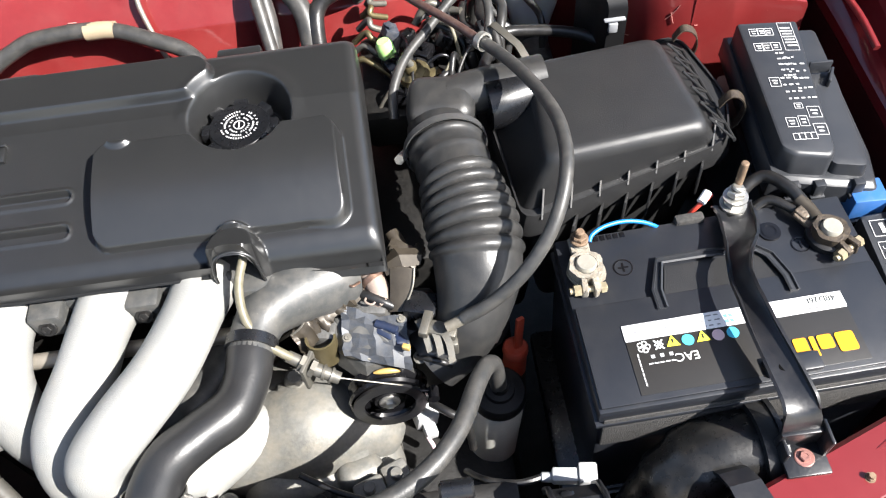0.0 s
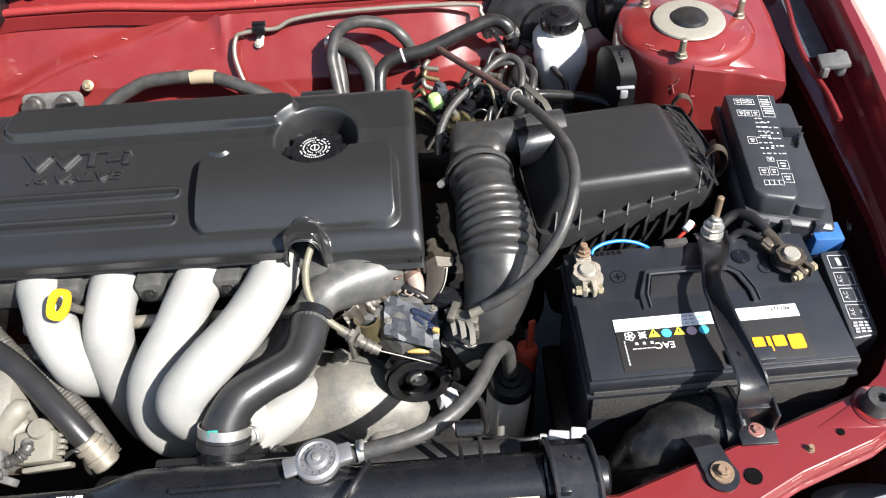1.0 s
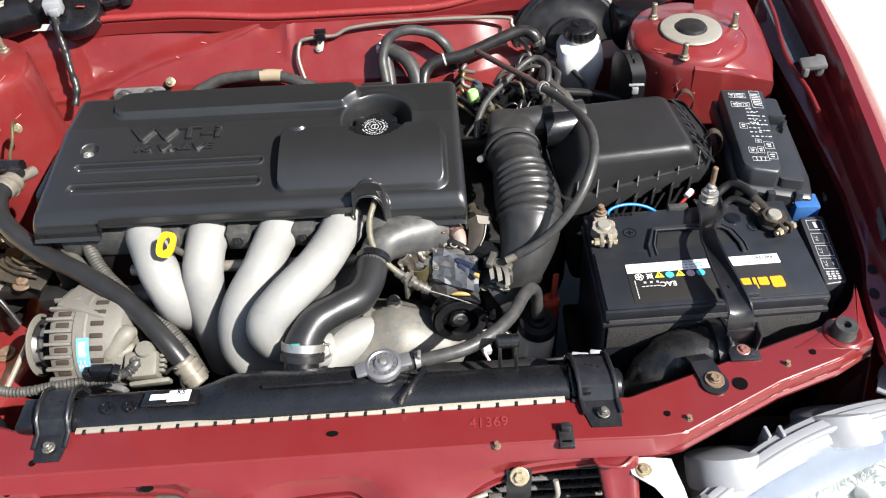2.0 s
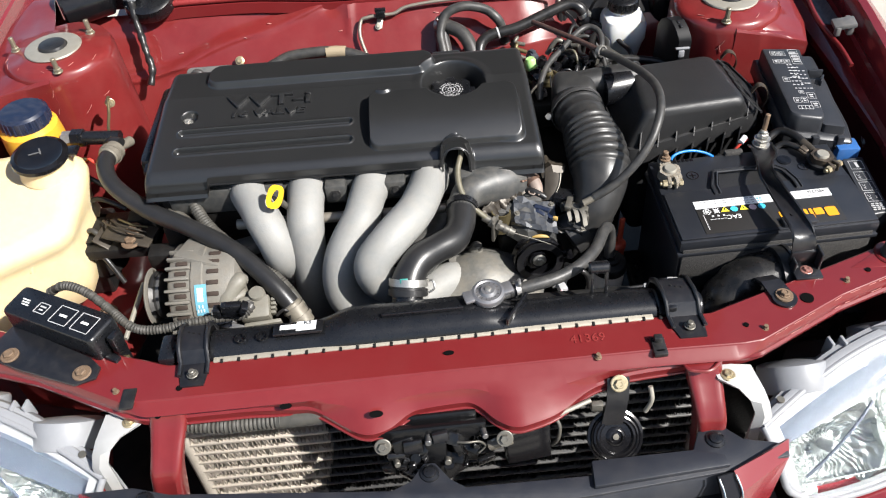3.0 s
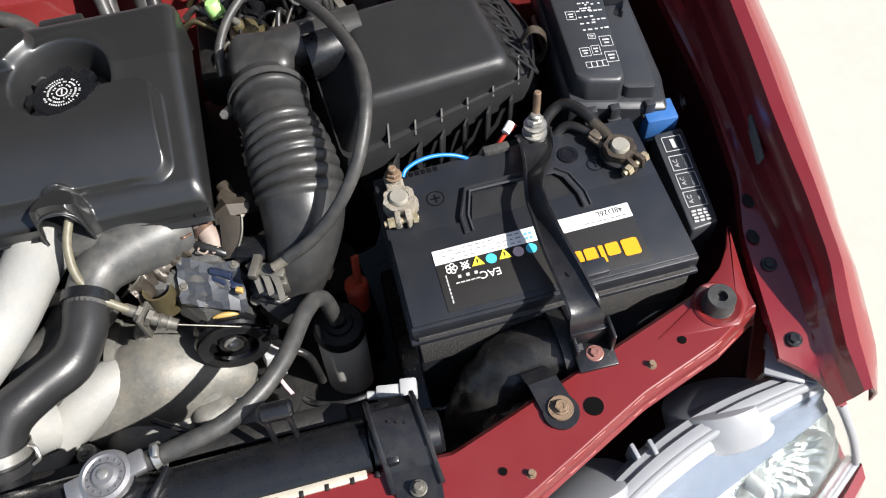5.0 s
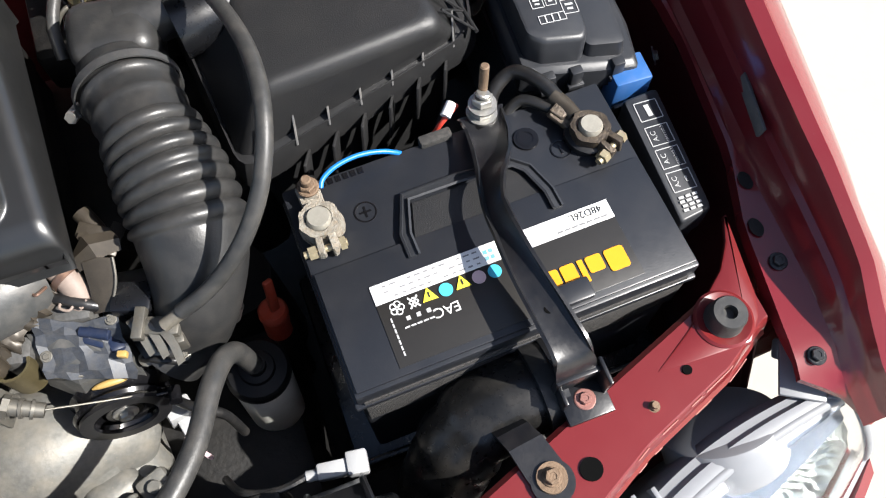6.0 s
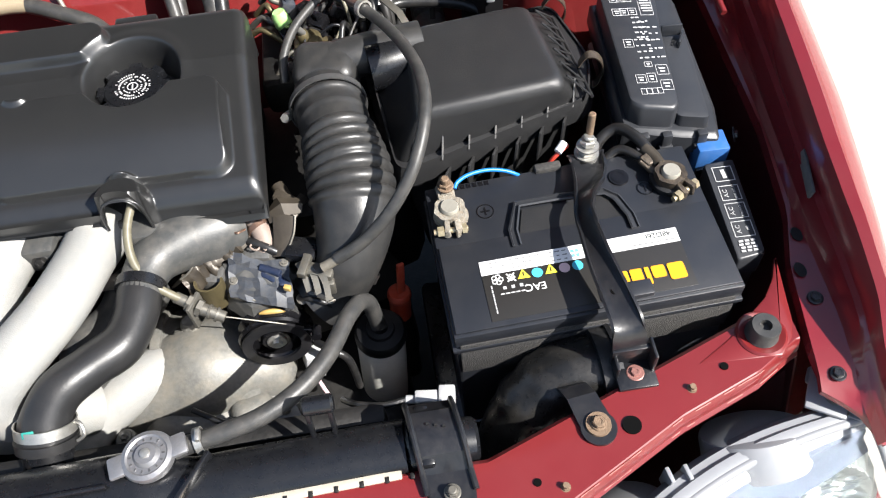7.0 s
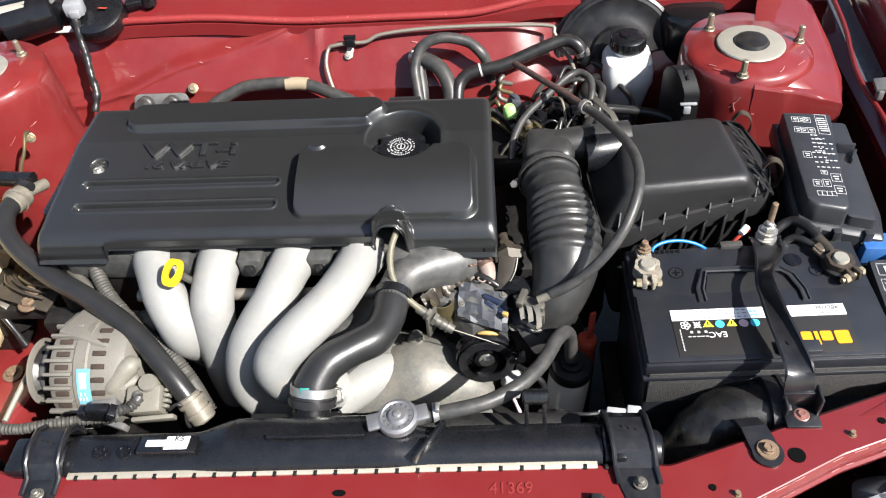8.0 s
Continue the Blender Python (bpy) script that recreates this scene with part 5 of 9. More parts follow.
def terminal(x, y, turn, metal):
    t = thing("battery_terminal", bat(x, y), "corroded battery terminal clamp with a lead post", "terminal clamp", "battery terminals")
    c = Vector(bat(x, y))
    part("post", lathe([(0, 0), (0.0098, 0), (0.0092, 0.017), (0.0078, 0.0195), (0, 0.0195)], c, n=24), LEADPLATE, t, "grey lead post")
    part("clamp_ring", roughen(ring(c + Vector((0, 0, 0.010)), (0, 0, 1), 0.0098, 0.012, 0.0048, 28), 0.0016), metal, t, "", 25)
    part("washer", roughen(lathe([(0.009, 0), (0.0165, 0), (0.0165, 0.002), (0.009, 0.002)], c + Vector((0.001, -0.001, 0.0035)), n=22), 0.0022), metal, t, "", 25)
    rz = Matrix.Translation(c) @ pose(0, 0, 0, 0, 0, turn)
    part("clamp_jaw", moved(roughen(merge(box((0.019, -0.0055, 0.009), (0.014, 0.006, 0.012), 0.0015), box((0.019, 0.0055, 0.009), (0.014, 0.006, 0.012), 0.0015)), 0.0022), rz.copy()), metal, t, "", 25)
    part("clamp_screw", moved(merge(rod((0.021, -0.018, 0.009), (0.021, 0.014, 0.009), 0.0028, n=12), rod((0.021, -0.0145, 0.009), (0.021, -0.0085, 0.009), 0.0052, n=6), rod((0.021, 0.0085, 0.009), (0.021, 0.013, 0.009), 0.0052, n=6)), rz.copy()), BRASS, t, "brass clamp screw")
    part("cable_lug", moved(roughen(merge(box((-0.022, 0, 0.007), (0.024, 0.016, 0.004), 0.0012, (0, 8, 0)), box((-0.027, 0, 0.010), (0.013, 0.013, 0.005), 0.001)), 0.0026), rz.copy()), metal, t, "", 25)
    return t, rz


tp, rz = terminal(0.018, 0.128, -90, LEAD)
part("lug_nut", moved(merge(bolt_bm((-0.028, 0.0, 0.013), r=0.0085, washer=1.25), rod((-0.028, 0, 0.012), (-0.028, 0, 0.026), 0.0040, n=12, bev=0.001)), rz.copy()), RUST, tp, "rusty lug nut", 30)
tn, rz = terminal(0.230, 0.124, -60, RUSTCLIP)
part("lug_wrap", moved(merge(lathe([(0, 0), (0.017, 0), (0.0175, 0.006), (0.014, 0.008), (0, 0.008)], (0, 0, 0), n=24, squash=(1.1, 1.0))), rz.copy()), RUBBER, tn, "black rubber collar")
c = Vector(bat(0.230, 0.124))
cab = thing("negative_cable", c, "dusty black battery cable with a taped end", "cable")
part("cable", tube([c + Vector(v) for v in ((-0.008, 0.026, 0.009), (-0.018, 0.050, 0.013), (-0.033, 0.070, 0.008), (-0.052, 0.064, -0.004), (-0.060, 0.046, -0.025), (-0.060, 0.06, -0.08))], 0.0058, 14), RUBBER, cab)
part("cable_tape", tube([c + Vector(v) for v in ((-0.005, 0.016, 0.008), (-0.008, 0.027, 0.009), (-0.014, 0.038, 0.011))], 0.0066, 14), BROWNMETAL, cab, "brown fraying tape")
part("cable", tube([c + Vector(v) for v in ((-0.018, 0.030, 0.006), (-0.036, 0.046, 0.004), (-0.052, 0.040, -0.008), (-0.056, 0.024, -0.02), (-0.060, 0.035, -0.08))], 0.0045, 12), RUBBER, cab)

wire = thing("blue_wire", (0.33, 0.37, 0.81), "bright blue wire behind the battery", "wire")
part("wire", tube([(0.324, 0.356, 0.814), (0.328, 0.362, 0.816), (0.340, 0.368, 0.817), (0.358, 0.372, 0.815), (0.376, 0.372, 0.810), (0.390, 0.370, 0.802), (0.396, 0.372, 0.79)], 0.0020, 10), BLUEWIRE, wire)
wire = thing("red_wire", (0.43, 0.372, 0.80), "red wire with a white splice behind the battery", "wire")
part("wire", tube([(0.420, 0.380, 0.796), (0.426, 0.380, 0.808), (0.434, 0.382, 0.816), (0.442, 0.388, 0.815)], 0.0022, 10), REDWIRE, wire)
part("splice", tube([(0.430, 0.380, 0.817), (0.438, 0.388, 0.820)], 0.0042, 10), PAPER, wire, "white tape splice")

# hold-down strap over the battery, its rod, nut and front bracket
hd = thing("battery_strap", (0.446, 0.157, 0.785), "black steel battery hold-down strap with a threaded rod", "bracket")
SP = [(0.457, 0.376, 0.812), (0.456, 0.364, 0.813), (0.4545, 0.350, 0.815), (0.4495, 0.330, 0.821), (0.4405, 0.308, 0.829), (0.4355, 0.290, 0.832), (0.4345, 0.270, 0.834), (0.4345, 0.240, 0.834), (0.4375, 0.205, 0.832), (0.4400, 0.180, 0.829), (0.4410, 0.170, 0.822), (0.4420, 0.166, 0.806)]
SW = [0.036, 0.035, 0.034, 0.030, 0.024, 0.022, 0.021, 0.023, 0.026, 0.028, 0.029, 0.029]
TWIST = [0, 0, 4, 18, 46, 56, 48, 30, 14, 6, 2, 0]
ss = spline(SP, 5)
rows = []
for k, p in enumerate(ss):
    w, tw = (lerp_table(list(enumerate(tab)), k / 5) for tab in (SW, TWIST))
    tw = radians(tw)
    u = Vector((math.cos(tw), 0.04, math.sin(tw) * 0.75)).normalized()
    up = Vector((-math.sin(tw) * 0.75, 0, math.cos(tw)))
    lift = 0.0062 * smooth01(0, 6, k) * smooth01(len(ss) - 4, len(ss) - 12, k)
    rows.append([p - u * w / 2 + up * lift, p - u * (w / 2 - 0.0012) + up * 0.001, p - u * w * 0.2 - up * 0.0006, p + u * w * 0.2 - up * 0.0006, p + u * (w / 2 - 0.0012) + up * 0.001, p + u * w / 2 + up * lift])
part("strap", sheet(rows, 0.0024), IRON, hd, "glossy blue black twisted strap", 35)
for x, y, z in ((0.4375, 0.2070, 0.8325), (0.4520, 0.3640, 0.8138), (0.4620, 0.3620, 0.8138)):
    # black discs give the strap holes their inner shade
    part("strap_hole", lathe([(0, 0), (0.0034, 0), (0.0034, 0.0012), (0, 0.0012)], (x, y, z), n=16), BLACKHOLE, hd)
part("foot", merge(box((0.4450, 0.164, 0.797), (0.036, 0.005, 0.026), 0.001), box((0.446, 0.152, 0.7865), (0.034, 0.030, 0.004), 0.001), box((0.461, 0.160, 0.800), (0.003, 0.020, 0.028), 0.001), box((0.430, 0.156, 0.794), (0.003, 0.014, 0.018), 0.001)), IRON, hd, "black bent steel foot")
bolt(hd, (0.446, 0.151, 0.788), r=0.0058, material=PINK, label="pinkish plated bolt")
rp = Vector((0.4575, 0.3745, 0.8140))
part("rod", rod(rp - Vector((0, 0, 0.10)), rp + Vector((0.004, 0.010, 0.046)), 0.0036, n=14, bev=0.001), RUST, hd, "brown threaded rod")
part("rod_nut", merge(rod(rp + Vector((0, 0, 0.001)), rp + Vector((0, 0, 0.003)), 0.0120, n=24), rod(rp + Vector((0, 0, 0.003)), rp + Vector((0, 0, 0.010)), 0.0088, n=6, bev=0.0008), rod(rp + Vector((0.0005, 0.001, 0.0102)), rp + Vector((0.0005, 0.001, 0.012)), 0.0110, n=24), rod(rp + Vector((0.001, 0.002, 0.012)), rp + Vector((0.001, 0.003, 0.0185)), 0.0082, n=6, bev=0.0008), rod(rp + Vector((0.001, 0.003, 0.0185)), rp + Vector((0.002, 0.004, 0.022)), 0.0058, n=14, bev=0.001)), STEEL, hd, "stack of plated nuts and washers", 30)
tray = part("battery_tray", box((0.43, 0.285, 0.600), (0.30, 0.20, 0.02), 0.006), PLASTIC, hd, "black battery tray")
part("tray_lip", box((0.43, 0.186, 0.63), (0.30, 0.006, 0.05), 0.002), PLASTIC, tray)
part("tray_stand", box((0.43, 0.285, 0.44), (0.16, 0.14, 0.29), 0.01), DARK, tray)

# ---- air cleaner box ----
ab = thing("air_cleaner", (0.38, 0.49, 0.62), "grained black plastic air cleaner box with a ribbed flange", "air box")


LID = [(0.296, 0.424), (0.453, 0.438), (0.440, 0.574), (0.302, 0.562)]
FLG = [(0.276, 0.400), (0.476, 0.452), (0.490, 0.505), (0.468, 0.594), (0.260, 0.570)]
lid_z = lambda p: 0.850 + 0.02 * (p.x - 0.28) - 0.05 * (p.y - 0.44)
flg_z = lambda p: 0.796 + 0.035 * (p.y - 0.40) + 0.06 * (p.x - 0.28)
secs = []
for d, dz in ((-0.018, 0.0), (-0.012, -0.0005), (-0.007, -0.0022), (-0.003, -0.0052), (0.0, -0.0095), (0.0015, -0.014)):
    secs.append([(p.x, p.y, lid_z(p) + dz) for p in rounded(grown(LID, d), 0.016)])
bot = rounded([(0.274, 0.408), (0.471, 0.452), (0.462, 0.588), (0.262, 0.566)], 0.016)
secs.append([(p.x, p.y, flg_z(p) + 0.004) for p in bot])
secs.append([(p.x, p.y, flg_z(p)) for p in bot])
part("lid", loft(secs[::-1]), GRAINED, ab, "grained black lid")
part("flange", loft([[(p.x, p.y, flg_z(p) + dz) for p in rounded(grown(FLG, d), 0.02)] for d, dz in ((0.000, -0.008), (0.004, -0.007), (0.004, 0.001), (0.001, 0.002))]), GRAINED, ab)
part("base", loft([[(p.x, p.y, z if z < 0.75 else flg_z(p) + z - 0.80) for p in rounded(grown(FLG, d), 0.02)] for d, z in ((-0.03, 0.62), (-0.016, 0.70), (-0.006, 0.780), (-0.004, 0.794))]), GRAINED, ab, "black lower box")
fx0, fx1 = Vector((0.284, 0.402)), Vector((0.474, 0.452))
for i in range(7):
    t = 0.04 + 0.90 * i / 6
    p = fx0.lerp(fx1, t)
    a = math.degrees(math.atan2(fx1.y - fx0.y, fx1.x - fx0.x))
    z = 0.796 + 0.035 * (p.y - 0.40) + 0.06 * (p.x - 0.28)
    w = bmesh.new()
    vs = [w.verts.new(v) for v in ((-0.0010, -0.005, 0), (0.0010, -0.005, 0), (-0.0010, 0.016, 0), (0.0010, 0.016, 0), (-0.0010, 0.012, 0.024), (0.0010, 0.012, 0.024))]
    for f in ((0, 2, 3, 1), (0, 1, 5, 4), (2, 4, 5, 3), (0, 4, 2), (1, 3, 5)):
        w.faces.new([vs[k] for k in f])
    rib = part("lid_rib", moved(w, pose(p.x, p.y, z, 0, 0, a - 28)), GRAINED, ab)
    part("worn_edge", moved(rod((0, -0.005, 0.0), (0, 0.012, 0.024), 0.0010, n=6), pose(p.x, p.y, z, 0, 0, a - 28)), GREYPL, rib, "pale worn rib edge")
for i in range(6):
    q = Vector((0.318, 0.4005)).lerp(Vector((0.448, 0.4385)), i / 5)
    part("base_fin", box((q.x + 0.003, q.y - 0.004, 0.772 + 0.0025 * i), (0.0024, 0.020, 0.032), 0.0006, (-16, 0, a - 40)), GRAINED, ab)
part("flange_band", loft([[(p.x, p.y, flg_z(p) + dz) for p in rounded(grown(FLG, d), 0.02)] for d, dz in ((0.004, -0.024), (0.0100, -0.022), (0.0105, -0.020), (0.0062, -0.001), (0.0045, 0.0045), (0.0025, 0.0045), (0.0020, -0.002))]), GRAINED, ab, "upright rim band", 30)
# rib lattice and clips on the side towards the fuse box
zig = []
for i in range(13):
    f = i / 12
    zig.append(Vector((0.4565 - 0.012 * f, 0.446 + 0.125 * f, 0.842)) if i % 2 else Vector((0.480 - 0.012 * f, 0.446 + 0.125 * f, 0.820)))
for p, q in zip(zig, zig[1:]):
    part("side_rib", rod(p, q, 0.0011, n=6), GRAINED, ab)
part("side_rail", rod((0.481, 0.444, 0.8195), (0.468, 0.573, 0.8195), 0.0018, n=8), GRAINED, ab)
for y, x in ((0.478, 0.487), (0.575, 0.470)):
    part("clip", strip(spline([(x - 0.014, y, 0.834), (x - 0.006, y, 0.846), (x + 0.006, y, 0.842), (x + 0.014, y, 0.826), (x + 0.010, y, 0.806), (x + 0.002, y, 0.800)], 4), (0.2, 1, 0), 0.010, 0.0012), RUSTCLIP, ab, "dull brown spring clip", 60)
part("inlet_spigot", sweep(spline([(0.300, 0.535, 0.825), (0.275, 0.528, 0.826), (0.258, 0.525, 0.826)], 4), 0.026, 24), PLASTIC, ab)

# ---- air intake hose: elbow, ribbed rubber, lower boot ----
ih = thing("intake_hose", (0.22, 0.40, 0.72), "ribbed black rubber air intake hose", "hose")
part("elbow", merge(sweep(spline([(0.318, 0.548, 0.832), (0.285, 0.544, 0.832), (0.250, 0.540, 0.831), (0.222, 0.536, 0.829)], 6), 0.0225, 28), box((0.214, 0.530, 0.822), (0.068, 0.056, 0.056), 0.016, (8, 0, -8), 4), rod((0.2115, 0.516, 0.817), (0.2115, 0.496, 0.812), 0.0345, 0.0360, 36, 0.003)), RUBBERHOSE, ih, "black squared elbow duct", 40)
AX = [(0.211, 0.494, 0.819), (0.217, 0.452, 0.820), (0.223, 0.412, 0.814), (0.226, 0.377, 0.804), (0.223, 0.349, 0.789), (0.2125, 0.326, 0.767), (0.196, 0.318, 0.740), (0.172, 0.308, 0.726)]


def rib_r(s, t):
    r = 0.0352 + 0.0055 * smooth01(0.045, 0.10, s) - 0.009 * smooth01(0.130, 0.20, s)
    if 0.052 < s < 0.133:
        ph = ((s - 0.052) % 0.0116) / 0.0116
        r += -0.0032 + 0.0064 * math.sqrt(max(0.0, math.sin(math.pi * ph)))
    for c0, h in ((0.006, 0.0025), (0.018, 0.0035), (0.036, 0.0015)):
        r += h * math.exp(-((s - c0) / 0.003) ** 2)
    return r


part("ribbed_hose", sweep(resampled(AX, 0.0013), rib_r, 40), RUBBERHOSE, ih, "dusty ribbed rubber", 60)
part("hose_clamp", ring((0.2120, 0.484, 0.8190), (0.10, -0.99, 0.02), 0.0395, 0.007, 0.0014, 40), STEELDARK, ih, "band clamp on the elbow")
part("hose_clamp", merge(rod((0.178, 0.490, 0.815), (0.168, 0.480, 0.818), 0.0035, n=10), rod((0.172, 0.488, 0.812), (0.166, 0.474, 0.820), 0.005, n=6)), STEEL, ih)
part("boot_band", ring((0.2080, 0.329, 0.7515), (-0.55, -0.65, -0.55), 0.0335, 0.010, 0.0014, 40), RUBBER, ih)

# ---- fuse box ----
fb = thing("fuse_box", (0.56, 0.48, 0.72), "black fuse box with white printed fuse symbols", "fuse box")
fz = lambda x, y: 0.838 + 0.09 * (y - 0.40) - 0.10 * (x - 0.52)
OUT = [(0.504, 0.402), (0.560, 0.392), (0.596, 0.386), (0.602, 0.425), (0.606, 0.572), (0.512, 0.572)]
HI = [(0.508, 0.412), (0.518, 0.402), (0.551, 0.397), (0.557, 0.403), (0.568, 0.500), (0.576, 0.566), (0.514, 0.566)]
part("base", loft([[(p.x, p.y, z) for p in rounded(OUT, 0.008)] for z in (0.66, 0.775)]), FUSEPL, fb)
part("cover_skirt", loft([[(p.x, p.y, fz(p.x, p.y) + dz) for p in rounded(grown(OUT, d), 0.004, 2)] for d, dz in ((0.004, -0.052), (0.006, -0.050), (0.005, -0.030), (0.0, -0.026), (-0.003, -0.026))]), FUSEPL, fb)
part("cover_top", loft([[(p.x, p.y, fz(p.x, p.y) + dz) for p in rounded(grown(HI, d), 0.003, 2)] for d, dz in ((0.0, -0.030), (-0.001, -0.004), (-0.003, -0.001), (-0.006, 0.0))]), FUSEPL, fb)
part("cover_step", loft([[(p.x, p.y, fz(p.x, p.y) + dz) for p in rounded(s, 0.006)] for s, dz in (([(0.556, 0.398), (0.590, 0.392), (0.600, 0.50), (0.602, 0.566), (0.57, 0.566)], -0.030), ([(0.556, 0.400), (0.588, 0.395), (0.597, 0.50), (0.598, 0.563), (0.57, 0.563)], -0.013), ([(0.560, 0.404), (0.585, 0.399), (0.594, 0.50), (0.595, 0.560), (0.572, 0.56)], -0.012))]), FUSEPL, fb)
part("finger_pull", merge(box((0.579, 0.505, fz(0.579, 0.505) - 0.003), (0.022, 0.003, 0.014), 0.001, (0, 0, -4)), box((0.588, 0.496, fz(0.588, 0.496) - 0.008), (0.003, 0.020, 0.010), 0.001, (0, 0, -30))), FUSEPL, fb)
for x in (0.522, 0.545, 0.580):
    part("latch", merge(box((x, 0.392 - 0.10 * (x - 0.522), 0.800), (0.010, 0.008, 0.018), 0.001), box((x, 0.389 - 0.1 * (x - 0.522), 0.792), (0.014, 0.006, 0.005), 0.001)), FUSEPL, fb)


def mark(parent, x, y, w, h, z, rz, t=0.0006, fill=False, ry=0.0, rx=0.0):
    """An outlined box of white print with a bar or two in it."""
    M = pose(x, y, z, rx, ry, rz)
    bits = [box((0, h / 2, 0), (w, t, 0.0003), 0), box((0, -h / 2, 0), (w, t, 0.0003), 0), box((w / 2, 0, 0), (t, h, 0.0003), 0), box((-w / 2, 0, 0), (t, h, 0.0003), 0)]
    if fill:
        bits += [box((0, h * 0.16, 0), (w * 0.55, h * 0.14, 0.0003), 0), box((0, -h * 0.16, 0), (w * 0.4, h * 0.14, 0.0003), 0)]
    return part("printed_symbol", moved(merge(*bits), M), INKDIM, parent)


def fmark(u, v, w, h, fill=True):
    x = 0.5165 + u * 0.047 + v * 0.006
    y = 0.412 + v * 0.148
    mark(fb, x, y, w, h, fz(x, y) + 0.0006, -3, 0.00052, fill, 5.7, 5.1)


for u in (0.10, 0.27, 0.42):
    fmark(u, 0.93, 0.0085, 0.009)
for u in (0.10, 0.27, 0.46):
    fmark(u, 0.80, 0.0090, 0.0095)
fmark(0.80, 0.88, 0.014, 0.036, False)
for i in range(7):
    x, y = 0.5165 + 0.80 * 0.047 + 0.0055, 0.412 + (0.80 + 0.026 * i) * 0.148
    part("print_line", box((x, y, fz(x, y) + 0.0006), (0.012 if i % 2 else 0.010, 0.0016, 0.0003), 0, (5.1, 5.7, -3)), INKDIM, fb)
fmark(0.16, 0.50, 0.010, 0.0105)
fmark(0.45, 0.30, 0.0075, 0.0060)
fmark(0.20, 0.175, 0.0100, 0.0105)
fmark(0.44, 0.180, 0.0085, 0.0115)
fmark(0.72, 0.245, 0.0120, 0.0125)
fmark(0.72, 0.110, 0.0120, 0.0125)
for i in range(4):
    fmark(0.18 + 0.12 * i, 0.065, 0.0052, 0.0070, False)

# fine lines of print between the symbols
random.seed(8)
for u0, u1, v0, v1, n in ((0.42, 0.62, 0.55, 0.74, 14), (0.56, 0.86, 0.58, 0.70, 8), (0.34, 0.60, 0.36, 0.53, 12), (0.62, 0.84, 0.36, 0.52, 9)):
    for k in range(n):
        u, v = u0 + (u1 - u0) * (k % 3) / 2, v0 + (v1 - v0) * (k // 3) / max(1, (n - 1) // 3)
        x, y = 0.5165 + u * 0.047 + v * 0.006, 0.412 + v * 0.148
        part("print_line", box((x, y, fz(x, y) + 0.0006), (random.uniform(0.0022, 0.0046), 0.0016, 0.0003), 0, (5.1, 5.7, -3)), INKDIM, fb)

# ---- small fuse box beside the battery, and the blue relay ----
f2 = thing("small_fuse_box", (0.59, 0.31, 0.70), "slim black fuse box lid with white printed symbols", "fuse box")
P2 = [(0.5745, 0.250), (0.603, 0.2535), (0.609, 0.366), (0.578, 0.364)]
z2 = lambda p: 0.778 + 0.06 * (p.y - 0.25)
part("lid", loft([[(p.x, p.y, z2(p) + dz) for p in rounded(grown(P2, d), 0.004)] for d, dz in ((0.0, -0.030), (0.0, -0.002), (-0.0015, 0.0), (-0.003, 0.0005))]), FUSEPL, f2)
part("box", loft([[(p.x, p.y, z) for p in rounded(grown(P2, -0.003), 0.004)] for z in (0.66, 0.755)]), FUSEPL, f2)
for i, (y, tx) in enumerate(((0.348, ""), (0.325, "A.C"), (0.304, "A.C"), (0.283, "A.C"))):
    x = 0.5915 + 0.04 * (y - 0.30)
    z = 0.778 + 0.06 * (y - 0.25) + 0.0010
    mark(f2, x, y, 0.019, 0.017, z, -2, 0.0007, False, 0, 3.4)
    if tx:
        part("printed_text", lettering(tx, 0.0062, (x - 0.0045, y, z), (3.4, 0, 88), 0.0001), INKDIM, f2)
        part("printed_text", lettering(("FAN NO.2", "FAN NO.3", "MG")[i - 1], 0.0034, (x + 0.0045, y, z), (3.4, 0, 88), 0.0001), INKDIM, f2)
    else:
        part("printed_bar", box((x, y, z), (0.004, 0.011, 0.0002), 0), INKDIM, f2)
for i in range(4):
    for k in range(3):
        y = 0.2585 + 0.0036 * i
        part("printed_fuse", box((0.583 + 0.0058 * k + 0.0008 * (i % 2), y, 0.7795 + 0.06 * (y - 0.25)), (0.0042, 0.0022, 0.0003), 0), INKDIM, f2)
rl = thing("blue_relay", (0.59, 0.382, 0.72), "bright blue relay on a black holder", "relay")
part("relay_case", box((0.591, 0.384, 0.778), (0.032, 0.027, 0.036), 0.002, (0, 0, -2)), BLUE, rl)
part("relay_holder", merge(box((0.589, 0.384, 0.752), (0.038, 0.032, 0.022), 0.002), box((0.583, 0.366, 0.771), (0.020, 0.004, 0.008), 0.001)), PLASTIC, rl)
bolt(rl, (0.618, 0.392, 0.790), (1, -0.3, 0.4), 0.006, IRON)

# ---- cold air duct in front of the battery ----
cd = thing("air_inlet_duct", (0.40, 0.15, 0.60), "black rubber air inlet duct bolted to the rail", "duct")
part("duct", sweep(spline([(0.425, 0.176, 0.752), (0.408, 0.176, 0.752), (0.385, 0.173, 0.748), (0.362, 0.163, 0.732), (0.346, 0.152, 0.700), (0.338, 0.148, 0.650), (0.338, 0.148, 0.58)], 8), lambda s, t: 0.0330 + 0.0012 * math.cos(s * 260) * smooth01(0.04, 0.05, s) * smooth01(0.10, 0.08, s), 32), RUBBERDUCT, cd, "shiny black rubber elbow", 60)
part("duct_rim", ring((0.428, 0.1765, 0.752), (1, 0.05, 0.02), 0.030, 0.016, 0.010, 36), RUBBER, cd)
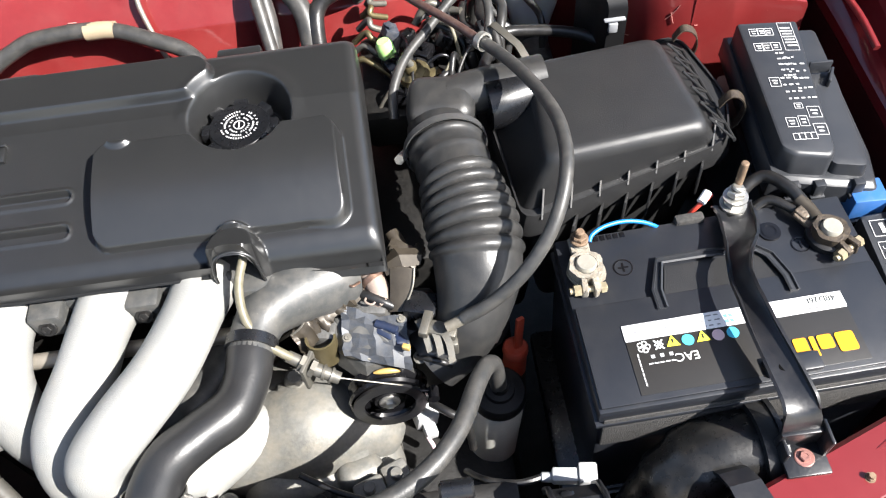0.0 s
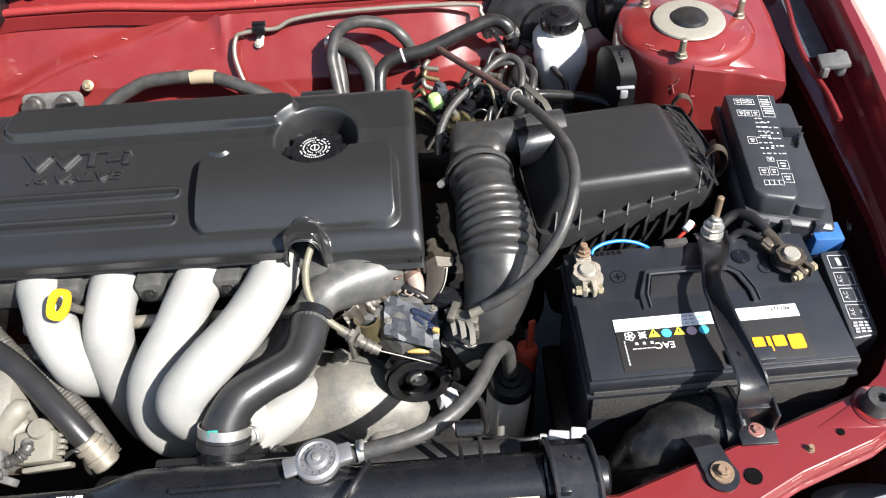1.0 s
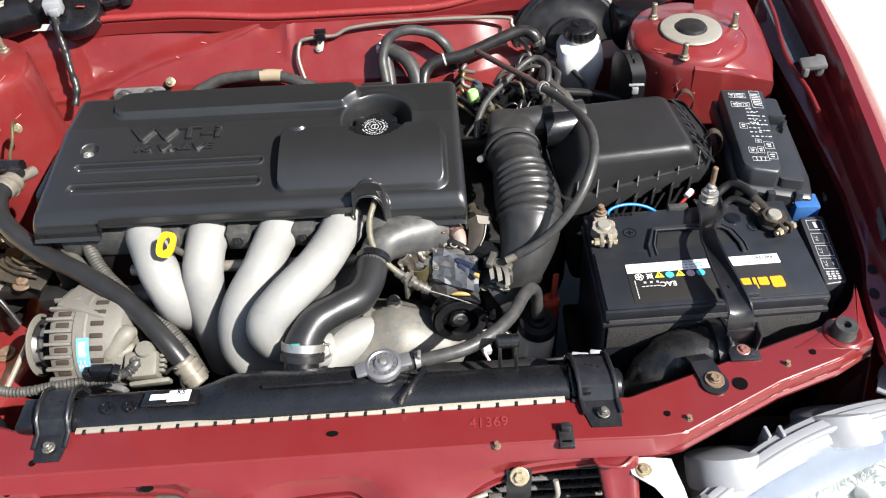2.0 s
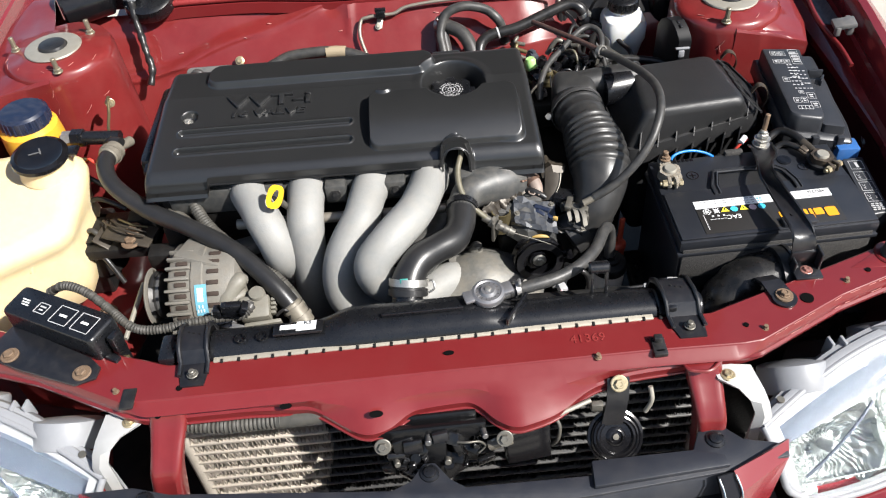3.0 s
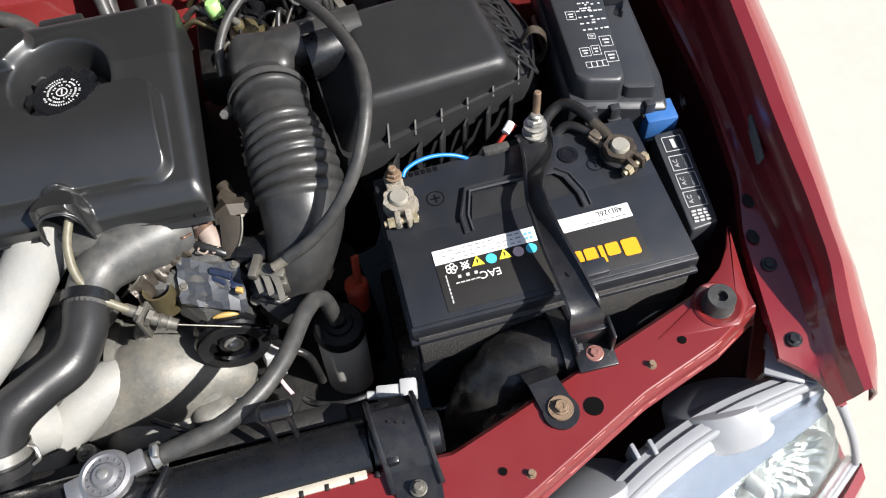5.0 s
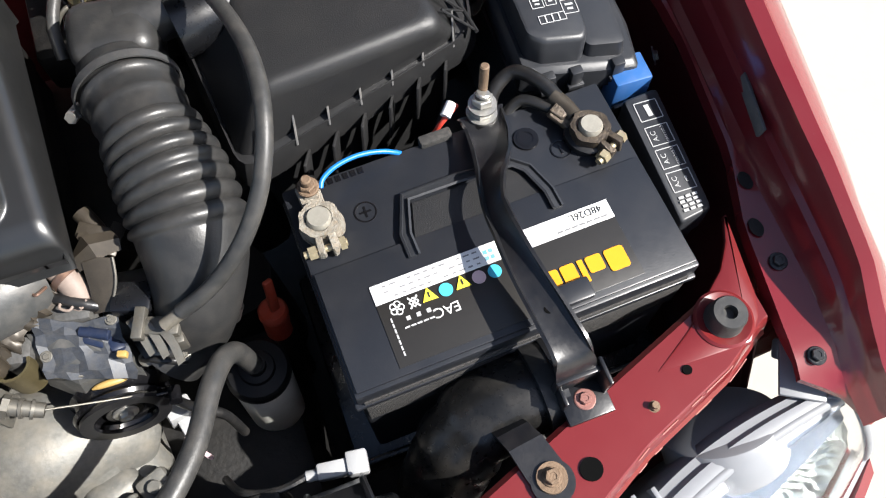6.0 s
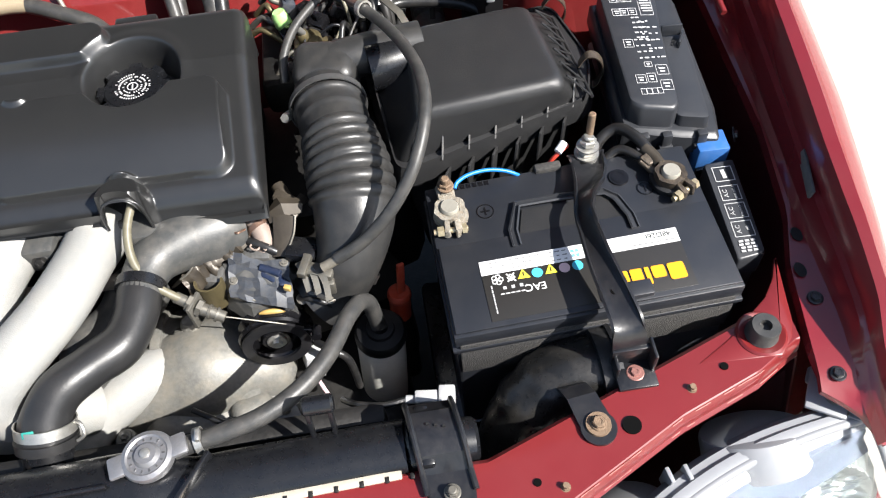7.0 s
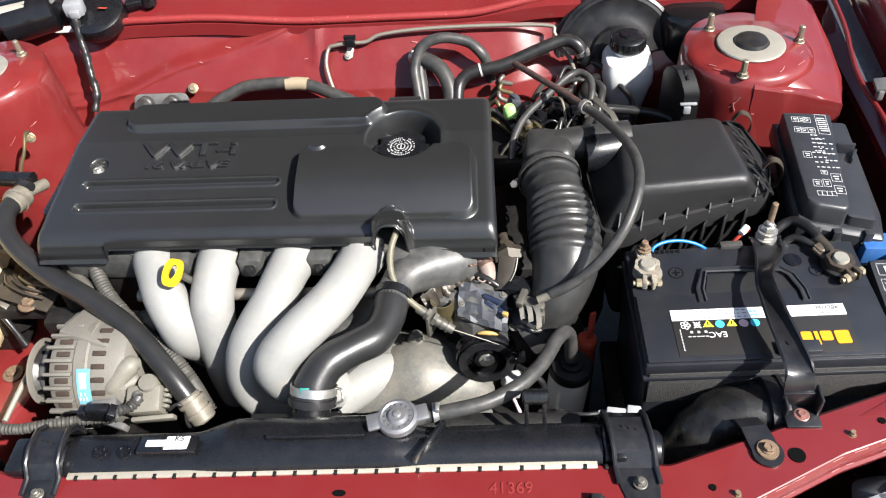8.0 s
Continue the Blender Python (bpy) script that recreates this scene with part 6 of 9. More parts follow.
part("duct_collar", ring((0.436, 0.177, 0.752), (1, 0.05, 0.02), 0.020, 0.004, 0.022, 36), PLASTIC, cd)
part("mount_plate", merge(strip([Vector(p) for p in ((0.390, 0.160, 0.768), (0.392, 0.150, 0.784), (0.396, 0.138, 0.7895), (0.401, 0.118, 0.7890), (0.4035, 0.108, 0.7890))], (1, 0.12, 0), [0.022, 0.024, 0.025, 0.027, 0.027], 0.003), lathe([(0, 0), (0.0150, 0), (0.0150, 0.003), (0, 0.003)], (0.4035, 0.1085, 0.7862), n=28)), IRON, cd, "black steel mounting tab", 25)
part("washer", lathe([(0, 0), (0.0108, 0), (0.0104, 0.0020), (0, 0.0020)], (0.4035, 0.111, 0.7895), n=28), RUST, cd, "rusty washer")
bolt(cd, (0.4035, 0.111, 0.7915), r=0.0072, material=RUST, washer=1.2, label="rusty bolt")

# ---- overflow bottle, its hose, and the orange plug ----
ob_ = thing("overflow_bottle", (0.232, 0.281, 0.53), "whitish plastic bottle with a black cap beside the battery", "bottle")
ax = Vector((0.06, -0.02, 1.0)).normalized()
b0 = Vector((0.2305, 0.2810, 0.690))
part("bottle", lathe([(0, -0.16), (0.024, -0.16), (0.0255, -0.154), (0.0255, -0.008), (0.0245, 0.0), (0, 0.002)], b0, ax, 32), GREYBOTTLE, ob_)
part("cap", lathe([(0, 0), (0.0262, 0.0), (0.0270, 0.003), (0.0266, 0.010), (0.0240, 0.0135), (0.0150, 0.0150), (0.0138, 0.0185), (0.0085, 0.0195), (0.0080, 0.026), (0, 0.026)], b0 - ax * 0.006, ax, 32), MATTBLACK, ob_, "black rubber cap")
oh = thing("overflow_hose", (0.15, 0.18, 0.77), "thick dusty black rubber hose to the overflow bottle", "hose")
part("hose", tube([(0.070, 0.146, 0.797), (0.100, 0.151, 0.800), (0.133, 0.160, 0.801), (0.165, 0.180, 0.800), (0.190, 0.210, 0.796), (0.207, 0.246, 0.788), (0.217, 0.266, 0.778), (0.2235, 0.2755, 0.766), (0.2275, 0.280, 0.748), (0.2305, 0.281, 0.708)], 0.0080, 18), RUBBER_GREY, oh, "", 60)
part("spring_clamp", merge(ring((0.080, 0.148, 0.798), (0.98, 0.16, 0.05), 0.0102, 0.006, 0.0012), box((0.082, 0.147, 0.811), (0.004, 0.010, 0.006), 0.001)), STEEL, oh)
part("nipple", rod((0.055, 0.142, 0.795), (0.076, 0.147, 0.797), 0.007), DARKSTEEL, oh)
pl = thing("orange_plug", (0.257, 0.351, 0.62), "faded orange plastic dipstick plug", "plug")
part("plug_body", lathe([(0, -0.03), (0.012, -0.03), (0.012, 0.0), (0.0128, 0.001), (0.0132, 0.003), (0.0128, 0.009), (0.0110, 0.011), (0, 0.011)], (0.2545, 0.3300, 0.674), (0.05, 0.1, 1), 24), ORANGE, pl)
part("plug_tab", box((0.2590, 0.3350, 0.703), (0.0085, 0.005, 0.042), 0.0015, (-10, 10, 25)), ORANGE, pl)
part("tube", rod((0.2545, 0.330, 0.50), (0.2545, 0.330, 0.66), 0.012), DARK, pl)
# clip posts and pale connector on the radiator shroud
cl = thing("fan_connector", (0.27, 0.158, 0.76), "grey white wiring connector by the radiator", "connector")
part("connector_body", merge(box((0.269, 0.1720, 0.757), (0.023, 0.012, 0.011), 0.002, (0, 0, -8)), box((0.286, 0.1705, 0.758), (0.015, 0.017, 0.014), 0.002, (0, 0, -8)), rod((0.249, 0.1745, 0.755), (0.261, 0.1725, 0.756), 0.0042, n=14, bev=0.001)), CLEARPL, cl)
part("wire", tube([(0.250, 0.1745, 0.755), (0.230, 0.172, 0.756), (0.205, 0.18, 0.75), (0.19, 0.20, 0.72)], 0.003, 8), RUBBER, cl)
cp2 = thing("hose_holder", (0.178, 0.145, 0.79), "black plastic clip post on the radiator tank", "clip")
part("post", merge(box((0.172, 0.143, 0.803), (0.004, 0.006, 0.045), 0.001, (-14, 0, 0)), box((0.190, 0.143, 0.803), (0.004, 0.006, 0.045), 0.001, (-14, 0, 0)), rod((0.168, 0.152, 0.822), (0.194, 0.152, 0.822), 0.008, n=16, bev=0.002)), PLASTIC, cp2)
part("fan_shroud", merge(box((0.05, 0.165, 0.735), (0.36, 0.02, 0.05), 0.004), box((0.20, 0.175, 0.62), (0.05, 0.03, 0.14), 0.01)), DARK, rad, "black fan shroud")

# ---- throttle cable hose that arcs over the intake ----
tc = thing("cable_hose", (0.20, 0.303, 0.79), "long black rubber hose that arcs over the air intake", "hose")
part("hose", tube([(0.262, 0.572, 0.866), (0.284, 0.525, 0.876), (0.300, 0.470, 0.889), (0.307, 0.420, 0.898), (0.303, 0.375, 0.896), (0.287, 0.338, 0.876), (0.262, 0.316, 0.848), (0.232, 0.306, 0.820), (0.205, 0.303, 0.803)], lambda s, t: 0.0060, 16), RUBBER_GREY, tc, "dusty black rubber sleeve", 60)
part("inner_cable", tube([(0.172, 0.700, 0.853), (0.205, 0.650, 0.860), (0.238, 0.606, 0.864), (0.268, 0.560, 0.868)], 0.0045, 12), BROWNHOSE, tc, "thin reddish brown hose end", 60)
part("hose_end", tube([(0.206, 0.303, 0.803), (0.197, 0.302, 0.798), (0.190, 0.301, 0.795)], 0.0050, 12), CRIMP, tc, "pale cable ferrule")
part("clip_ring", ring((0.262, 0.572, 0.866), (0.5, -0.8, 0.2), 0.0072, 0.007, 0.0022, 20), STEEL, tc)

# ---- throttle body with its cable wheel ----
tb = thing("throttle_body", (0.14, 0.32, 0.66), "grimy cast throttle body with a black cable wheel", "throttle body")
part("housing", merge(rod((0.072, 0.362, 0.738), (0.178, 0.348, 0.730), 0.030, 0.030, 28, 0.004), box((0.118, 0.352, 0.764), (0.050, 0.030, 0.024), 0.006, (0, -6, -14)), box((0.080, 0.330, 0.755), (0.024, 0.022, 0.034), 0.005, (0, 0, -14))), ALLOY_OLD, tb, "grimy cast aluminium housing")
part("sensor_block", merge(box((0.170, 0.336, 0.766), (0.030, 0.024, 0.038), 0.003, (0, 0, -18)), box((0.186, 0.322, 0.760), (0.016, 0.030, 0.030), 0.003, (0, 0, -18))), PLASTIC, tb, "dusty black sensor housing")
part("sensor_clip", merge(box((0.186, 0.306, 0.781), (0.026, 0.014, 0.010), 0.002, (0, 0, -20)), box((0.172, 0.312, 0.786), (0.008, 0.024, 0.008), 0.001, (0, 0, -20)), box((0.193, 0.296, 0.770), (0.010, 0.010, 0.018), 0.002)), STEELDUSTY, tb, "dull bent metal clip")
part("cable_bracket", sheet([[Vector((0.077 + 0.0140 * math.cos(t), 0.318 + 0.0125 * math.sin(t), z)) for t in [radians(170 + 20 * k) for k in range(11)]] for z in (0.742, 0.756, 0.770, 0.7765)], 0.002), BRASSDIRTY, tb, "olive brass half round bracket", 40)
crumple = [(0.050, 0.325, 0.776), (0.060, 0.329, 0.781), (0.068, 0.337, 0.787), (0.076, 0.340, 0.790), (0.083, 0.349, 0.794), (0.094, 0.352, 0.796), (0.103, 0.360, 0.796), (0.114, 0.366, 0.795)]
part("heat_shield", sheet([[Vector(p) + Vector((0.010, -0.012, -0.016)) * f + Vector((noise.noise(Vector((k * 0.6, f * 2, 1))), noise.noise(Vector((k * 0.6, f * 2, 7))), 1.2 * noise.noise(Vector((k * 0.7, f * 2.5, 4))))) * 0.0050 for f in (0, 0.2, 0.4, 0.6, 0.8, 1.0)] for k, p in enumerate(spline(crumple, 4))], 0.0012), BROWNMETAL, tb, "crumpled dusty heat shield", 50)
part("shield_edge", tube([Vector(p) + Vector((0.001, -0.001, 0.001)) for p in crumple], 0.0011, 8), STEELDUSTY, tb, "bright steel edge")
part("support_bracket", merge(strip(spline([(0.052, 0.330, 0.782), (0.072, 0.352, 0.790), (0.092, 0.372, 0.792), (0.108, 0.380, 0.788), (0.118, 0.392, 0.790)], 4), (0.5, -0.6, 0.6), 0.008, 0.0016)), BROWNMETAL, tb, "crinkled dusty steel stay", 60)
wheel_ax = Vector((0.05, -0.99, 0.10)).normalized()
wc = Vector((0.128, 0.284, 0.711))
wh = part("cable_wheel", lathe([(0, -0.034), (0.026, -0.034), (0.030, -0.030), (0.030, -0.020), (0.024, -0.018), (0.024, -0.013), (0.035, -0.012), (0.0375, -0.010), (0.0345, -0.006), (0.034, 0.0), (0.0375, 0.004), (0.036, 0.007), (0.030, 0.006), (0.028, 0.002), (0.016, 0.002), (0.014, 0.006), (0, 0.006)], wc, wheel_ax, 40), GLOSSY, tb, "black throttle cable wheel")
part("wheel_rim", ring(wc + wheel_ax * 0.010, wheel_ax, 0.024, 0.003, 0.010, 32), IRON, wh)
bolt(wh, wc + wheel_ax * 0.006, wheel_ax, 0.0075, STEEL)
part("return_spring", sweep([wc - wheel_ax * 0.008 + Vector((0.0365 * math.cos(t), 0.0, 0.0365 * math.sin(t))) for t in [radians(64 + 5 * k) for k in range(9)]], lambda s, t: 0.0028 * max(0.05, math.sin(math.pi * s / t)) ** 0.4, 12), YELLOWDULL, wh, "yellow return spring collar")
part("wheel_lever", merge(box(wc + Vector((0.034, -0.006, 0.010)), (0.022, 0.004, 0.012), 0.001, (0, 20, 0)), rod(wc + Vector((0.042, -0.004, 0.012)), wc + Vector((0.042, -0.016, 0.014)), 0.005, n=12)), GLOSSY, wh)
ac = thing("accelerator_cable", (0.03, 0.34, 0.80), "olive sheathed accelerator cable with a steel end", "cable")
part("sheath", tube([(0.028, 0.392, 0.842), (0.026, 0.368, 0.845), (0.0195, 0.345, 0.834), (0.0215, 0.322, 0.820), (0.032, 0.306, 0.806), (0.044, 0.300, 0.795), (0.056, 0.296, 0.784)], 0.0040, 14), OLIVE, ac, "", 60)
part("end_fitting", merge(rod((0.050, 0.299, 0.786), (0.064, 0.292, 0.780), 0.0055, n=14), rod((0.060, 0.294, 0.782), (0.064, 0.292, 0.780), 0.0085, n=6), rod((0.068, 0.290, 0.778), (0.072, 0.288, 0.776), 0.0085, n=6), rod((0.072, 0.288, 0.776), (0.092, 0.280, 0.768), 0.0062, 0.0055, 14), rod((0.078, 0.2855, 0.7735), (0.080, 0.2848, 0.773), 0.0072, n=14), rod((0.084, 0.2832, 0.771), (0.086, 0.2825, 0.770), 0.0072, n=14)), STEELDUSTY, ac, "plated threaded adjuster")
part("inner_wire", tube([(0.090, 0.281, 0.768), (0.115, 0.279, 0.757), (0.140, 0.278, 0.744), (0.158, 0.280, 0.728)], 0.0008, 8), STEELDUSTY, ac, "thin bare wire")
part("bracket_stay", box((0.066, 0.291, 0.770), (0.004, 0.022, 0.034), 0.001, (0, 0, -25)), STEELDUSTY, ac)

# pipes, clamps, plugs and wires round the throttle body
random.seed(7)
part("rear_housing", merge(box((0.172, 0.345, 0.690), (0.050, 0.060, 0.090), 0.012, (0, 0, 15)), box((0.120, 0.345, 0.700), (0.09, 0.05, 0.05), 0.012)), DARK, tb, "grimy dark rear of the housing")
bp = thing("bypass_hose", (0.13, 0.37, 0.78), "short dusty water hose with a spring clamp", "hose", "small engine hoses")
part("hose", tube([(0.108, 0.392, 0.790), (0.122, 0.378, 0.790), (0.132, 0.360, 0.782), (0.134, 0.345, 0.768)], 0.0105, 16), PINKHOSE, bp, "pinkish grey rubber", 60)
part("spring_clamp", merge(ring((0.129, 0.366, 0.786), (0.5, -0.8, -0.35), 0.0108, 0.005, 0.0014, 24), tube([(0.118, 0.358, 0.796), (0.112, 0.352, 0.800), (0.108, 0.356, 0.797)], 0.0012, 8)), COPPER, bp)
bp = thing("bypass_hose", (0.15, 0.39, 0.78), "short grimy breather hose near the cover", "hose", "small engine hoses")
part("hose", tube([(0.150, 0.412, 0.790), (0.158, 0.392, 0.784), (0.152, 0.372, 0.772), (0.146, 0.356, 0.764)], 0.0072, 14), BROWNMETAL, bp, "", 60)
part("end_bracket", merge(box((0.158, 0.388, 0.797), (0.024, 0.012, 0.004), 0.001, (10, 10, -30)), box((0.170, 0.380, 0.793), (0.010, 0.026, 0.004), 0.001, (0, 30, -30)), rod((0.152, 0.384, 0.796), (0.152, 0.384, 0.804), 0.0045, n=6)), BROWNMETAL, bp, "dull bent bracket")
for pts, r, m_ in (
        ([(0.108, 0.362, 0.770), (0.122, 0.352, 0.782), (0.140, 0.342, 0.778), (0.160, 0.338, 0.760)], 0.0046, RUBBER),
        ([(0.088, 0.318, 0.752), (0.100, 0.306, 0.760), (0.120, 0.300, 0.758), (0.134, 0.306, 0.748)], 0.0026, STEELDUSTY),
        ([(0.160, 0.300, 0.750), (0.174, 0.292, 0.756), (0.186, 0.288, 0.752), (0.196, 0.290, 0.730)], 0.0028, RUBBER),
        ([(0.166, 0.276, 0.700), (0.182, 0.262, 0.704), (0.196, 0.256, 0.690), (0.200, 0.25, 0.64)], 0.0040, RUBBER),
        ([(0.040, 0.226, 0.694), (0.076, 0.206, 0.690), (0.110, 0.196, 0.680), (0.140, 0.200, 0.660)], 0.0030, RUBBER)):
    solid("vacuum_hose", tube(pts, r, 10), m_, "thin vacuum hose or pipe round the throttle body", "hose", "small engine hoses", angle=60)
# faceted casting with a dark hollow, plates and lugs round it
part("casting_face", loft([[Vector(p) for p in q] for q in (
    ((0.080, 0.345, 0.735), (0.122, 0.338, 0.735), (0.158, 0.318, 0.730), (0.156, 0.292, 0.726), (0.112, 0.288, 0.730), (0.086, 0.310, 0.735)),
    ((0.084, 0.343, 0.766), (0.120, 0.333, 0.770), (0.150, 0.314, 0.762), (0.150, 0.300, 0.756), (0.113, 0.296, 0.752), (0.090, 0.314, 0.760)),
    ((0.090, 0.339, 0.772), (0.117, 0.330, 0.776), (0.142, 0.314, 0.766), (0.142, 0.304, 0.762), (0.114, 0.301, 0.758), (0.095, 0.315, 0.766)))]), ALLOY_GREY, tb, "grimy faceted casting", 15)
part("casting_hollow", merge(box((0.136, 0.322, 0.7655), (0.020, 0.016, 0.012), 0.004, (12, 12, -32)), box((0.146, 0.316, 0.762), (0.012, 0.020, 0.010), 0.003, (0, 20, 10)), rod((0.126, 0.328, 0.772), (0.146, 0.318, 0.770), 0.0042, n=12, bev=0.001)), CAPBLUE, tb, "blue black rubber in the hollow of the casting")
random.seed(52)
foil = []
for j in range(8):
    r = []
    for i in range(9):
        x, y = 0.096 + 0.058 * i / 8, 0.344 - 0.042 * j / 7
        y -= 0.30 * (x - 0.098)
        n_ = Vector((random.uniform(-1, 1) * 0.5, random.uniform(-1, 1) * 0.5, random.uniform(-1, 1)))
        r.append(Vector((x, y, 0.7815 - 0.45 * (0.342 - y - 0.15 * (x - 0.098)) - 0.10 * (x - 0.098))) + n_ * 0.0034)
    foil.append(r)
part("crumpled_shield", sheet(foil, 0.0008), FOIL, tb, "crumpled grimy metal foil", 14)
for p_ in ((0.100, 0.318, 0.770), (0.150, 0.328, 0.774)):
    bolt(tb, p_, (0.1, -0.3, 1), 0.0032, STEELDUSTY)
part("upright_plate", sheet([[Vector(p) for p in q] for q in (((0.146, 0.366, 0.800), (0.158, 0.364, 0.803), (0.167, 0.362, 0.800)), ((0.144, 0.352, 0.788), (0.154, 0.350, 0.792), (0.163, 0.348, 0.790)), ((0.140, 0.336, 0.774), (0.147, 0.334, 0.777), (0.152, 0.333, 0.776)))], 0.0025), BROWNMETAL, tb, "brown stained steel plate", 30)
part("plate_edge", tube([(0.168, 0.362, 0.801), (0.164, 0.348, 0.791), (0.153, 0.333, 0.778)], 0.0011, 8), STEELDUSTY, tb)
part("spring_clip", tube([(0.124, 0.352, 0.783), (0.120, 0.345, 0.784), (0.126, 0.341, 0.783), (0.132, 0.346, 0.783), (0.134, 0.340, 0.782), (0.139, 0.345, 0.783)], 0.0011, 8, 5), PINKHOSE, tb, "bent wire clip")
part("steel_cap", sheet([[Vector(p) for p in q] for q in (((0.142, 0.378, 0.798), (0.152, 0.382, 0.808), (0.172, 0.382, 0.803)), ((0.140, 0.370, 0.800), (0.156, 0.373, 0.809), (0.176, 0.374, 0.803)), ((0.142, 0.362, 0.794), (0.158, 0.364, 0.801), (0.174, 0.368, 0.796)))], 0.0025), BROWNMETAL, tb, "folded steel corner", 20)
for k, (y0, z0) in enumerate(((0.322, 0.784), (0.316, 0.786), (0.308, 0.785))):
    part("clip_leaf", strip(spline([(0.166 + 0.010 * k, y0, z0 - 0.020), (0.165 + 0.010 * k, y0 - 0.003, z0), (0.170 + 0.010 * k, y0 - 0.016, z0 - 0.002), (0.173 + 0.009 * k, y0 - 0.030, z0 - 0.012)], 4), (1, 0.3, 0.2), 0.0062, 0.0016), STEELDUSTY, tb, "", 45)
part("clip_yellow", box((0.152, 0.300, 0.771), (0.007, 0.005, 0.006), 0.001, (0, 0, -20)), YELLOWDULL, tb)
for p in ((0.175, 0.300, 0.762), (0.190, 0.292, 0.754), (0.162, 0.300, 0.748)):
    solid("small_bolt", bolt_bm(p, (0.1, -0.3, 1), 0.0045), STEELDUSTY, "small plated bolt on the throttle body", "bolt", "throttle bolts")
# white connector low by the gearbox, with wires
cn = thing("gearbox_connector", (0.155, 0.277, 0.65), "white plastic connector with pink wires", "connector")
part("connector_body", merge(box((0.158, 0.278, 0.668), (0.022, 0.016, 0.022), 0.002, (0, 10, 15)), box((0.161, 0.264, 0.664), (0.012, 0.014, 0.010), 0.001, (0, 10, 15))), CLEARPL, cn)
part("wire", tube([(0.158, 0.256, 0.668), (0.164, 0.244, 0.664), (0.170, 0.236, 0.650)], 0.0022, 8), PINKINK, cn)
for (x, y, z), s, m_ in (((0.10, 0.212, 0.662), (0.030, 0.024, 0.022), ALLOY), ((0.125, 0.225, 0.655), (0.026, 0.030, 0.020), ALLOY), ((0.055, 0.206, 0.664), (0.022, 0.02, 0.02), DARK), ((0.135, 0.195, 0.65), (0.03, 0.02, 0.03), DARK), ((-0.005, 0.19, 0.66), (0.03, 0.02, 0.03), DARK)):
    solid("casting_lug", merge(box((x, y, z), s, 0.004, (10, 0, 20)), rod((x, y, z), (x, y, z + s[2] * 0.8), 0.006, n=12, bev=0.001)), m_, "cast lug on the gearbox case", "casting", "gearbox lugs")

# ---- yellow dipstick ----
ds = thing("dipstick", (-0.225, 0.325, 0.78), "oil dipstick with a bright yellow ring handle", "dipstick")
dm = Matrix.Translation((-0.2315, 0.312, 0.841)) @ pose(0, 0, 0, -42, 0, 8) @ pose(0, 0, 0, 0, 20, 0)
outer = [(0.0108 * math.copysign(abs(math.cos(a)) ** 0.6, math.cos(a)) + 0.001 * math.sin(a), 0.0165 * math.copysign(abs(math.sin(a)) ** 0.85, math.sin(a))) for a in [2 * math.pi * i / 28 for i in range(28)]]
inner = [(0.0040 * math.cos(a) + 0.0020 * math.sin(a), 0.0092 * math.sin(a) + 0.001) for a in [2 * math.pi * i / 28 for i in range(28)]]
bm = bmesh.new()
loops = [[bm.verts.new((x, -h if s > 0 else h, z)) for x, z in o] for s, h, o in ((1, 0.003, inner), (1, 0.003, outer), (-1, 0.003, outer), (-1, 0.003, inner))]
for a, b in zip(loops, loops[1:] + loops[:1]):
    for i in range(28):
        bm.faces.new((a[i], a[(i + 1) % 28], b[(i + 1) % 28], b[i]))
bmesh.ops.bevel(bm, geom=[e for e in bm.edges if len(e.link_faces) == 2 and e.calc_face_angle(0) > 1.2], offset=0.0012, segments=2, affect="EDGES", profile=0.5)
part("handle", moved(bm, dm), YELLOW, ds, "yellow plastic loop")
part("tube", tube([(-0.2285, 0.322, 0.825), (-0.222, 0.330, 0.805), (-0.215, 0.345, 0.78), (-0.21, 0.36, 0.72)], 0.0045, 10), STEELDUSTY, ds)

# ---- bulkhead pipes and hoses ----
bh = thing("vent_hose", (-0.195, 0.72, 0.74), "thick black hose along the bulkhead with tan tape", "hose")
part("hose", tube([(-0.352, 0.700, 0.728), (-0.334, 0.735, 0.748), (-0.313, 0.755, 0.762), (-0.284, 0.768, 0.773), (-0.250, 0.776, 0.781), (-0.172, 0.777, 0.781), (-0.108, 0.760, 0.766), (-0.076, 0.748, 0.754), (-0.05, 0.72, 0.735)], 0.0098, 18), RUBBER_GREY, bh, "", 60)
part("tape", tube([(-0.194, 0.777, 0.781), (-0.176, 0.7772, 0.781), (-0.158, 0.7755, 0.780)], 0.0108, 18), FOAM, bh, "tan tape wrap", 60)
pp = thing("brake_pipe", (-0.05, 0.83, 0.80), "thin grey brake pipe clipped along the bulkhead", "pipe")
part("pipe", tube([(-0.108, 0.762, 0.735), (-0.116, 0.775, 0.752), (-0.131, 0.809, 0.788), (-0.128, 0.831, 0.808), (-0.116, 0.834, 0.813), (-0.091, 0.836, 0.815), (-0.066, 0.838, 0.815), (-0.035, 0.845, 0.824), (0.060, 0.850, 0.828), (0.219, 0.848, 0.826), (0.238, 0.838, 0.816), (0.248, 0.82, 0.795)], 0.0032, 12), PIPEGREY, pp, "", 60)
part("pipe_clip", merge(box((-0.091, 0.836, 0.817), (0.017, 0.014, 0.013), 0.002), box((-0.091, 0.838, 0.824), (0.020, 0.008, 0.006), 0.001)), PLASTIC, pp, "black plastic pipe clip")
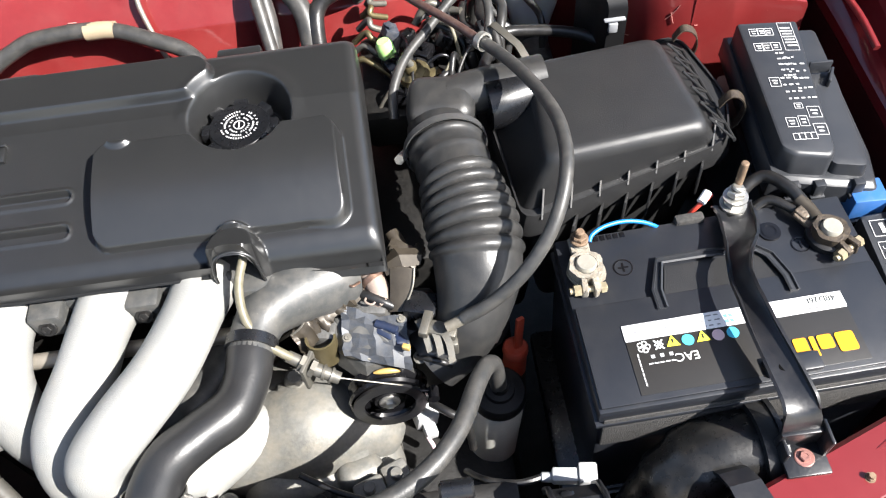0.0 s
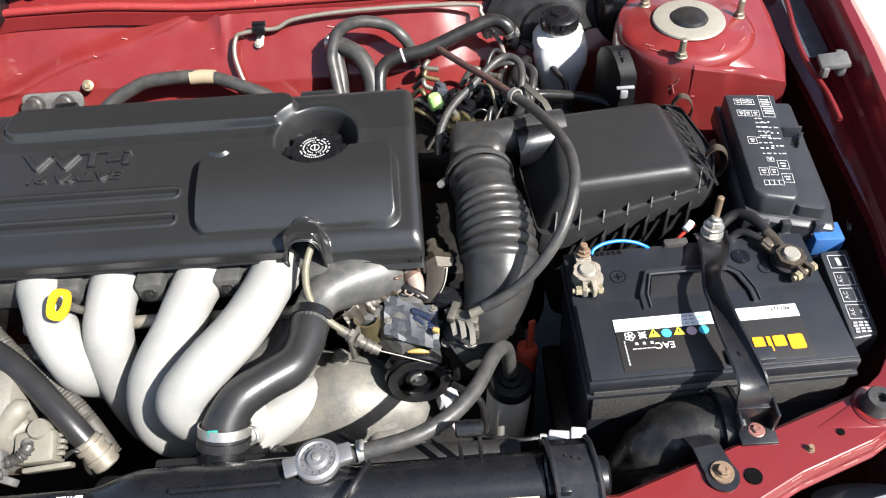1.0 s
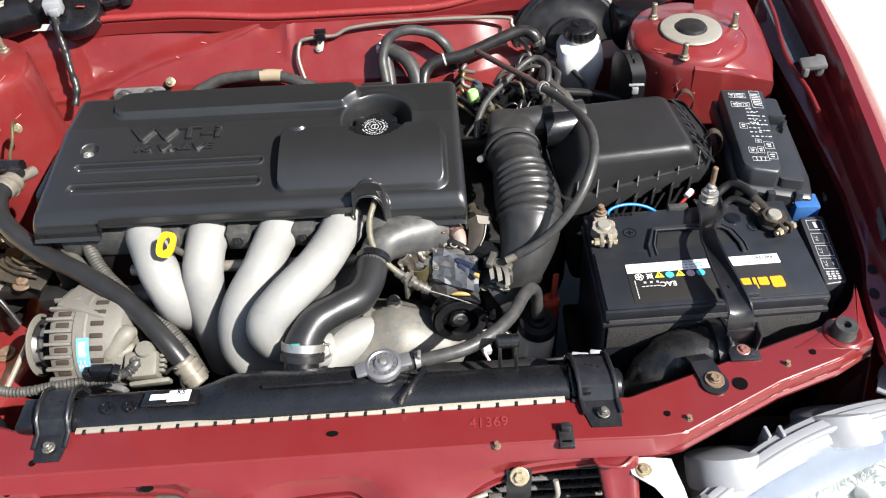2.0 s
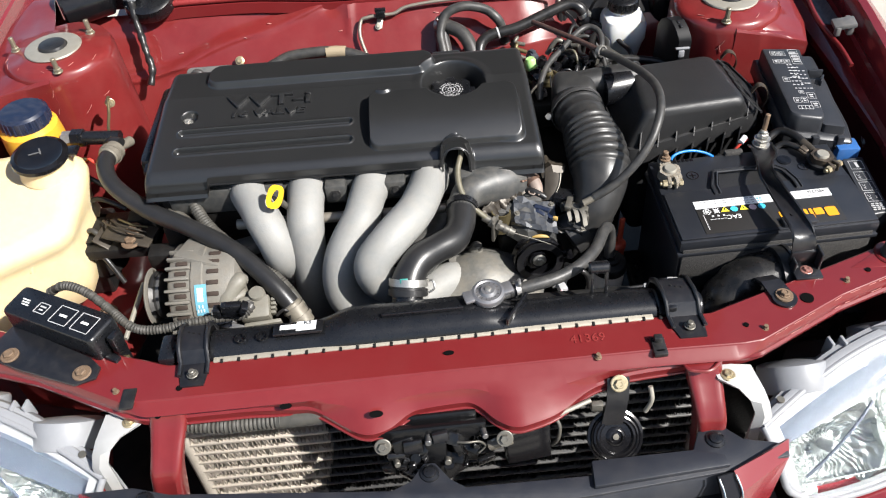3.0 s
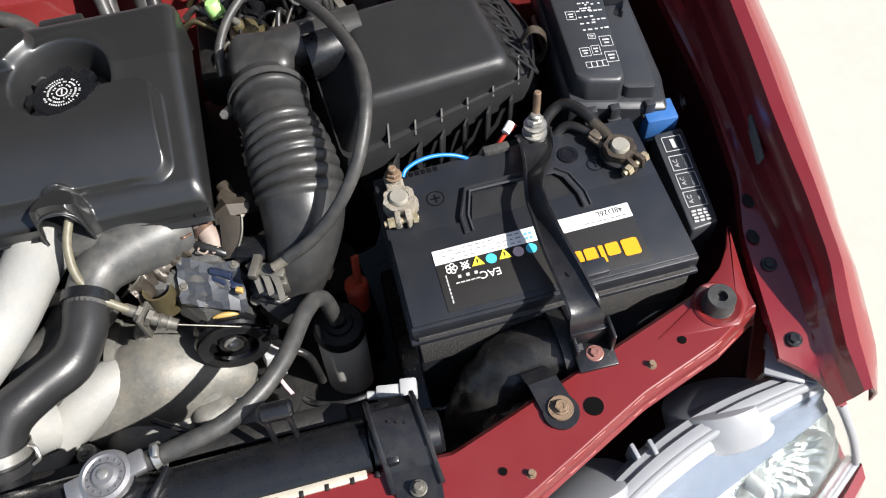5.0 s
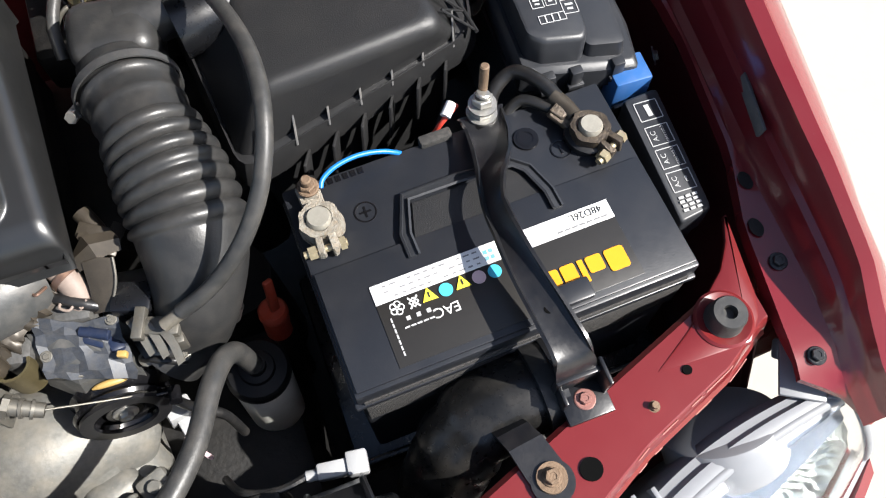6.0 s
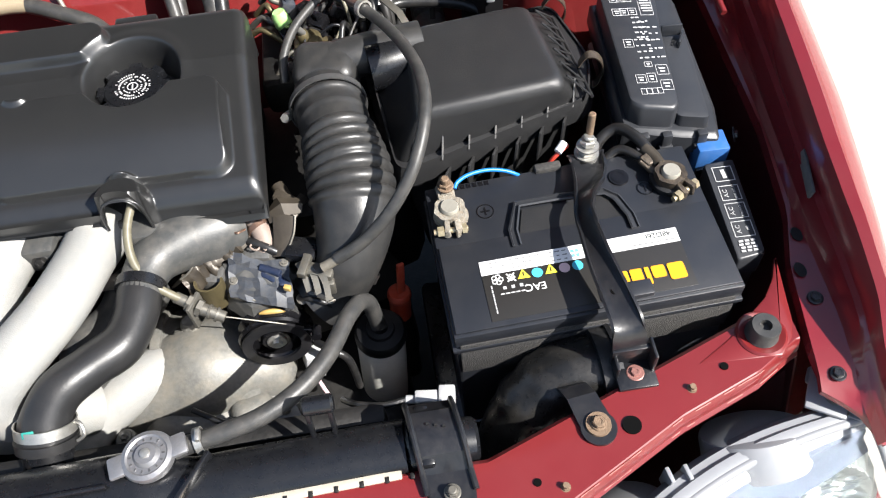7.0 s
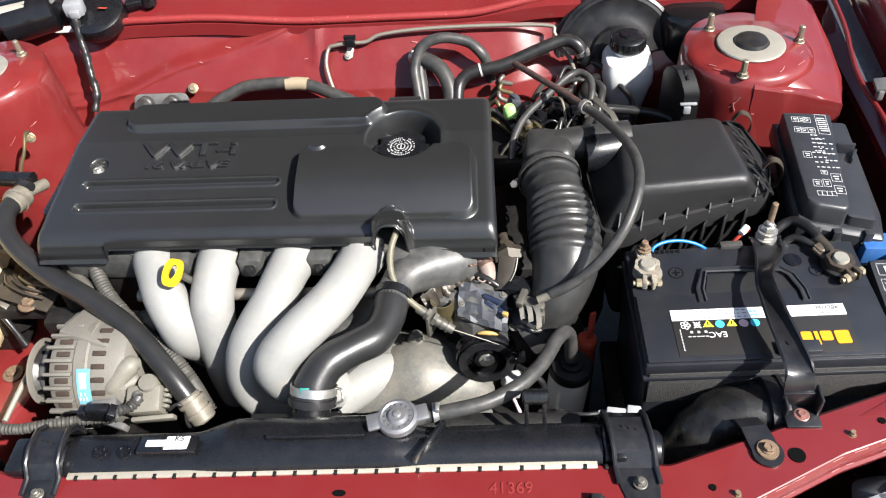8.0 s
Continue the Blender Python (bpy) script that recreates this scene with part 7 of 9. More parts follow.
part("clip_tab", merge(box((-0.094, 0.838, 0.800), (0.011, 0.003, 0.024), 0.001, (-45, 15, 0)), bolt_bm((-0.097, 0.830, 0.795), (0, -0.7, 0.7), 0.0045)), LEADPLATE, pp, "bare metal tab with a screw")
hh = thing("heater_hose", (0.03, 0.75, 0.74), "looped grey rubber heater hose at the bulkhead", "hose", "heater hoses")
part("hose", tube([(0.030, 0.705, 0.700), (0.026, 0.730, 0.740), (0.019, 0.765, 0.775), (0.016, 0.787, 0.796), (0.029, 0.806, 0.822), (0.060, 0.812, 0.832), (0.098, 0.812, 0.824), (0.120, 0.802, 0.810), (0.130, 0.800, 0.790), (0.136, 0.80, 0.76)], 0.0085, 16), RUBBER_GREY, hh, "", 60)
hh = thing("heater_hose", (0.07, 0.75, 0.74), "thick grey rubber heater hose at the bulkhead", "hose", "heater hoses")
part("hose", tube([(0.012, 0.815, 0.800), (0.034, 0.800, 0.800), (0.056, 0.785, 0.793), (0.070, 0.763, 0.775), (0.073, 0.740, 0.752), (0.072, 0.71, 0.71)], 0.0125, 18), RUBBER_GREY, hh, "", 60)
part("pipe_stub", tube([(0.022, 0.81, 0.80), (0.022, 0.792, 0.785), (0.026, 0.765, 0.76), (0.026, 0.72, 0.715)], 0.0105, 16), RUBBER_GREY, hh, "", 60)
clamp(hh, (0.016, 0.812, 0.801), (0.8, -0.6, 0), 0.0128, 0.008, STEEL, (0, -0.3, 1))
vh = thing("vacuum_pipe", (0.19, 0.78, 0.78), "black brake servo hose with a plated end clip", "hose")
part("hose", tube([(0.084, 0.715, 0.730), (0.083, 0.742, 0.762), (0.087, 0.762, 0.780), (0.106, 0.773, 0.792), (0.155, 0.780, 0.799), (0.217, 0.797, 0.816), (0.250, 0.805, 0.823), (0.270, 0.800, 0.818), (0.281, 0.795, 0.802)], 0.0098, 18), RUBBER, vh, "", 60)
part("end_clip", merge(ring((0.279, 0.796, 0.806), (0.5, -0.2, -0.8), 0.010, 0.007, 0.0014), box((0.286, 0.785, 0.812), (0.006, 0.008, 0.008), 0.001)), STEEL, vh)
part("valve", lathe([(0, 0), (0.012, 0), (0.014, 0.004), (0.013, 0.016), (0.008, 0.022), (0, 0.022)], (0.280, 0.806, 0.782), (0.1, -0.3, 1), 24), PLASTIC, vh)
part("pipe_tie", ring((0.120, 0.7755, 0.7945), (0.95, 0.15, 0.2), 0.0100, 0.003, 0.0010), INKDIM, vh)
gr = thing("bulkhead_grommet", (-0.410, 0.785, 0.74), "grey rubber grommet plate with two pipe ends", "grommet")
gm = pose(-0.411, 0.783, 0.752, 66, 0, 0)
part("plate", moved(merge(prism([tuple(p) for p in rounded([(-0.046, -0.014), (0.046, -0.014), (0.046, 0.014), (-0.046, 0.014)], 0.013, 6)], 0, 0.006, 0.0015)), gm.copy()), GREYPL, gr)
for x in (-0.025, 0.020):
    part("pipe_end", moved(lathe([(0, 0.004), (0.014, 0.004), (0.013, 0.016), (0.010, 0.018), (0.0095, 0.034), (0, 0.034)], (x, -0.002, 0), n=24), gm.copy()), RUBBER_GREY, gr)
solid("bulkhead_bolt", bolt_bm((-0.358, 0.797, 0.766), (0, -0.75, 0.66), 0.0065), BRASS, "yellow plated bolt in the red bulkhead", "bolt")
solid("cover_hook", merge(box((-0.33, 0.625, 0.832), (0.07, 0.03, 0.02), 0.004), box((-0.31, 0.632, 0.844), (0.03, 0.014, 0.02), 0.003)), PLASTIC, "black hook behind the engine cover", "bracket")

# ---- brake servo, fluid tank, canister ----
bs = thing("brake_servo", (0.345, 0.93, 0.70), "large round black brake servo by the bulkhead", "brake servo")
sa = Vector((0.0, -0.93, 0.36)).normalized()
part("shell", lathe([(0, -0.05), (0.075, -0.05), (0.096, -0.02), (0.098, 0.0), (0.102, 0.001), (0.102, 0.006), (0.0985, 0.009), (0.0975, 0.016), (0.0925, 0.018), (0.0905, 0.0165), (0.086, 0.0175), (0.082, 0.0150), (0.060, 0.0165), (0.055, 0.0185), (0.044, 0.020), (0.040, 0.026), (0, 0.027)], (0.338, 0.850, 0.772), sa, 56), GLOSSYSERVO, bs, "black pressed steel shell")
part("servo_label", sheet([[Vector((0.338 + (0.0985 - (h - 0.008) * 0.55) * math.sin(a), 0.850, 0.772)) + Vector((0, 0.36, 0.93)) * ((0.0985 - (h - 0.008) * 0.55) * math.cos(a)) + sa * h for h in (0.009, 0.018)] for a in (-0.20, -0.12, -0.04, 0.04, 0.12, 0.2)], 0.0008), PAPER, bs, "small white label")
mt = thing("brake_fluid_tank", (0.345, 0.77, 0.72), "white translucent brake fluid tank with a black cap", "fluid tank")
prof = [(0.024, 0.715), (0.028, 0.735), (0.034, 0.765), (0.0375, 0.775), (0.0375, 0.800), (0.034, 0.810), (0.026, 0.814)]
part("tank", loft([[(0.347 + p.x, 0.777 + p.y, z) for p in rounded([(-r, -r), (r, -r), (r, r), (-r, r)], r * 0.55, 4)] for r, z in prof]), TANKW, mt)
part("tank_neck", lathe([(0, 0), (0.022, 0), (0.022, 0.014), (0, 0.014)], (0.346, 0.783, 0.812), n=28), TANKW, mt)
tc_ = part("cap", lathe([(0, 0), (0.0265, 0), (0.027, 0.003), (0.0255, 0.016), (0.022, 0.019), (0.013, 0.020), (0.012, 0.024), (0, 0.024)], (0.346, 0.785, 0.820), n=28), PLASTIC, mt, "ribbed black cap")
for i in range(20):
    a = 2 * math.pi * i / 20
    part("grip_rib", rod((0.346 + 0.0262 * math.cos(a), 0.785 + 0.0262 * math.sin(a), 0.822), (0.346 + 0.0252 * math.cos(a), 0.785 + 0.0252 * math.sin(a), 0.836), 0.0018, n=6), PLASTIC, tc_)
part("cylinder", merge(rod((0.345, 0.70, 0.695), (0.345, 0.88, 0.705), 0.022, n=24, bev=0.003), box((0.345, 0.77, 0.715), (0.04, 0.07, 0.02), 0.004)), ALLOY_OLD, mt, "cast brake cylinder")
solid("charcoal_canister", lathe([(0, 0), (0.050, 0), (0.052, 0.006), (0.052, 0.085), (0.046, 0.094), (0.030, 0.098), (0, 0.098)], (0.455, 0.865, 0.745), n=36), GLOSSY, "round glossy black canister behind the strut tower", "canister")
rb = thing("relay_bracket", (0.402, 0.655, 0.68), "black relay cover with a clip near the strut tower", "relay cover")
side_cut = [(0.0, 0.68), (0.0, 0.839), (0.003, 0.846), (0.016, 0.857), (0.030, 0.863), (0.045, 0.861), (0.058, 0.851), (0.066, 0.836), (0.068, 0.68)]
part("cover_body", loft([[(0.4005 + w - 0.28 * (h + e * (0.034 - h)), 0.623 + h + e * (0.034 - h), z - e * 0.3 * (z - 0.81)) for h, z in side_cut] for w, e in ((0.0, 0.10), (0.0015, 0.0), (0.0220, 0.0), (0.0235, 0.10))]), MATTBLACK, rb, "", 30)
part("roof_bar", merge(*[box((0.411 - 0.28 * h, 0.623 + h, 0.8585 + 0.0044 * (h - 0.016) / 0.016), (0.004, 0.007, 0.0022), 0.0006, (18, 0, 15)) for h in (0.017, 0.026)]), PLASTIC, rb)
part("clip", merge(box((0.4085, 0.6205, 0.829), (0.023, 0.005, 0.003), 0.001), box((0.4070, 0.6190, 0.820), (0.010, 0.005, 0.012), 0.0015)), LAMPGREY, rb, "pale plastic clip")
for pts, r, m_ in (([(0.283, 0.805, 0.785), (0.300, 0.790, 0.790), (0.318, 0.770, 0.784), (0.335, 0.735, 0.780), (0.346, 0.700, 0.778), (0.345, 0.68, 0.75)], 0.0042, RUBBER), ([(0.262, 0.600, 0.795), (0.290, 0.660, 0.792), (0.330, 0.668, 0.788), (0.385, 0.655, 0.784), (0.42, 0.62, 0.78)], 0.0065, RUBBER), ([(0.248, 0.82, 0.80), (0.262, 0.80, 0.79), (0.268, 0.77, 0.77), (0.262, 0.74, 0.73)], 0.0035, PIPEGREY)):
    solid("brake_line", tube(pts, r, 10), m_, "thin line near the brake cylinder", "pipe", "brake lines", angle=60)

# ---- tangle of plugs and hoses between servo and air box ----
hs = thing("breather_hose", (0.20, 0.60, 0.80), "thin grey hose that curls through the wiring", "hose")
part("hose", tube([(0.165, 0.548, 0.800), (0.168, 0.570, 0.818), (0.184, 0.602, 0.830), (0.212, 0.634, 0.838), (0.243, 0.668, 0.846), (0.262, 0.676, 0.850), (0.276, 0.664, 0.848), (0.278, 0.640, 0.842), (0.272, 0.615, 0.826)], 0.0050, 12), RUBBER_GREY, hs, "", 60)
solid("wire_bracket", strip([Vector(p) for p in ((0.272, 0.640, 0.800), (0.274, 0.630, 0.836), (0.280, 0.624, 0.842), (0.300, 0.588, 0.842), (0.306, 0.574, 0.836), (0.308, 0.568, 0.810))], (0.8, 0.5, 0.1), 0.008, 0.002), STEELDUSTY, "bent bracket of flat steel by the air box", "bracket")
gp = thing("green_plug", (0.166, 0.65, 0.79), "light green plastic cap on a sensor", "sensor")
part("cap", lathe([(0, 0), (0.0095, 0), (0.0105, 0.003), (0.0098, 0.016), (0.007, 0.020), (0, 0.020)], (0.166, 0.656, 0.790), (-0.2, 0.1, 1), 18), GREEN, gp)
part("stem", rod((0.166, 0.656, 0.72), (0.166, 0.656, 0.792), 0.009), PLASTIC, gp)
vs_ = thing("vacuum_valve", (0.195, 0.62, 0.76), "brassy vacuum valve with hose stubs", "valve")
part("body", merge(lathe([(0, 0), (0.017, 0), (0.018, 0.004), (0.015, 0.010), (0.008, 0.013), (0.008, 0.020), (0.0055, 0.024), (0, 0.024)], (0.193, 0.622, 0.786), (-0.3, -0.2, 1), 24), box((0.205, 0.618, 0.786), (0.034, 0.014, 0.008), 0.002, (0, 0, 20))), BRASSDIRTY, vs_)
part("hose_stub", rod((0.190, 0.618, 0.805), (0.184, 0.612, 0.820), 0.0042, n=12), STEEL, vs_)
for k in range(26):
    x = 0.155 + 0.13 * random.random()
    y = 0.585 + 0.135 * random.random()
    z = 0.770 + 0.035 * random.random()
    if k < 10:
        solid("wiring_plug", merge(box((x, y, z), (0.012 + 0.012 * random.random(), 0.020, 0.014), 0.002, (random.uniform(-30, 30), random.uniform(-30, 30), random.uniform(0, 180))), box((x, y, z + 0.008), (0.008, 0.010, 0.008), 0.001, (0, 0, random.uniform(0, 180)))), random.choice([PLASTIC, IRON, GLOSSY, GREYPL, BLUEGREY]), "small dark wiring plug behind the engine", "plug", "wiring plugs")
    else:
        a = random.uniform(0, 6.28)
        p = Vector((x, y, z))
        d = Vector((math.cos(a), math.sin(a), 0.15)) * random.uniform(0.02, 0.05)
        w = Vector((-d.y, d.x, 0.02)) * random.uniform(-0.5, 0.5)
        solid("wire", tube([p - d, p - d * 0.4 + w, p + d * 0.4 + w + Vector((0, 0, 0.006)), p + d + Vector((0, 0, -0.025))], random.choice([0.0016, 0.0022, 0.0034, 0.0045]), 8), random.choice([RUBBER, RUBBER, PLASTIC, RUBBER_GREY, OLIVE, STEELDUSTY]), "loose wire or thin hose behind the engine", "wire", "loose wires", angle=60)
for k in range(6):
    y = 0.66 + 0.022 * k
    solid("metal_tube", tube([(0.115 + 0.006 * k, y + 0.01, 0.765), (0.135 + 0.004 * k, y + 0.004, 0.782), (0.150, y - 0.004, 0.778), (0.168, y - 0.012 + 0.004 * k, 0.765)], 0.0038, 10), STEELDUSTY if k % 2 else BRASSDIRTY, "short dull metal tube behind the cover", "pipe", "metal tubes", angle=60)
# plain dark block added to fill the shaded gap behind the engine
solid("gear_linkage", box((0.21, 0.66, 0.735), (0.16, 0.14, 0.05), 0.01), DARK, "dark block standing in for shaded linkage and brackets", "linkage")

# wiring loom in the dark corner by the brake cylinder, over a dark filler block
loom = thing("wiring_loom", (0.23, 0.66, 0.70), "black wiring loom bundled between the bulkhead and the air box", "wiring")
random.seed(33)
for k in range(12):
    x0, y0 = 0.155 + 0.15 * random.random(), 0.615 + 0.03 * random.random()
    x1, y1 = 0.165 + 0.15 * random.random(), 0.72 + 0.05 * random.random()
    zz = 0.745 + 0.05 * random.random()
    pts = [(x0, y0, 0.70), (x0 + 0.2 * (x1 - x0), y0 + 0.02, zz), ((x0 + x1) / 2 + random.uniform(-0.02, 0.02), (y0 + y1) / 2, zz + random.uniform(0.0, 0.022)), (x1, y1 - 0.02, zz - 0.005), (x1, y1, 0.71)]
    part("wire_run", tube(pts, random.choice([0.0032, 0.0045, 0.0060]), 10), random.choice([RUBBER, RUBBER, DARK, RUBBERHOSE]), loom)
for k in range(7):
    p = (0.165 + 0.022 * k, 0.63 + 0.08 * random.random(), 0.760 + 0.025 * random.random())
    part("loom_plug", merge(box(p, (0.020, 0.013, 0.016), 0.002, (random.uniform(-30, 30), random.uniform(-30, 30), random.uniform(0, 180))), rod(p, (p[0] + random.uniform(-0.01, 0.01), p[1], p[2] - 0.05), 0.004)), random.choice([PLASTIC, GLOSSY, IRON, GREYPL]), loom)
# added block that hides the red bulkhead where shade should be
part("valve_block", merge(box((0.225, 0.690, 0.715), (0.15, 0.10, 0.05), 0.008), box((0.20, 0.66, 0.745), (0.05, 0.04, 0.03), 0.004)), DARK, loom, "dark filler block for the shade under the loom")

# ---- alternator ----
al = thing("alternator", (-0.335, 0.27, 0.64), "grey cast alternator with cooling slots and a blue label", "alternator")
aa = Vector((1, 0.02, 0.0)).normalized()
a0 = Vector((-0.394, 0.272, 0.706))
part("casing", lathe([(0, 0), (0.050, 0), (0.064, 0.006), (0.068, 0.014), (0.068, 0.036), (0.070, 0.038), (0.070, 0.052), (0.068, 0.054), (0.068, 0.086), (0.064, 0.096), (0.048, 0.104), (0, 0.106)], a0, aa, 48), ALLOY_ALT, al)
for row, s0 in ((0, 0.014), (1, 0.058)):
    for i in range(13):
        a = radians(-62 + 13.2 * i)
        c = a0 + aa * (s0 + 0.010) + Vector((0, -math.cos(a), math.sin(a))) * 0.0655
        part("cooling_slot", box(c, (0.016, 0.0062, 0.009), 0.001, (-math.degrees(a) + 90, 0, 0)), SLOT, al)
        if row == 0:
            c2 = a0 + aa * (s0 + 0.006) + Vector((0, -math.cos(a + 0.115), math.sin(a + 0.115))) * 0.0695
            part("casing_rib", box(c2, (0.034, 0.0042, 0.006), 0.001, (-math.degrees(a + 0.115) + 90, 0, 0)), ALLOY_ALT, al)
a = radians(38)
part("label", sheet([[a0 + aa * s + Vector((0, -math.cos(t), math.sin(t))) * 0.0712 for s in (0.044, 0.060)] for t in [radians(20 + 5 * i) for i in range(8)]], 0.0008), LABELBLUE, al, "pale blue label")
part("label_print", sheet([[a0 + aa * s + Vector((0, -math.cos(t), math.sin(t))) * 0.0720 for s in (0.0475, 0.0555)] for t in [radians(36 + 3 * i) for i in range(6)]], 0.0005), LABELPALE, al)
for s0, t0 in ((0.046, 24), (0.050, 24), (0.054, 24), (0.048, 29), (0.053, 29)):
    part("label_bar", sheet([[a0 + aa * s + Vector((0, -math.cos(t), math.sin(t))) * 0.0722 for s in (s0, s0 + 0.0016)] for t in (radians(t0), radians(t0 + 3.4))], 0.0004), LABELPALE, al)
part("pulley", lathe([(0, 0), (0.030, 0), (0.033, 0.003), (0.029, 0.008), (0.033, 0.013), (0.033, 0.017), (0, 0.017)], a0 - aa * 0.036, aa, 40), DARKSTEEL, al, "dark steel pulley")
part("pulley_face", lathe([(0, 0), (0.0400, 0), (0.0420, 0.002), (0.0400, 0.0035), (0, 0.0035)], a0 - aa * 0.0375, aa, 40), ALLOY_ALT, al)
part("belt", sweep([a0 - aa * 0.028 + Vector((0, 0.033 * math.cos(t), 0.033 * math.sin(t))) for t in [radians(-100 + 10 * i) for i in range(22)]], 0.004, 8), RUBBER, al, "black drive belt")
part("top_bracket", merge(box((-0.345, 0.288, 0.764), (0.070, 0.052, 0.018), 0.005, (-14, 6, -16)), box((-0.352, 0.312, 0.752), (0.085, 0.050, 0.012), 0.005, (-25, 0, 0)), box((-0.30, 0.322, 0.740), (0.05, 0.04, 0.02), 0.006, (-20, 0, 20))), ALLOY_ALT, al, "cast top lug of the alternator")
part("regulator_cap", merge(sweep(spline([(-0.318, 0.222, 0.728), (-0.312, 0.226, 0.738), (-0.300, 0.238, 0.749), (-0.292, 0.246, 0.752), (-0.287, 0.251, 0.748)], 5), lambda s, t: 0.0125 - 0.004 * smooth01(0.012, 0.0, s) - 0.005 * smooth01(0.010, 0.0, t - s), 20), box((-0.300, 0.234, 0.734), (0.030, 0.024, 0.024), 0.006, (20, 0, 40))), PUTTY, al, "putty grey terminal cap", 50)
plug = part("plug", merge(box((-0.272, 0.214, 0.724), (0.042, 0.034, 0.032), 0.005, (22, 0, 4)), lathe([(0, -0.02), (0.011, -0.02), (0.0115, 0.006), (0.010, 0.009), (0, 0.010)], (-0.268, 0.226, 0.740), (0, -0.2, 1), 24)), PUTTY, al, "cream grey connector housing")
for k in range(4):
    part("plug_rib", box((-0.247, 0.224 - 0.006 * k, 0.731 - 0.0022 * k), (0.007, 0.0040, 0.012), 0.0008, (22, 0, 4)), PUTTY, plug)
part("plug_foot", merge(box((-0.262, 0.196, 0.714), (0.050, 0.006, 0.016), 0.002, (22, 0, 6))), PUTTY, plug)
part("plug_wire", tube([(-0.243, 0.203, 0.722), (-0.232, 0.205, 0.730), (-0.225, 0.204, 0.722), (-0.226, 0.198, 0.704), (-0.222, 0.194, 0.69)], 0.0022, 10), RUBBER, al)
part("plug_wire", conduit([(-0.312, 0.186, 0.742), (-0.298, 0.188, 0.742), (-0.284, 0.196, 0.738), (-0.276, 0.206, 0.740), (-0.282, 0.216, 0.736)], 0.0062, 0.0040, 0.0010), RUBBER_GREY, al, "ribbed black conduit")
part("wire_block", merge(box((-0.309, 0.189, 0.740), (0.030, 0.026, 0.020), 0.003, (15, 0, 8)), box((-0.298, 0.176, 0.736), (0.040, 0.008, 0.014), 0.002, (15, 0, -18))), GREYPL, al, "dusty dark clip block")
solid("stay_rod", tube([(-0.460, 0.205, 0.695), (-0.456, 0.26, 0.70), (-0.452, 0.30, 0.705)], 0.0035, 10), LEADPLATE, "pale steel rod beside the alternator", "rod")
solid("belt_guide", merge(box((-0.42, 0.34, 0.72), (0.05, 0.03, 0.03), 0.006), box((-0.40, 0.36, 0.745), (0.03, 0.03, 0.05), 0.006)), DARK, "dark bracket above the alternator", "bracket")

# ---- air conditioning hose ----
ah = thing("air_conditioning_hose", (-0.35, 0.33, 0.72), "thick black air conditioning hose with crimped metal ends", "hose")
part("hose", tube([(-0.505, 0.470, 0.815), (-0.503, 0.440, 0.818), (-0.485, 0.405, 0.808), (-0.432, 0.365, 0.790), (-0.362, 0.327, 0.780), (-0.297, 0.285, 0.768), (-0.247, 0.240, 0.745), (-0.223, 0.218, 0.722)], 0.0128, 20), HOSERUBBER, ah, "", 60)
part("end_fitting", merge(rod((-0.226, 0.2205, 0.725), (-0.206, 0.203, 0.698), 0.0148, n=24, bev=0.002), ring((-0.221, 0.2165, 0.719), (0.5, -0.45, -0.72), 0.0146, 0.005, 0.0022), ring((-0.213, 0.2095, 0.708), (0.5, -0.45, -0.72), 0.0146, 0.005, 0.0022)), CRIMP, ah, "pale crimped ferrule")
part("end_fitting", merge(rod((-0.506, 0.464, 0.816), (-0.500, 0.490, 0.812), 0.0155, n=24, bev=0.002), ring((-0.504, 0.476, 0.814), (0, 1, -0.1), 0.0152, 0.006, 0.0022), rod((-0.502, 0.49, 0.812), (-0.490, 0.525, 0.800), 0.008)), CRIMP, ah, "pale crimped ferrule")
part("port", merge(rod((-0.560, 0.522, 0.815), (-0.500, 0.520, 0.812), 0.011, n=16), rod((-0.575, 0.523, 0.815), (-0.556, 0.522, 0.815), 0.014, n=6)), PLASTIC, ah, "black charging port")
part("port_nut", rod((-0.590, 0.523, 0.815), (-0.572, 0.523, 0.815), 0.012, n=6), STEEL, ah)
sh = thing("wiring_sheath", (-0.28, 0.29, 0.74), "ribbed grey brown wiring sheath past the runners", "conduit")
part("sheath", conduit([(-0.375, 0.388, 0.795), (-0.360, 0.360, 0.785), (-0.340, 0.335, 0.770), (-0.300, 0.300, 0.755), (-0.258, 0.272, 0.740), (-0.228, 0.245, 0.720), (-0.207, 0.22, 0.69)], 0.0088, 0.0042, 0.0008, 16), SHEATH, sh, "", 60)
solid("metal_pipe", tube([(-0.415, 0.385, 0.785), (-0.392, 0.366, 0.778), (-0.362, 0.343, 0.765), (-0.34, 0.32, 0.74)], 0.0065, 12), STEELDUSTY, "thin dull metal pipe by the cover's end", "pipe", angle=60)
mb = thing("mount_bracket", (-0.50, 0.40, 0.70), "rusty steel bracket with wires on the engine mount", "bracket")
part("plate", merge(box((-0.475, 0.372, 0.742), (0.075, 0.040, 0.004), 0.0015, (5, 8, -15)), box((-0.515, 0.385, 0.730), (0.03, 0.05, 0.004), 0.0015, (0, 35, -15))), BROWNMETAL, mb)
for k in range(3):
    part("ground_wire", tube([(-0.500 - 0.012 * k, 0.405, 0.742), (-0.490 - 0.006 * k, 0.388 - 0.006 * k, 0.756), (-0.470, 0.374 - 0.008 * k, 0.758), (-0.448, 0.376 - 0.010 * k, 0.748)], 0.0018, 8), BROWNMETAL if k else BRASSDIRTY, mb)
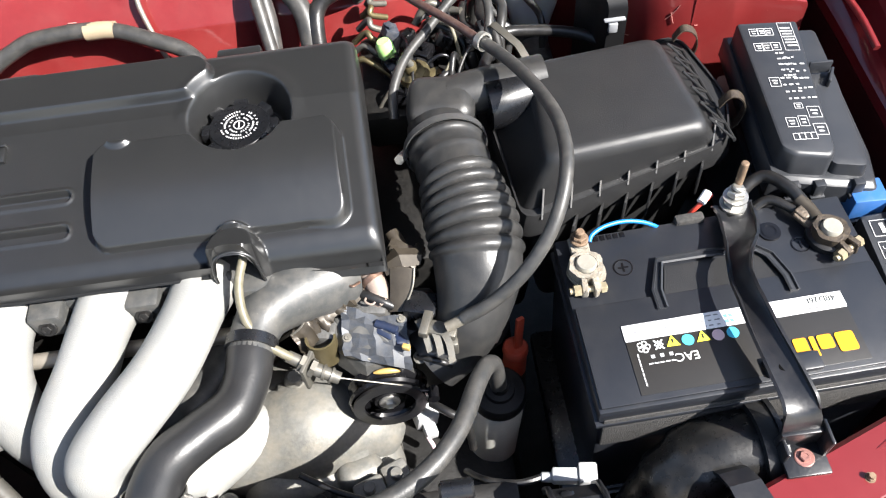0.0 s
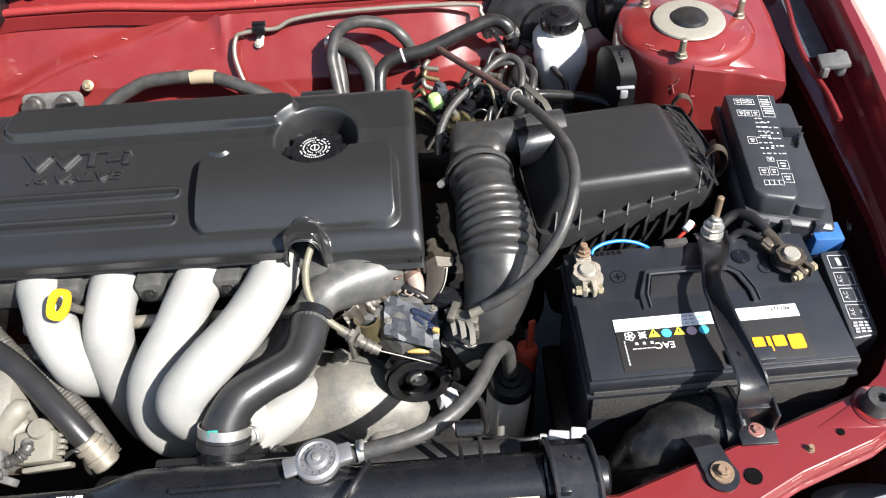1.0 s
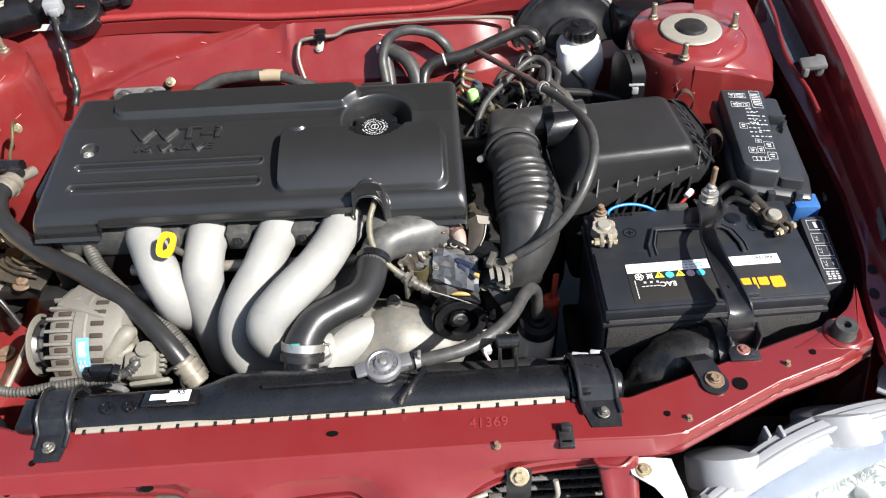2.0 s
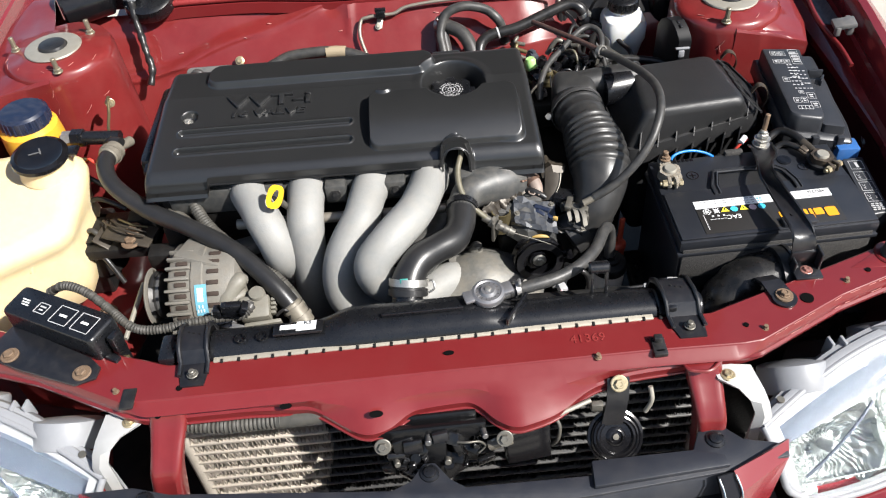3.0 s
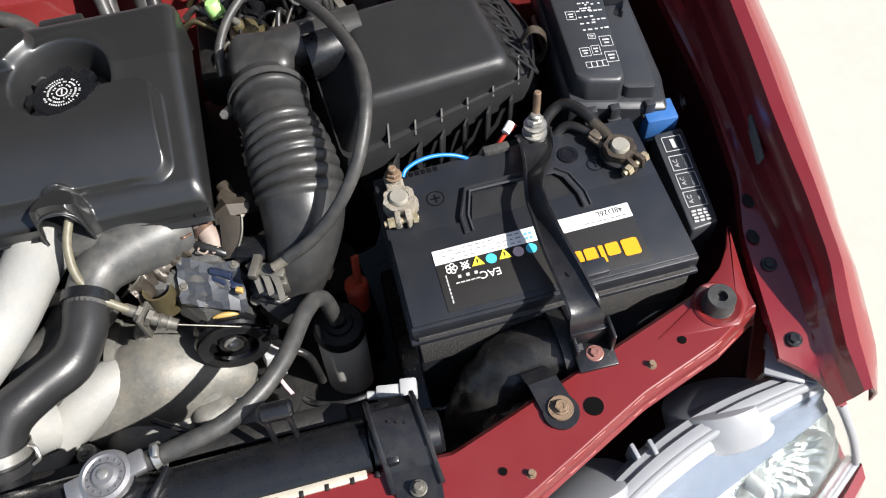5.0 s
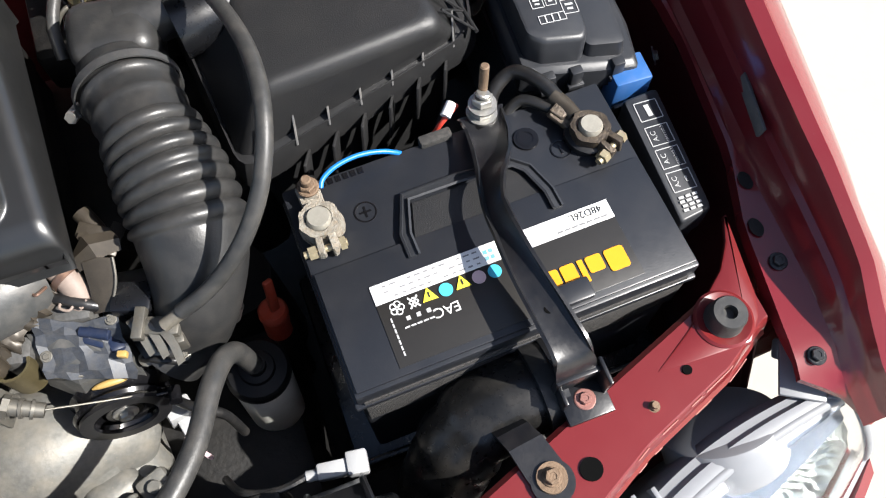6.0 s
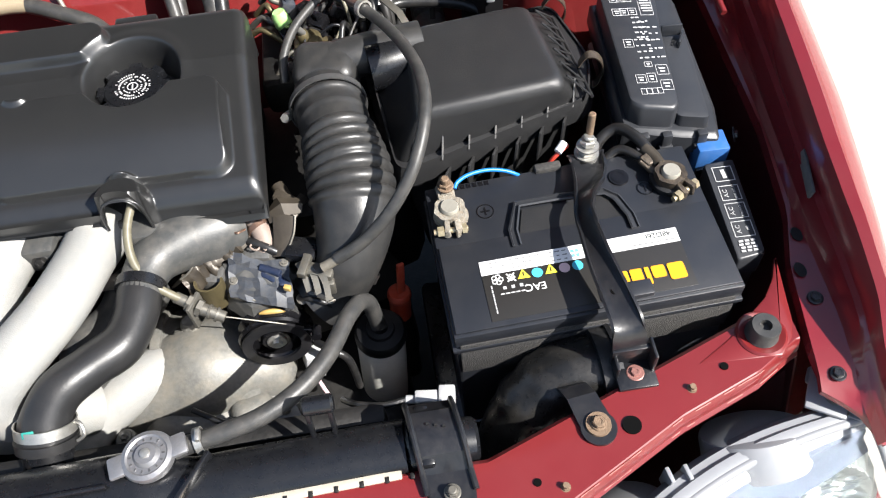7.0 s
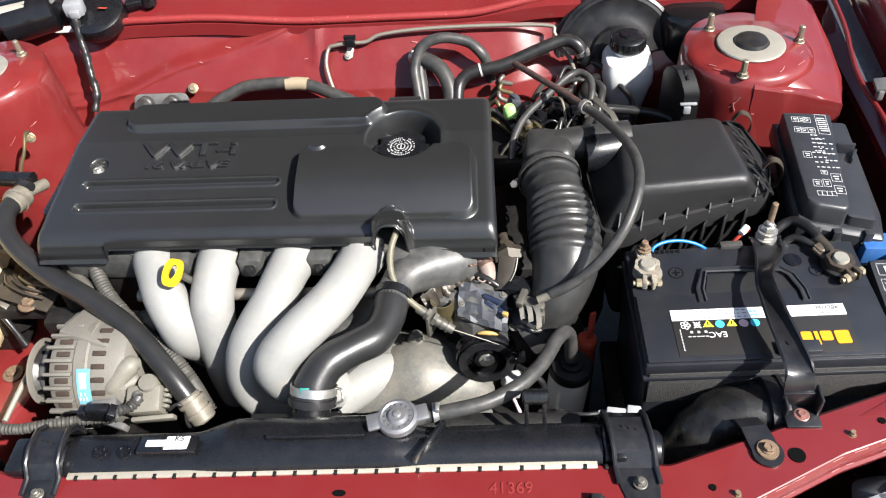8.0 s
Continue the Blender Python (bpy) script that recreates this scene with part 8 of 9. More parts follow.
bolt(mb, (-0.468, 0.374, 0.747), (0, -0.1, 1), 0.009, RUST, label="dusty tan bolt")
gw = thing("ground_strap", (-0.53, 0.55, 0.80), "braided earth wire bolted to the red tower", "wire")
part("wire", tube([(-0.530, 0.600, 0.835), (-0.526, 0.585, 0.842), (-0.522, 0.560, 0.830), (-0.518, 0.530, 0.822), (-0.505, 0.500, 0.815)], 0.0024, 8), BRASSDIRTY, gw)
bolt(gw, (-0.531, 0.598, 0.826), (0.3, -1, 0.2), 0.006, BRASS)
solid("wire_boot", tube([(-0.522, 0.512, 0.806), (-0.507, 0.505, 0.816), (-0.492, 0.497, 0.818)], 0.0075, 12), RUBBER, "black rubber boot on a wire end", "boot", angle=60)
for k, (pts, m_) in enumerate((([(-0.56, 0.50, 0.78), (-0.545, 0.485, 0.80), (-0.528, 0.475, 0.79)], REDWIRE), ([(-0.58, 0.52, 0.77), (-0.56, 0.50, 0.79), (-0.535, 0.50, 0.775)], BRASSDIRTY), ([(-0.585, 0.47, 0.76), (-0.55, 0.46, 0.785), (-0.52, 0.45, 0.77)], RUBBER), ([(-0.57, 0.44, 0.74), (-0.53, 0.43, 0.765), (-0.49, 0.42, 0.75)], RUBBER), ([(-0.56, 0.40, 0.72), (-0.535, 0.385, 0.74), (-0.51, 0.37, 0.71)], RUBBER_GREY), ([(-0.55, 0.37, 0.69), (-0.525, 0.36, 0.71), (-0.50, 0.34, 0.67)], RUBBER))):
    solid("side_wire", tube(pts, 0.004 if k > 1 else 0.0025, 8), m_, "loose wire between tank and engine", "wire", "side wires", angle=60)
sr = thing("side_member", (-0.56, 0.34, 0.55), "red chassis rail with a dusty bolt beside the tank", "chassis rail")
part("rail", merge(box((-0.555, 0.36, 0.58), (0.13, 0.34, 0.06), 0.012, (0, 0, -14))), PAINT_OLD, sr)
bolt(sr, (-0.545, 0.335, 0.611), r=0.011, material=RUST)
part("hose_bracket", merge(box((-0.57, 0.40, 0.65), (0.06, 0.05, 0.08), 0.008), box((-0.55, 0.43, 0.70), (0.05, 0.06, 0.05), 0.008)), DARK, sr)

# ---- washer tank and power steering tank ----
wt = thing("washer_tank", (-0.57, 0.32, 0.55), "yellowed washer fluid tank with a black flip cap", "washer tank")
TP = [(-0.715, 0.215), (-0.640, 0.262), (-0.538, 0.325), (-0.534, 0.385), (-0.533, 0.445), (-0.548, 0.485), (-0.640, 0.495), (-0.715, 0.480)]
tz = lambda p: 0.800 + 0.20 * max(0.0, min(p.y - 0.32, 0.12)) - 0.10 * max(0.0, 0.26 - p.y)
part("tank", loft([[(p.x, p.y, z0 if z0 else tz(p) + dz) for p in rounded(grown(TP, d), 0.028, 6)] for d, z0, dz in ((-0.03, 0.640, 0), (-0.016, 0.662, 0), (-0.010, 0.690, 0), (-0.010, 0.715, 0), (-0.015, 0.745, 0), (-0.012, 0.760, 0), (-0.001, 0, -0.026), (-0.003, 0, -0.014), (-0.012, 0, -0.004), (-0.030, 0, 0.0))]), CREAM, wt, "", 50)
part("tank_strap", tube([(-0.556, 0.410, 0.795), (-0.560, 0.360, 0.790), (-0.585, 0.318, 0.776), (-0.600, 0.300, 0.745)], 0.0022, 8), CREAM, wt, "moulded ridge")
part("filler_neck", lathe([(0, 0), (0.040, 0), (0.036, 0.012), (0.034, 0.024), (0, 0.024)], (-0.588, 0.440, 0.820), (0.05, -0.1, 1), 36), CREAM, wt)
part("cap", merge(lathe([(0, 0), (0.039, 0), (0.041, 0.003), (0.040, 0.008), (0.034, 0.011), (0.030, 0.009), (0.012, 0.010), (0, 0.011)], (-0.588, 0.438, 0.843), (0.05, -0.1, 1), 40), box((-0.546, 0.448, 0.846), (0.022, 0.020, 0.006), 0.002)), GLOSSY, wt, "black flip cap")
part("cap_mark", merge(box((-0.592, 0.436, 0.8546), (0.018, 0.002, 0.0008), 0, (5, 3, 25)), box((-0.586, 0.440, 0.8548), (0.002, 0.014, 0.0008), 0, (5, 3, 25))), GREYPL, wt)
ps = thing("power_steering_tank", (-0.64, 0.545, 0.70), "amber power steering tank with a dark ribbed cap", "fluid tank")
part("tank", lathe([(0, 0), (0.038, 0), (0.044, 0.02), (0.046, 0.10), (0.044, 0.125), (0.036, 0.132), (0, 0.134)], (-0.645, 0.545, 0.705), n=36), AMBER, ps)
part("cap", merge(lathe([(0, 0), (0.037, 0), (0.038, 0.003), (0.037, 0.020), (0.033, 0.024), (0, 0.026)], (-0.645, 0.545, 0.836), n=36), *[rod((-0.645 + 0.0372 * math.cos(t), 0.545 + 0.0372 * math.sin(t), 0.838), (-0.645 + 0.0362 * math.cos(t), 0.545 + 0.0362 * math.sin(t), 0.856), 0.0022, n=6) for t in [2 * math.pi * i / 26 for i in range(26)]]), CAPBLUE, ps, "dark blue black ribbed cap")

# ---- relay box at the corner ----
rx = thing("relay_box", (-0.49, 0.13, 0.79), "black relay box with white printed squares", "relay box")
R4 = [(-0.563, 0.160), (-0.436, 0.096), (-0.416, 0.136), (-0.545, 0.200)]
part("lid", loft([[(p.x, p.y, 0.822 + dz) for p in rounded(grown(R4, d), 0.008)] for d, dz in ((0.002, -0.040), (0.001, -0.004), (-0.001, -0.001), (-0.004, 0.0))]), PLASTIC, rx)
part("base", loft([[(p.x, p.y, z) for p in rounded(grown(R4, -0.001), 0.006)] for z in (0.70, 0.785)]), PLASTIC, rx)
ra = math.degrees(math.atan2(-0.064, 0.127))
for k, (t, w) in enumerate(((0.82, 0.026), (0.58, 0.026), (0.34, 0.016))):
    c = Vector((-0.5535, 0.178)).lerp(Vector((-0.426, 0.1145)), t)
    mark(rx, c.x, c.y, w, 0.026 if k < 2 else 0.015, 0.8226, ra, 0.0010, k == 2)
    if k < 2:
        part("printed_bar", box((c.x, c.y, 0.8226), (0.011, 0.0035, 0.0003), 0, (0, 0, ra)), INK, rx)
for i in range(3):
    c = Vector((-0.5535, 0.178)).lerp(Vector((-0.426, 0.1145)), 0.15) + Vector((0, -0.003 + 0.004 * i))
    part("printed_bar", box((c.x, c.y, 0.8226), (0.011, 0.0018, 0.0003), 0, (0, 0, ra)), INK, rx)
part("bracket", merge(prism([(-0.585, 0.115), (-0.53, 0.088), (-0.455, 0.058), (-0.432, 0.066), (-0.430, 0.082), (-0.446, 0.098), (-0.56, 0.160)], 0.788, 0.792, 0.001)), IRON, rx, "black steel bracket plate")
bolt(rx, (-0.450, 0.074, 0.792), r=0.0085, material=RUST, label="dusty bolt")
bolt(rx, (-0.548, 0.110, 0.792), r=0.0085, material=RUST, label="dusty bolt")
part("latch", merge(box((-0.414, 0.112, 0.800), (0.010, 0.016, 0.030), 0.002, (0, 0, ra)), box((-0.420, 0.098, 0.775), (0.018, 0.010, 0.030), 0.002, (0, 0, ra))), PLASTIC, rx)
part("fuse_link", merge(box((-0.418, 0.092, 0.778), (0.010, 0.010, 0.012), 0.001), box((-0.410, 0.104, 0.772), (0.008, 0.012, 0.010), 0.001)), BRASSDIRTY, rx)
cc = thing("corrugated_conduit", (-0.40, 0.15, 0.77), "dusty corrugated wiring conduit along the radiator", "conduit")
part("conduit", conduit([(-0.530, 0.215, 0.790), (-0.500, 0.205, 0.810), (-0.470, 0.192, 0.808), (-0.438, 0.168, 0.800), (-0.405, 0.142, 0.790), (-0.372, 0.137, 0.788), (-0.335, 0.142, 0.790), (-0.300, 0.150, 0.785), (-0.27, 0.160, 0.775)], 0.0054, 0.0040, 0.0009, 14), SHEATH, cc, "", 60)
rc2 = thing("radiator_clip", (-0.275, 0.155, 0.78), "black plastic wiring clip behind the radiator", "clip")
part("clip", merge(box((-0.278, 0.150, 0.800), (0.026, 0.010, 0.022), 0.002), box((-0.298, 0.152, 0.795), (0.010, 0.012, 0.016), 0.002), box((-0.262, 0.146, 0.806), (0.008, 0.014, 0.012), 0.001, (0, 30, 0))), PLASTIC, rc2)

# ---- wiper motor and its lead, by the cowl ----
wm = thing("wiper_motor", (-0.58, 0.87, 0.84), "black wiper motor with a grey label", "wiper motor")
part("motor", merge(rod((-0.665, 0.85, 0.868), (-0.585, 0.885, 0.872), 0.036, 0.034, 30, 0.004)), GLOSSY, wm)
part("gear_case", merge(lathe([(0, 0), (0.045, 0), (0.048, 0.006), (0.046, 0.024), (0.040, 0.028), (0, 0.028)], (-0.515, 0.885, 0.846), (0.0, -0.35, 1), 32), box((-0.56, 0.89, 0.868), (0.05, 0.05, 0.04), 0.008)), PLASTIC, wm)
part("label", sheet([[Vector((-0.652 + 0.038 * s, 0.8555 + 0.016 * s, 0.868)) + Vector((0.0, -math.cos(t), math.sin(t))) * 0.0372 for s in (0, 1)] for t in [radians(35 + 7 * i) for i in range(6)]], 0.0006), LEADPLATE, wm, "grey printed label")
part("plug", merge(box((-0.540, 0.865, 0.884), (0.030, 0.024, 0.024), 0.004, (0, 0, 10)), box((-0.535, 0.852, 0.880), (0.016, 0.014, 0.012), 0.002)), LAMPGREY, wm, "milky plug")
part("mark", box((-0.498, 0.872, 0.8775), (0.014, 0.005, 0.001), 0, (-18, 0, -10)), ORANGE, wm, "small orange mark")
part("lead", tube([(-0.538, 0.852, 0.874), (-0.536, 0.838, 0.845), (-0.530, 0.822, 0.820), (-0.522, 0.798, 0.795), (-0.515, 0.780, 0.775), (-0.520, 0.760, 0.752)], lambda s, t: 0.0062 + 0.0008 * math.sin(s * 300) + 0.0006 * math.sin(s * 117), 12), RUBBER, wm, "black taped wiring lead", 60)
part("wiper_arm", merge(box((-0.445, 0.905, 0.872), (0.05, 0.03, 0.012), 0.003, (0, 0, 20)), rod((-0.43, 0.90, 0.865), (-0.43, 0.90, 0.885), 0.012)), PLASTIC, wm)

# ---- hood seal clip on the fender ----
hc = thing("hood_seal_clip", (0.655, 0.594, 0.85), "grey plastic clip on the inner fender", "clip")
part("clip", merge(box((0.652, 0.594, 0.868), (0.034, 0.026, 0.008), 0.002, (0, -10, -8)), box((0.664, 0.600, 0.860), (0.010, 0.030, 0.020), 0.002, (0, 0, -8)), box((0.640, 0.585, 0.860), (0.008, 0.010, 0.014), 0.002)), GREYPL, hc)
lp = part("fender_lip", sweep(spline([(0.642, 0.520, 0.838), (0.639, 0.560, 0.846), (0.633, 0.606, 0.850), (0.634, 0.650, 0.851), (0.640, 0.695, 0.852), (0.650, 0.770, 0.856), (0.655, 0.92, 0.865)], 6), 0.0036, 8), PAINT, car, "folded dark red lip beside the fender", 60)
part("channel_strip", sheet([[Vector((0.640 + 0.03 * f + 0.05 * (y - 0.65), y, 0.846 - 0.012 * math.sin(math.pi * f) + 0.03 * (y - 0.65))) for f in (0, 0.3, 0.7, 1.0)] for y in (0.648, 0.70, 0.76, 0.84, 0.94)], 0.002), BLUEGREY, lp, "blue grey strip in the gutter", 60)

# ---- condenser in front of the radiator ----
co_ = thing("condenser", (CX, 0.066, 0.42), "dusty condenser with flat tubes and ragged fins", "condenser")
NT = 15
for i in range(NT):
    z = 0.752 - 0.0215 * i
    # shadow edge painted in: tubes turn dark to the right of xe
    xe = CX - 0.333 + 0.656 * (62 + round(9 * math.sin(math.pi * min(i, 10) / 10))) / 260
    part("tube", box(((CX - 0.335 + xe) / 2, 0.066, z), (xe - CX + 0.335, 0.018, 0.0046), 0.0012), FIN, co_)
    part("tube", box(((xe + CX + 0.325) / 2, 0.066, z), (CX + 0.325 - xe, 0.018, 0.0036), 0.0012), DARKSTEEL, co_, "tube darkened for the cast shadow")
random.seed(3)
for i in range(NT - 1):
    z0, z1 = 0.752 - 0.0215 * i - 0.0025, 0.752 - 0.0215 * (i + 1) + 0.0025
    bms, n = (bmesh.new(), bmesh.new()), 260
    prev = None
    for k in range(n + 1):
        x = CX - 0.333 + 0.656 * k / n
        # fins beyond k0 take a black material in place of a cast shadow
        k0 = 62 + round(9 * math.sin(math.pi * min(i, 10) / 10))
        bm = bms[k > k0]
        if k == k0 + 1:
            prev = None
        z = z0 if k % 2 else z1
        j = 0.0018 * random.uniform(-1, 1)
        cur = [bm.verts.new((x + j, 0.0585 + random.uniform(-0.0012, 0.0012), z)), bm.verts.new((x + j, 0.074, z))]
        if prev:
            bm.faces.new((prev[0], cur[0], cur[1], prev[1]))
        prev = cur
    part("corrugated_fin", bms[0], FIN, co_, "pale dusty fins on the sunlit side", 5)["kind"] = "stuff"
    part("corrugated_fin", bms[1], DARK, co_, "fins darkened for the cast shadow", 5)["kind"] = "stuff"
# added black sheet, the shade between condenser and radiator
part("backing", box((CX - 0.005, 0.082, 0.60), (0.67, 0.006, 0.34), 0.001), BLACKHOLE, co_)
part("tank", rod((-0.355, 0.066, 0.44), (-0.355, 0.066, 0.765), 0.010), FIN, co_)
part("tank", rod((0.318, 0.066, 0.44), (0.318, 0.066, 0.765), 0.010), FIN, co_)
cx_ = thing("bumper_conduit", (-0.23, 0.045, 0.73), "dusty grey corrugated conduit under the rail", "conduit")
part("conduit", conduit([(-0.335, 0.046, 0.734), (-0.295, 0.040, 0.732), (-0.250, 0.036, 0.736), (-0.215, 0.034, 0.740)], 0.0095, 0.0052, 0.0013, 16), SHEATH, cx_, "", 60)
part("conduit_end", tube([(-0.222, 0.034, 0.739), (-0.19, 0.032, 0.742), (-0.155, 0.034, 0.745)], 0.0100, 16), SHEATH, cx_, "smooth grey sleeve end", 60)

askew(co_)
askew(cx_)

# ---- horn ----
hn = thing("horn", (0.176, 0.0, 0.66), "round black disc horn on a steel bracket", "horn")
hx = Vector((0.05, -0.72, 0.69)).normalized()
h0 = Vector((0.182, -0.002, 0.685))
part("disc", lathe([(0, -0.016), (0.02028, -0.016), (0.0312, -0.004), (0.03432, -0.002), (0.03432, 0.002), (0.0312, 0.003), (0.03003, 0.0055), (0.02886, 0.0045), (0.02769, 0.0065), (0.02574, 0.0072), (0.02457, 0.0058), (0.0234, 0.0070), (0.02106, 0.0072), (0.01872, 0.0040), (0.01248, 0.0036), (0.00975, 0.0060), (0.00819, 0.0062), (0.00702, 0.0035), (0, 0.0035)], h0, hx, 44), GLOSSY, hn)
part("screw", lathe([(0, 0), (0.0042, 0), (0.0038, 0.0024), (0, 0.0026)], h0 + hx * 0.003, hx, 16), STEELDUSTY, hn)
part("bracket", strip([Vector(p) for p in ((0.184, 0.026, 0.766), (0.184, 0.022, 0.762), (0.183, 0.012, 0.742), (0.180, 0.006, 0.718), (0.178, 0.004, 0.70))], (1, 0, 0), 0.026, 0.003), IRON, hn, "black steel strip", 30)
bolt(hn, (0.184, 0.020, 0.763), (0, -0.75, 0.66), 0.0078, BRASS, label="yellow plated bolt")
part("terminal", box((0.158, 0.010, 0.735), (0.014, 0.008, 0.012), 0.001), STEELDUSTY, hn)

# ---- hood latch, its bolts and cable ----
lt = thing("hood_latch", (-0.04, 0.01, 0.70), "greasy black hood latch under the rail", "hood latch")
part("plate", merge(box((-0.040, 0.004, 0.712), (0.11, 0.006, 0.075), 0.003, (-20, 0, 0)), box((-0.040, 0.000, 0.735), (0.13, 0.012, 0.020), 0.003, (-20, 0, 0))), GREASE, lt)
for p, s, r in (((-0.072, -0.006, 0.715), (0.030, 0.020, 0.040), (-20, 0, 15)), ((-0.035, -0.010, 0.705), (0.026, 0.024, 0.050), (-20, 0, -10)), ((-0.005, -0.004, 0.716), (0.030, 0.018, 0.034), (-20, 0, 25)), ((-0.050, -0.014, 0.690), (0.05, 0.012, 0.014), (-20, 10, 0)), ((-0.020, -0.012, 0.680), (0.03, 0.016, 0.03), (-20, 0, 30)), ((-0.080, -0.004, 0.690), (0.02, 0.012, 0.03), (-20, 0, -25))):
    part("latch_lever", box(p, s, 0.003, r), GREASE, lt)
random.seed(14)
for k in range(22):
    u_, v_ = random.uniform(-0.095, 0.030), random.uniform(0.0, 0.055)
    c_ = (u_, -0.004 - 0.35 * v_ - random.uniform(0, 0.008), 0.742 - v_)
    sz = (random.uniform(0.006, 0.024), random.uniform(0.004, 0.010), random.uniform(0.006, 0.020))
    part("latch_piece", box(c_, sz, 0.0012, (random.uniform(-45, 5), random.uniform(-30, 30), random.uniform(-35, 35))), (GREASE, GREASE, IRON, GLOSSY)[k % 4], lt)
for k in range(6):
    u_, v_ = -0.085 + 0.021 * k, random.uniform(0.0, 0.04)
    part("latch_pin", rod((u_, 0.0 - 0.35 * v_, 0.735 - v_), (u_ + random.uniform(-0.004, 0.004), -0.018 - 0.35 * v_, 0.742 - v_), random.uniform(0.0025, 0.0048), n=12, bev=0.0008), (STEELDUSTY, GREASE, DARKSTEEL)[k % 3], lt)
part("return_spring", tube([(-0.010, -0.020, 0.738), (0.002, -0.024, 0.742), (0.016, -0.022, 0.738), (0.022, -0.020, 0.724), (0.014, -0.022, 0.714)], 0.0013, 8), STEELDUSTY, lt, "bent wire spring")
for p in ((-0.060, -0.020, 0.712), (-0.022, -0.026, 0.700)):
    part("pivot", rod(Vector(p) + Vector((0, 0.012, -0.01)), Vector(p), 0.007, n=14, bev=0.001), GREASE, lt)
bolt(lt, (-0.096, -0.016, 0.738), (0, -0.8, 0.6), 0.0075, STEELDUSTY)
bolt(lt, (0.045, -0.020, 0.736), (0, -0.8, 0.6), 0.0075, STEELDUSTY)
part("latch_spring", conduit([(-0.085, -0.012, 0.700), (-0.060, -0.016, 0.690), (-0.040, -0.018, 0.684)], 0.005, 0.003, 0.0012, 10), GREASE, lt)
part("bulkhead_box", box((0.075, 0.015, 0.690), (0.055, 0.030, 0.070), 0.003, (-15, 0, 6)), GLOSSY, lt, "shiny black latch shield")
part("cable_clip", box((0.040, -0.016, 0.722), (0.030, 0.010, 0.010), 0.002, (0, -20, 0)), CRIMP, lt)
part("release_cable", tube([(0.030, -0.014, 0.722), (0.060, -0.006, 0.726), (0.110, 0.002, 0.740), (0.150, 0.012, 0.748)], 0.0028, 10), LEADPLATE, lt, "pale sheathed cable", 60)
part("release_cable", tube([(0.108, 0.012, 0.722), (0.114, 0.004, 0.710), (0.112, 0.0, 0.690), (0.106, 0.004, 0.672)], 0.0024, 10), STEELDUSTY, lt, "", 60)
solid("cable_stub", tube([(0.222, 0.020, 0.752), (0.224, 0.012, 0.736), (0.218, 0.010, 0.716)], 0.0030, 8), LEADPLATE, "pale cable end below the rail", "cable", angle=60)

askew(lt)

# ---- grille ----
gl = thing("grille", (CX, -0.08, 0.62), "black plastic grille with a red and chrome end", "grille")
BACK = [(-0.455, -0.034), (-0.395, -0.032), (-0.35, -0.044), (-0.09, -0.062), (-0.068, -0.052), (-0.052, -0.03), (-0.038, -0.03), (-0.022, -0.052), (-0.004, -0.064), (0.135, -0.062), (0.262, -0.044), (0.276, -0.016), (0.306, -0.010), (0.326, -0.030), (0.372, -0.040)]
FRONT = [(0.372, -0.056), (0.3, -0.070), (0.15, -0.086), (0.0, -0.098), (-0.2, -0.096), (-0.34, -0.080), (-0.455, -0.052)]
part("top_plate", prism(BACK + FRONT, 0.694, 0.704, 0.0015), GRILLEPL, gl, "matt black top panel")
part("top_ledge", prism([(0.143, -0.047), (0.262, -0.043), (0.296, -0.052), (0.299, -0.066), (0.141, -0.080)], 0.703, 0.7105, 0.0016), GRILLEPL, gl, "raised ledge of the grille")
part("front_lip", sheet([[Vector((x, y, 0.700)), Vector((x, y - 0.006, 0.692)), Vector((x, y - 0.010, 0.674))] for x, y in FRONT[1:]], 0.004), GRILLEPL, gl)
for k, z in enumerate((0.655, 0.622, 0.589)):
    part("slat", sheet([[Vector((x, y - 0.004, z + 0.004)), Vector((x, y - 0.022, z)), Vector((x, y - 0.024, z - 0.012))] for x, y in FRONT[1:]], 0.003), GRILLEPL, gl)
for x in (-0.2, -0.02, 0.14):
    part("grille_rib", box((x, -0.078, 0.640), (0.006, 0.02, 0.11), 0.002), GRILLEPL, gl)
for x, y in ((0.293, -0.029), (-0.045, -0.044), (-0.378, -0.050)):
    part("push_pin", merge(lathe([(0, 0), (0.0115, 0), (0.011, 0.002), (0.0075, 0.003), (0.007, 0.005), (0.004, 0.006), (0, 0.005)], (x, y, 0.704), n=24)), PLASTIC, gl, "black push pin")
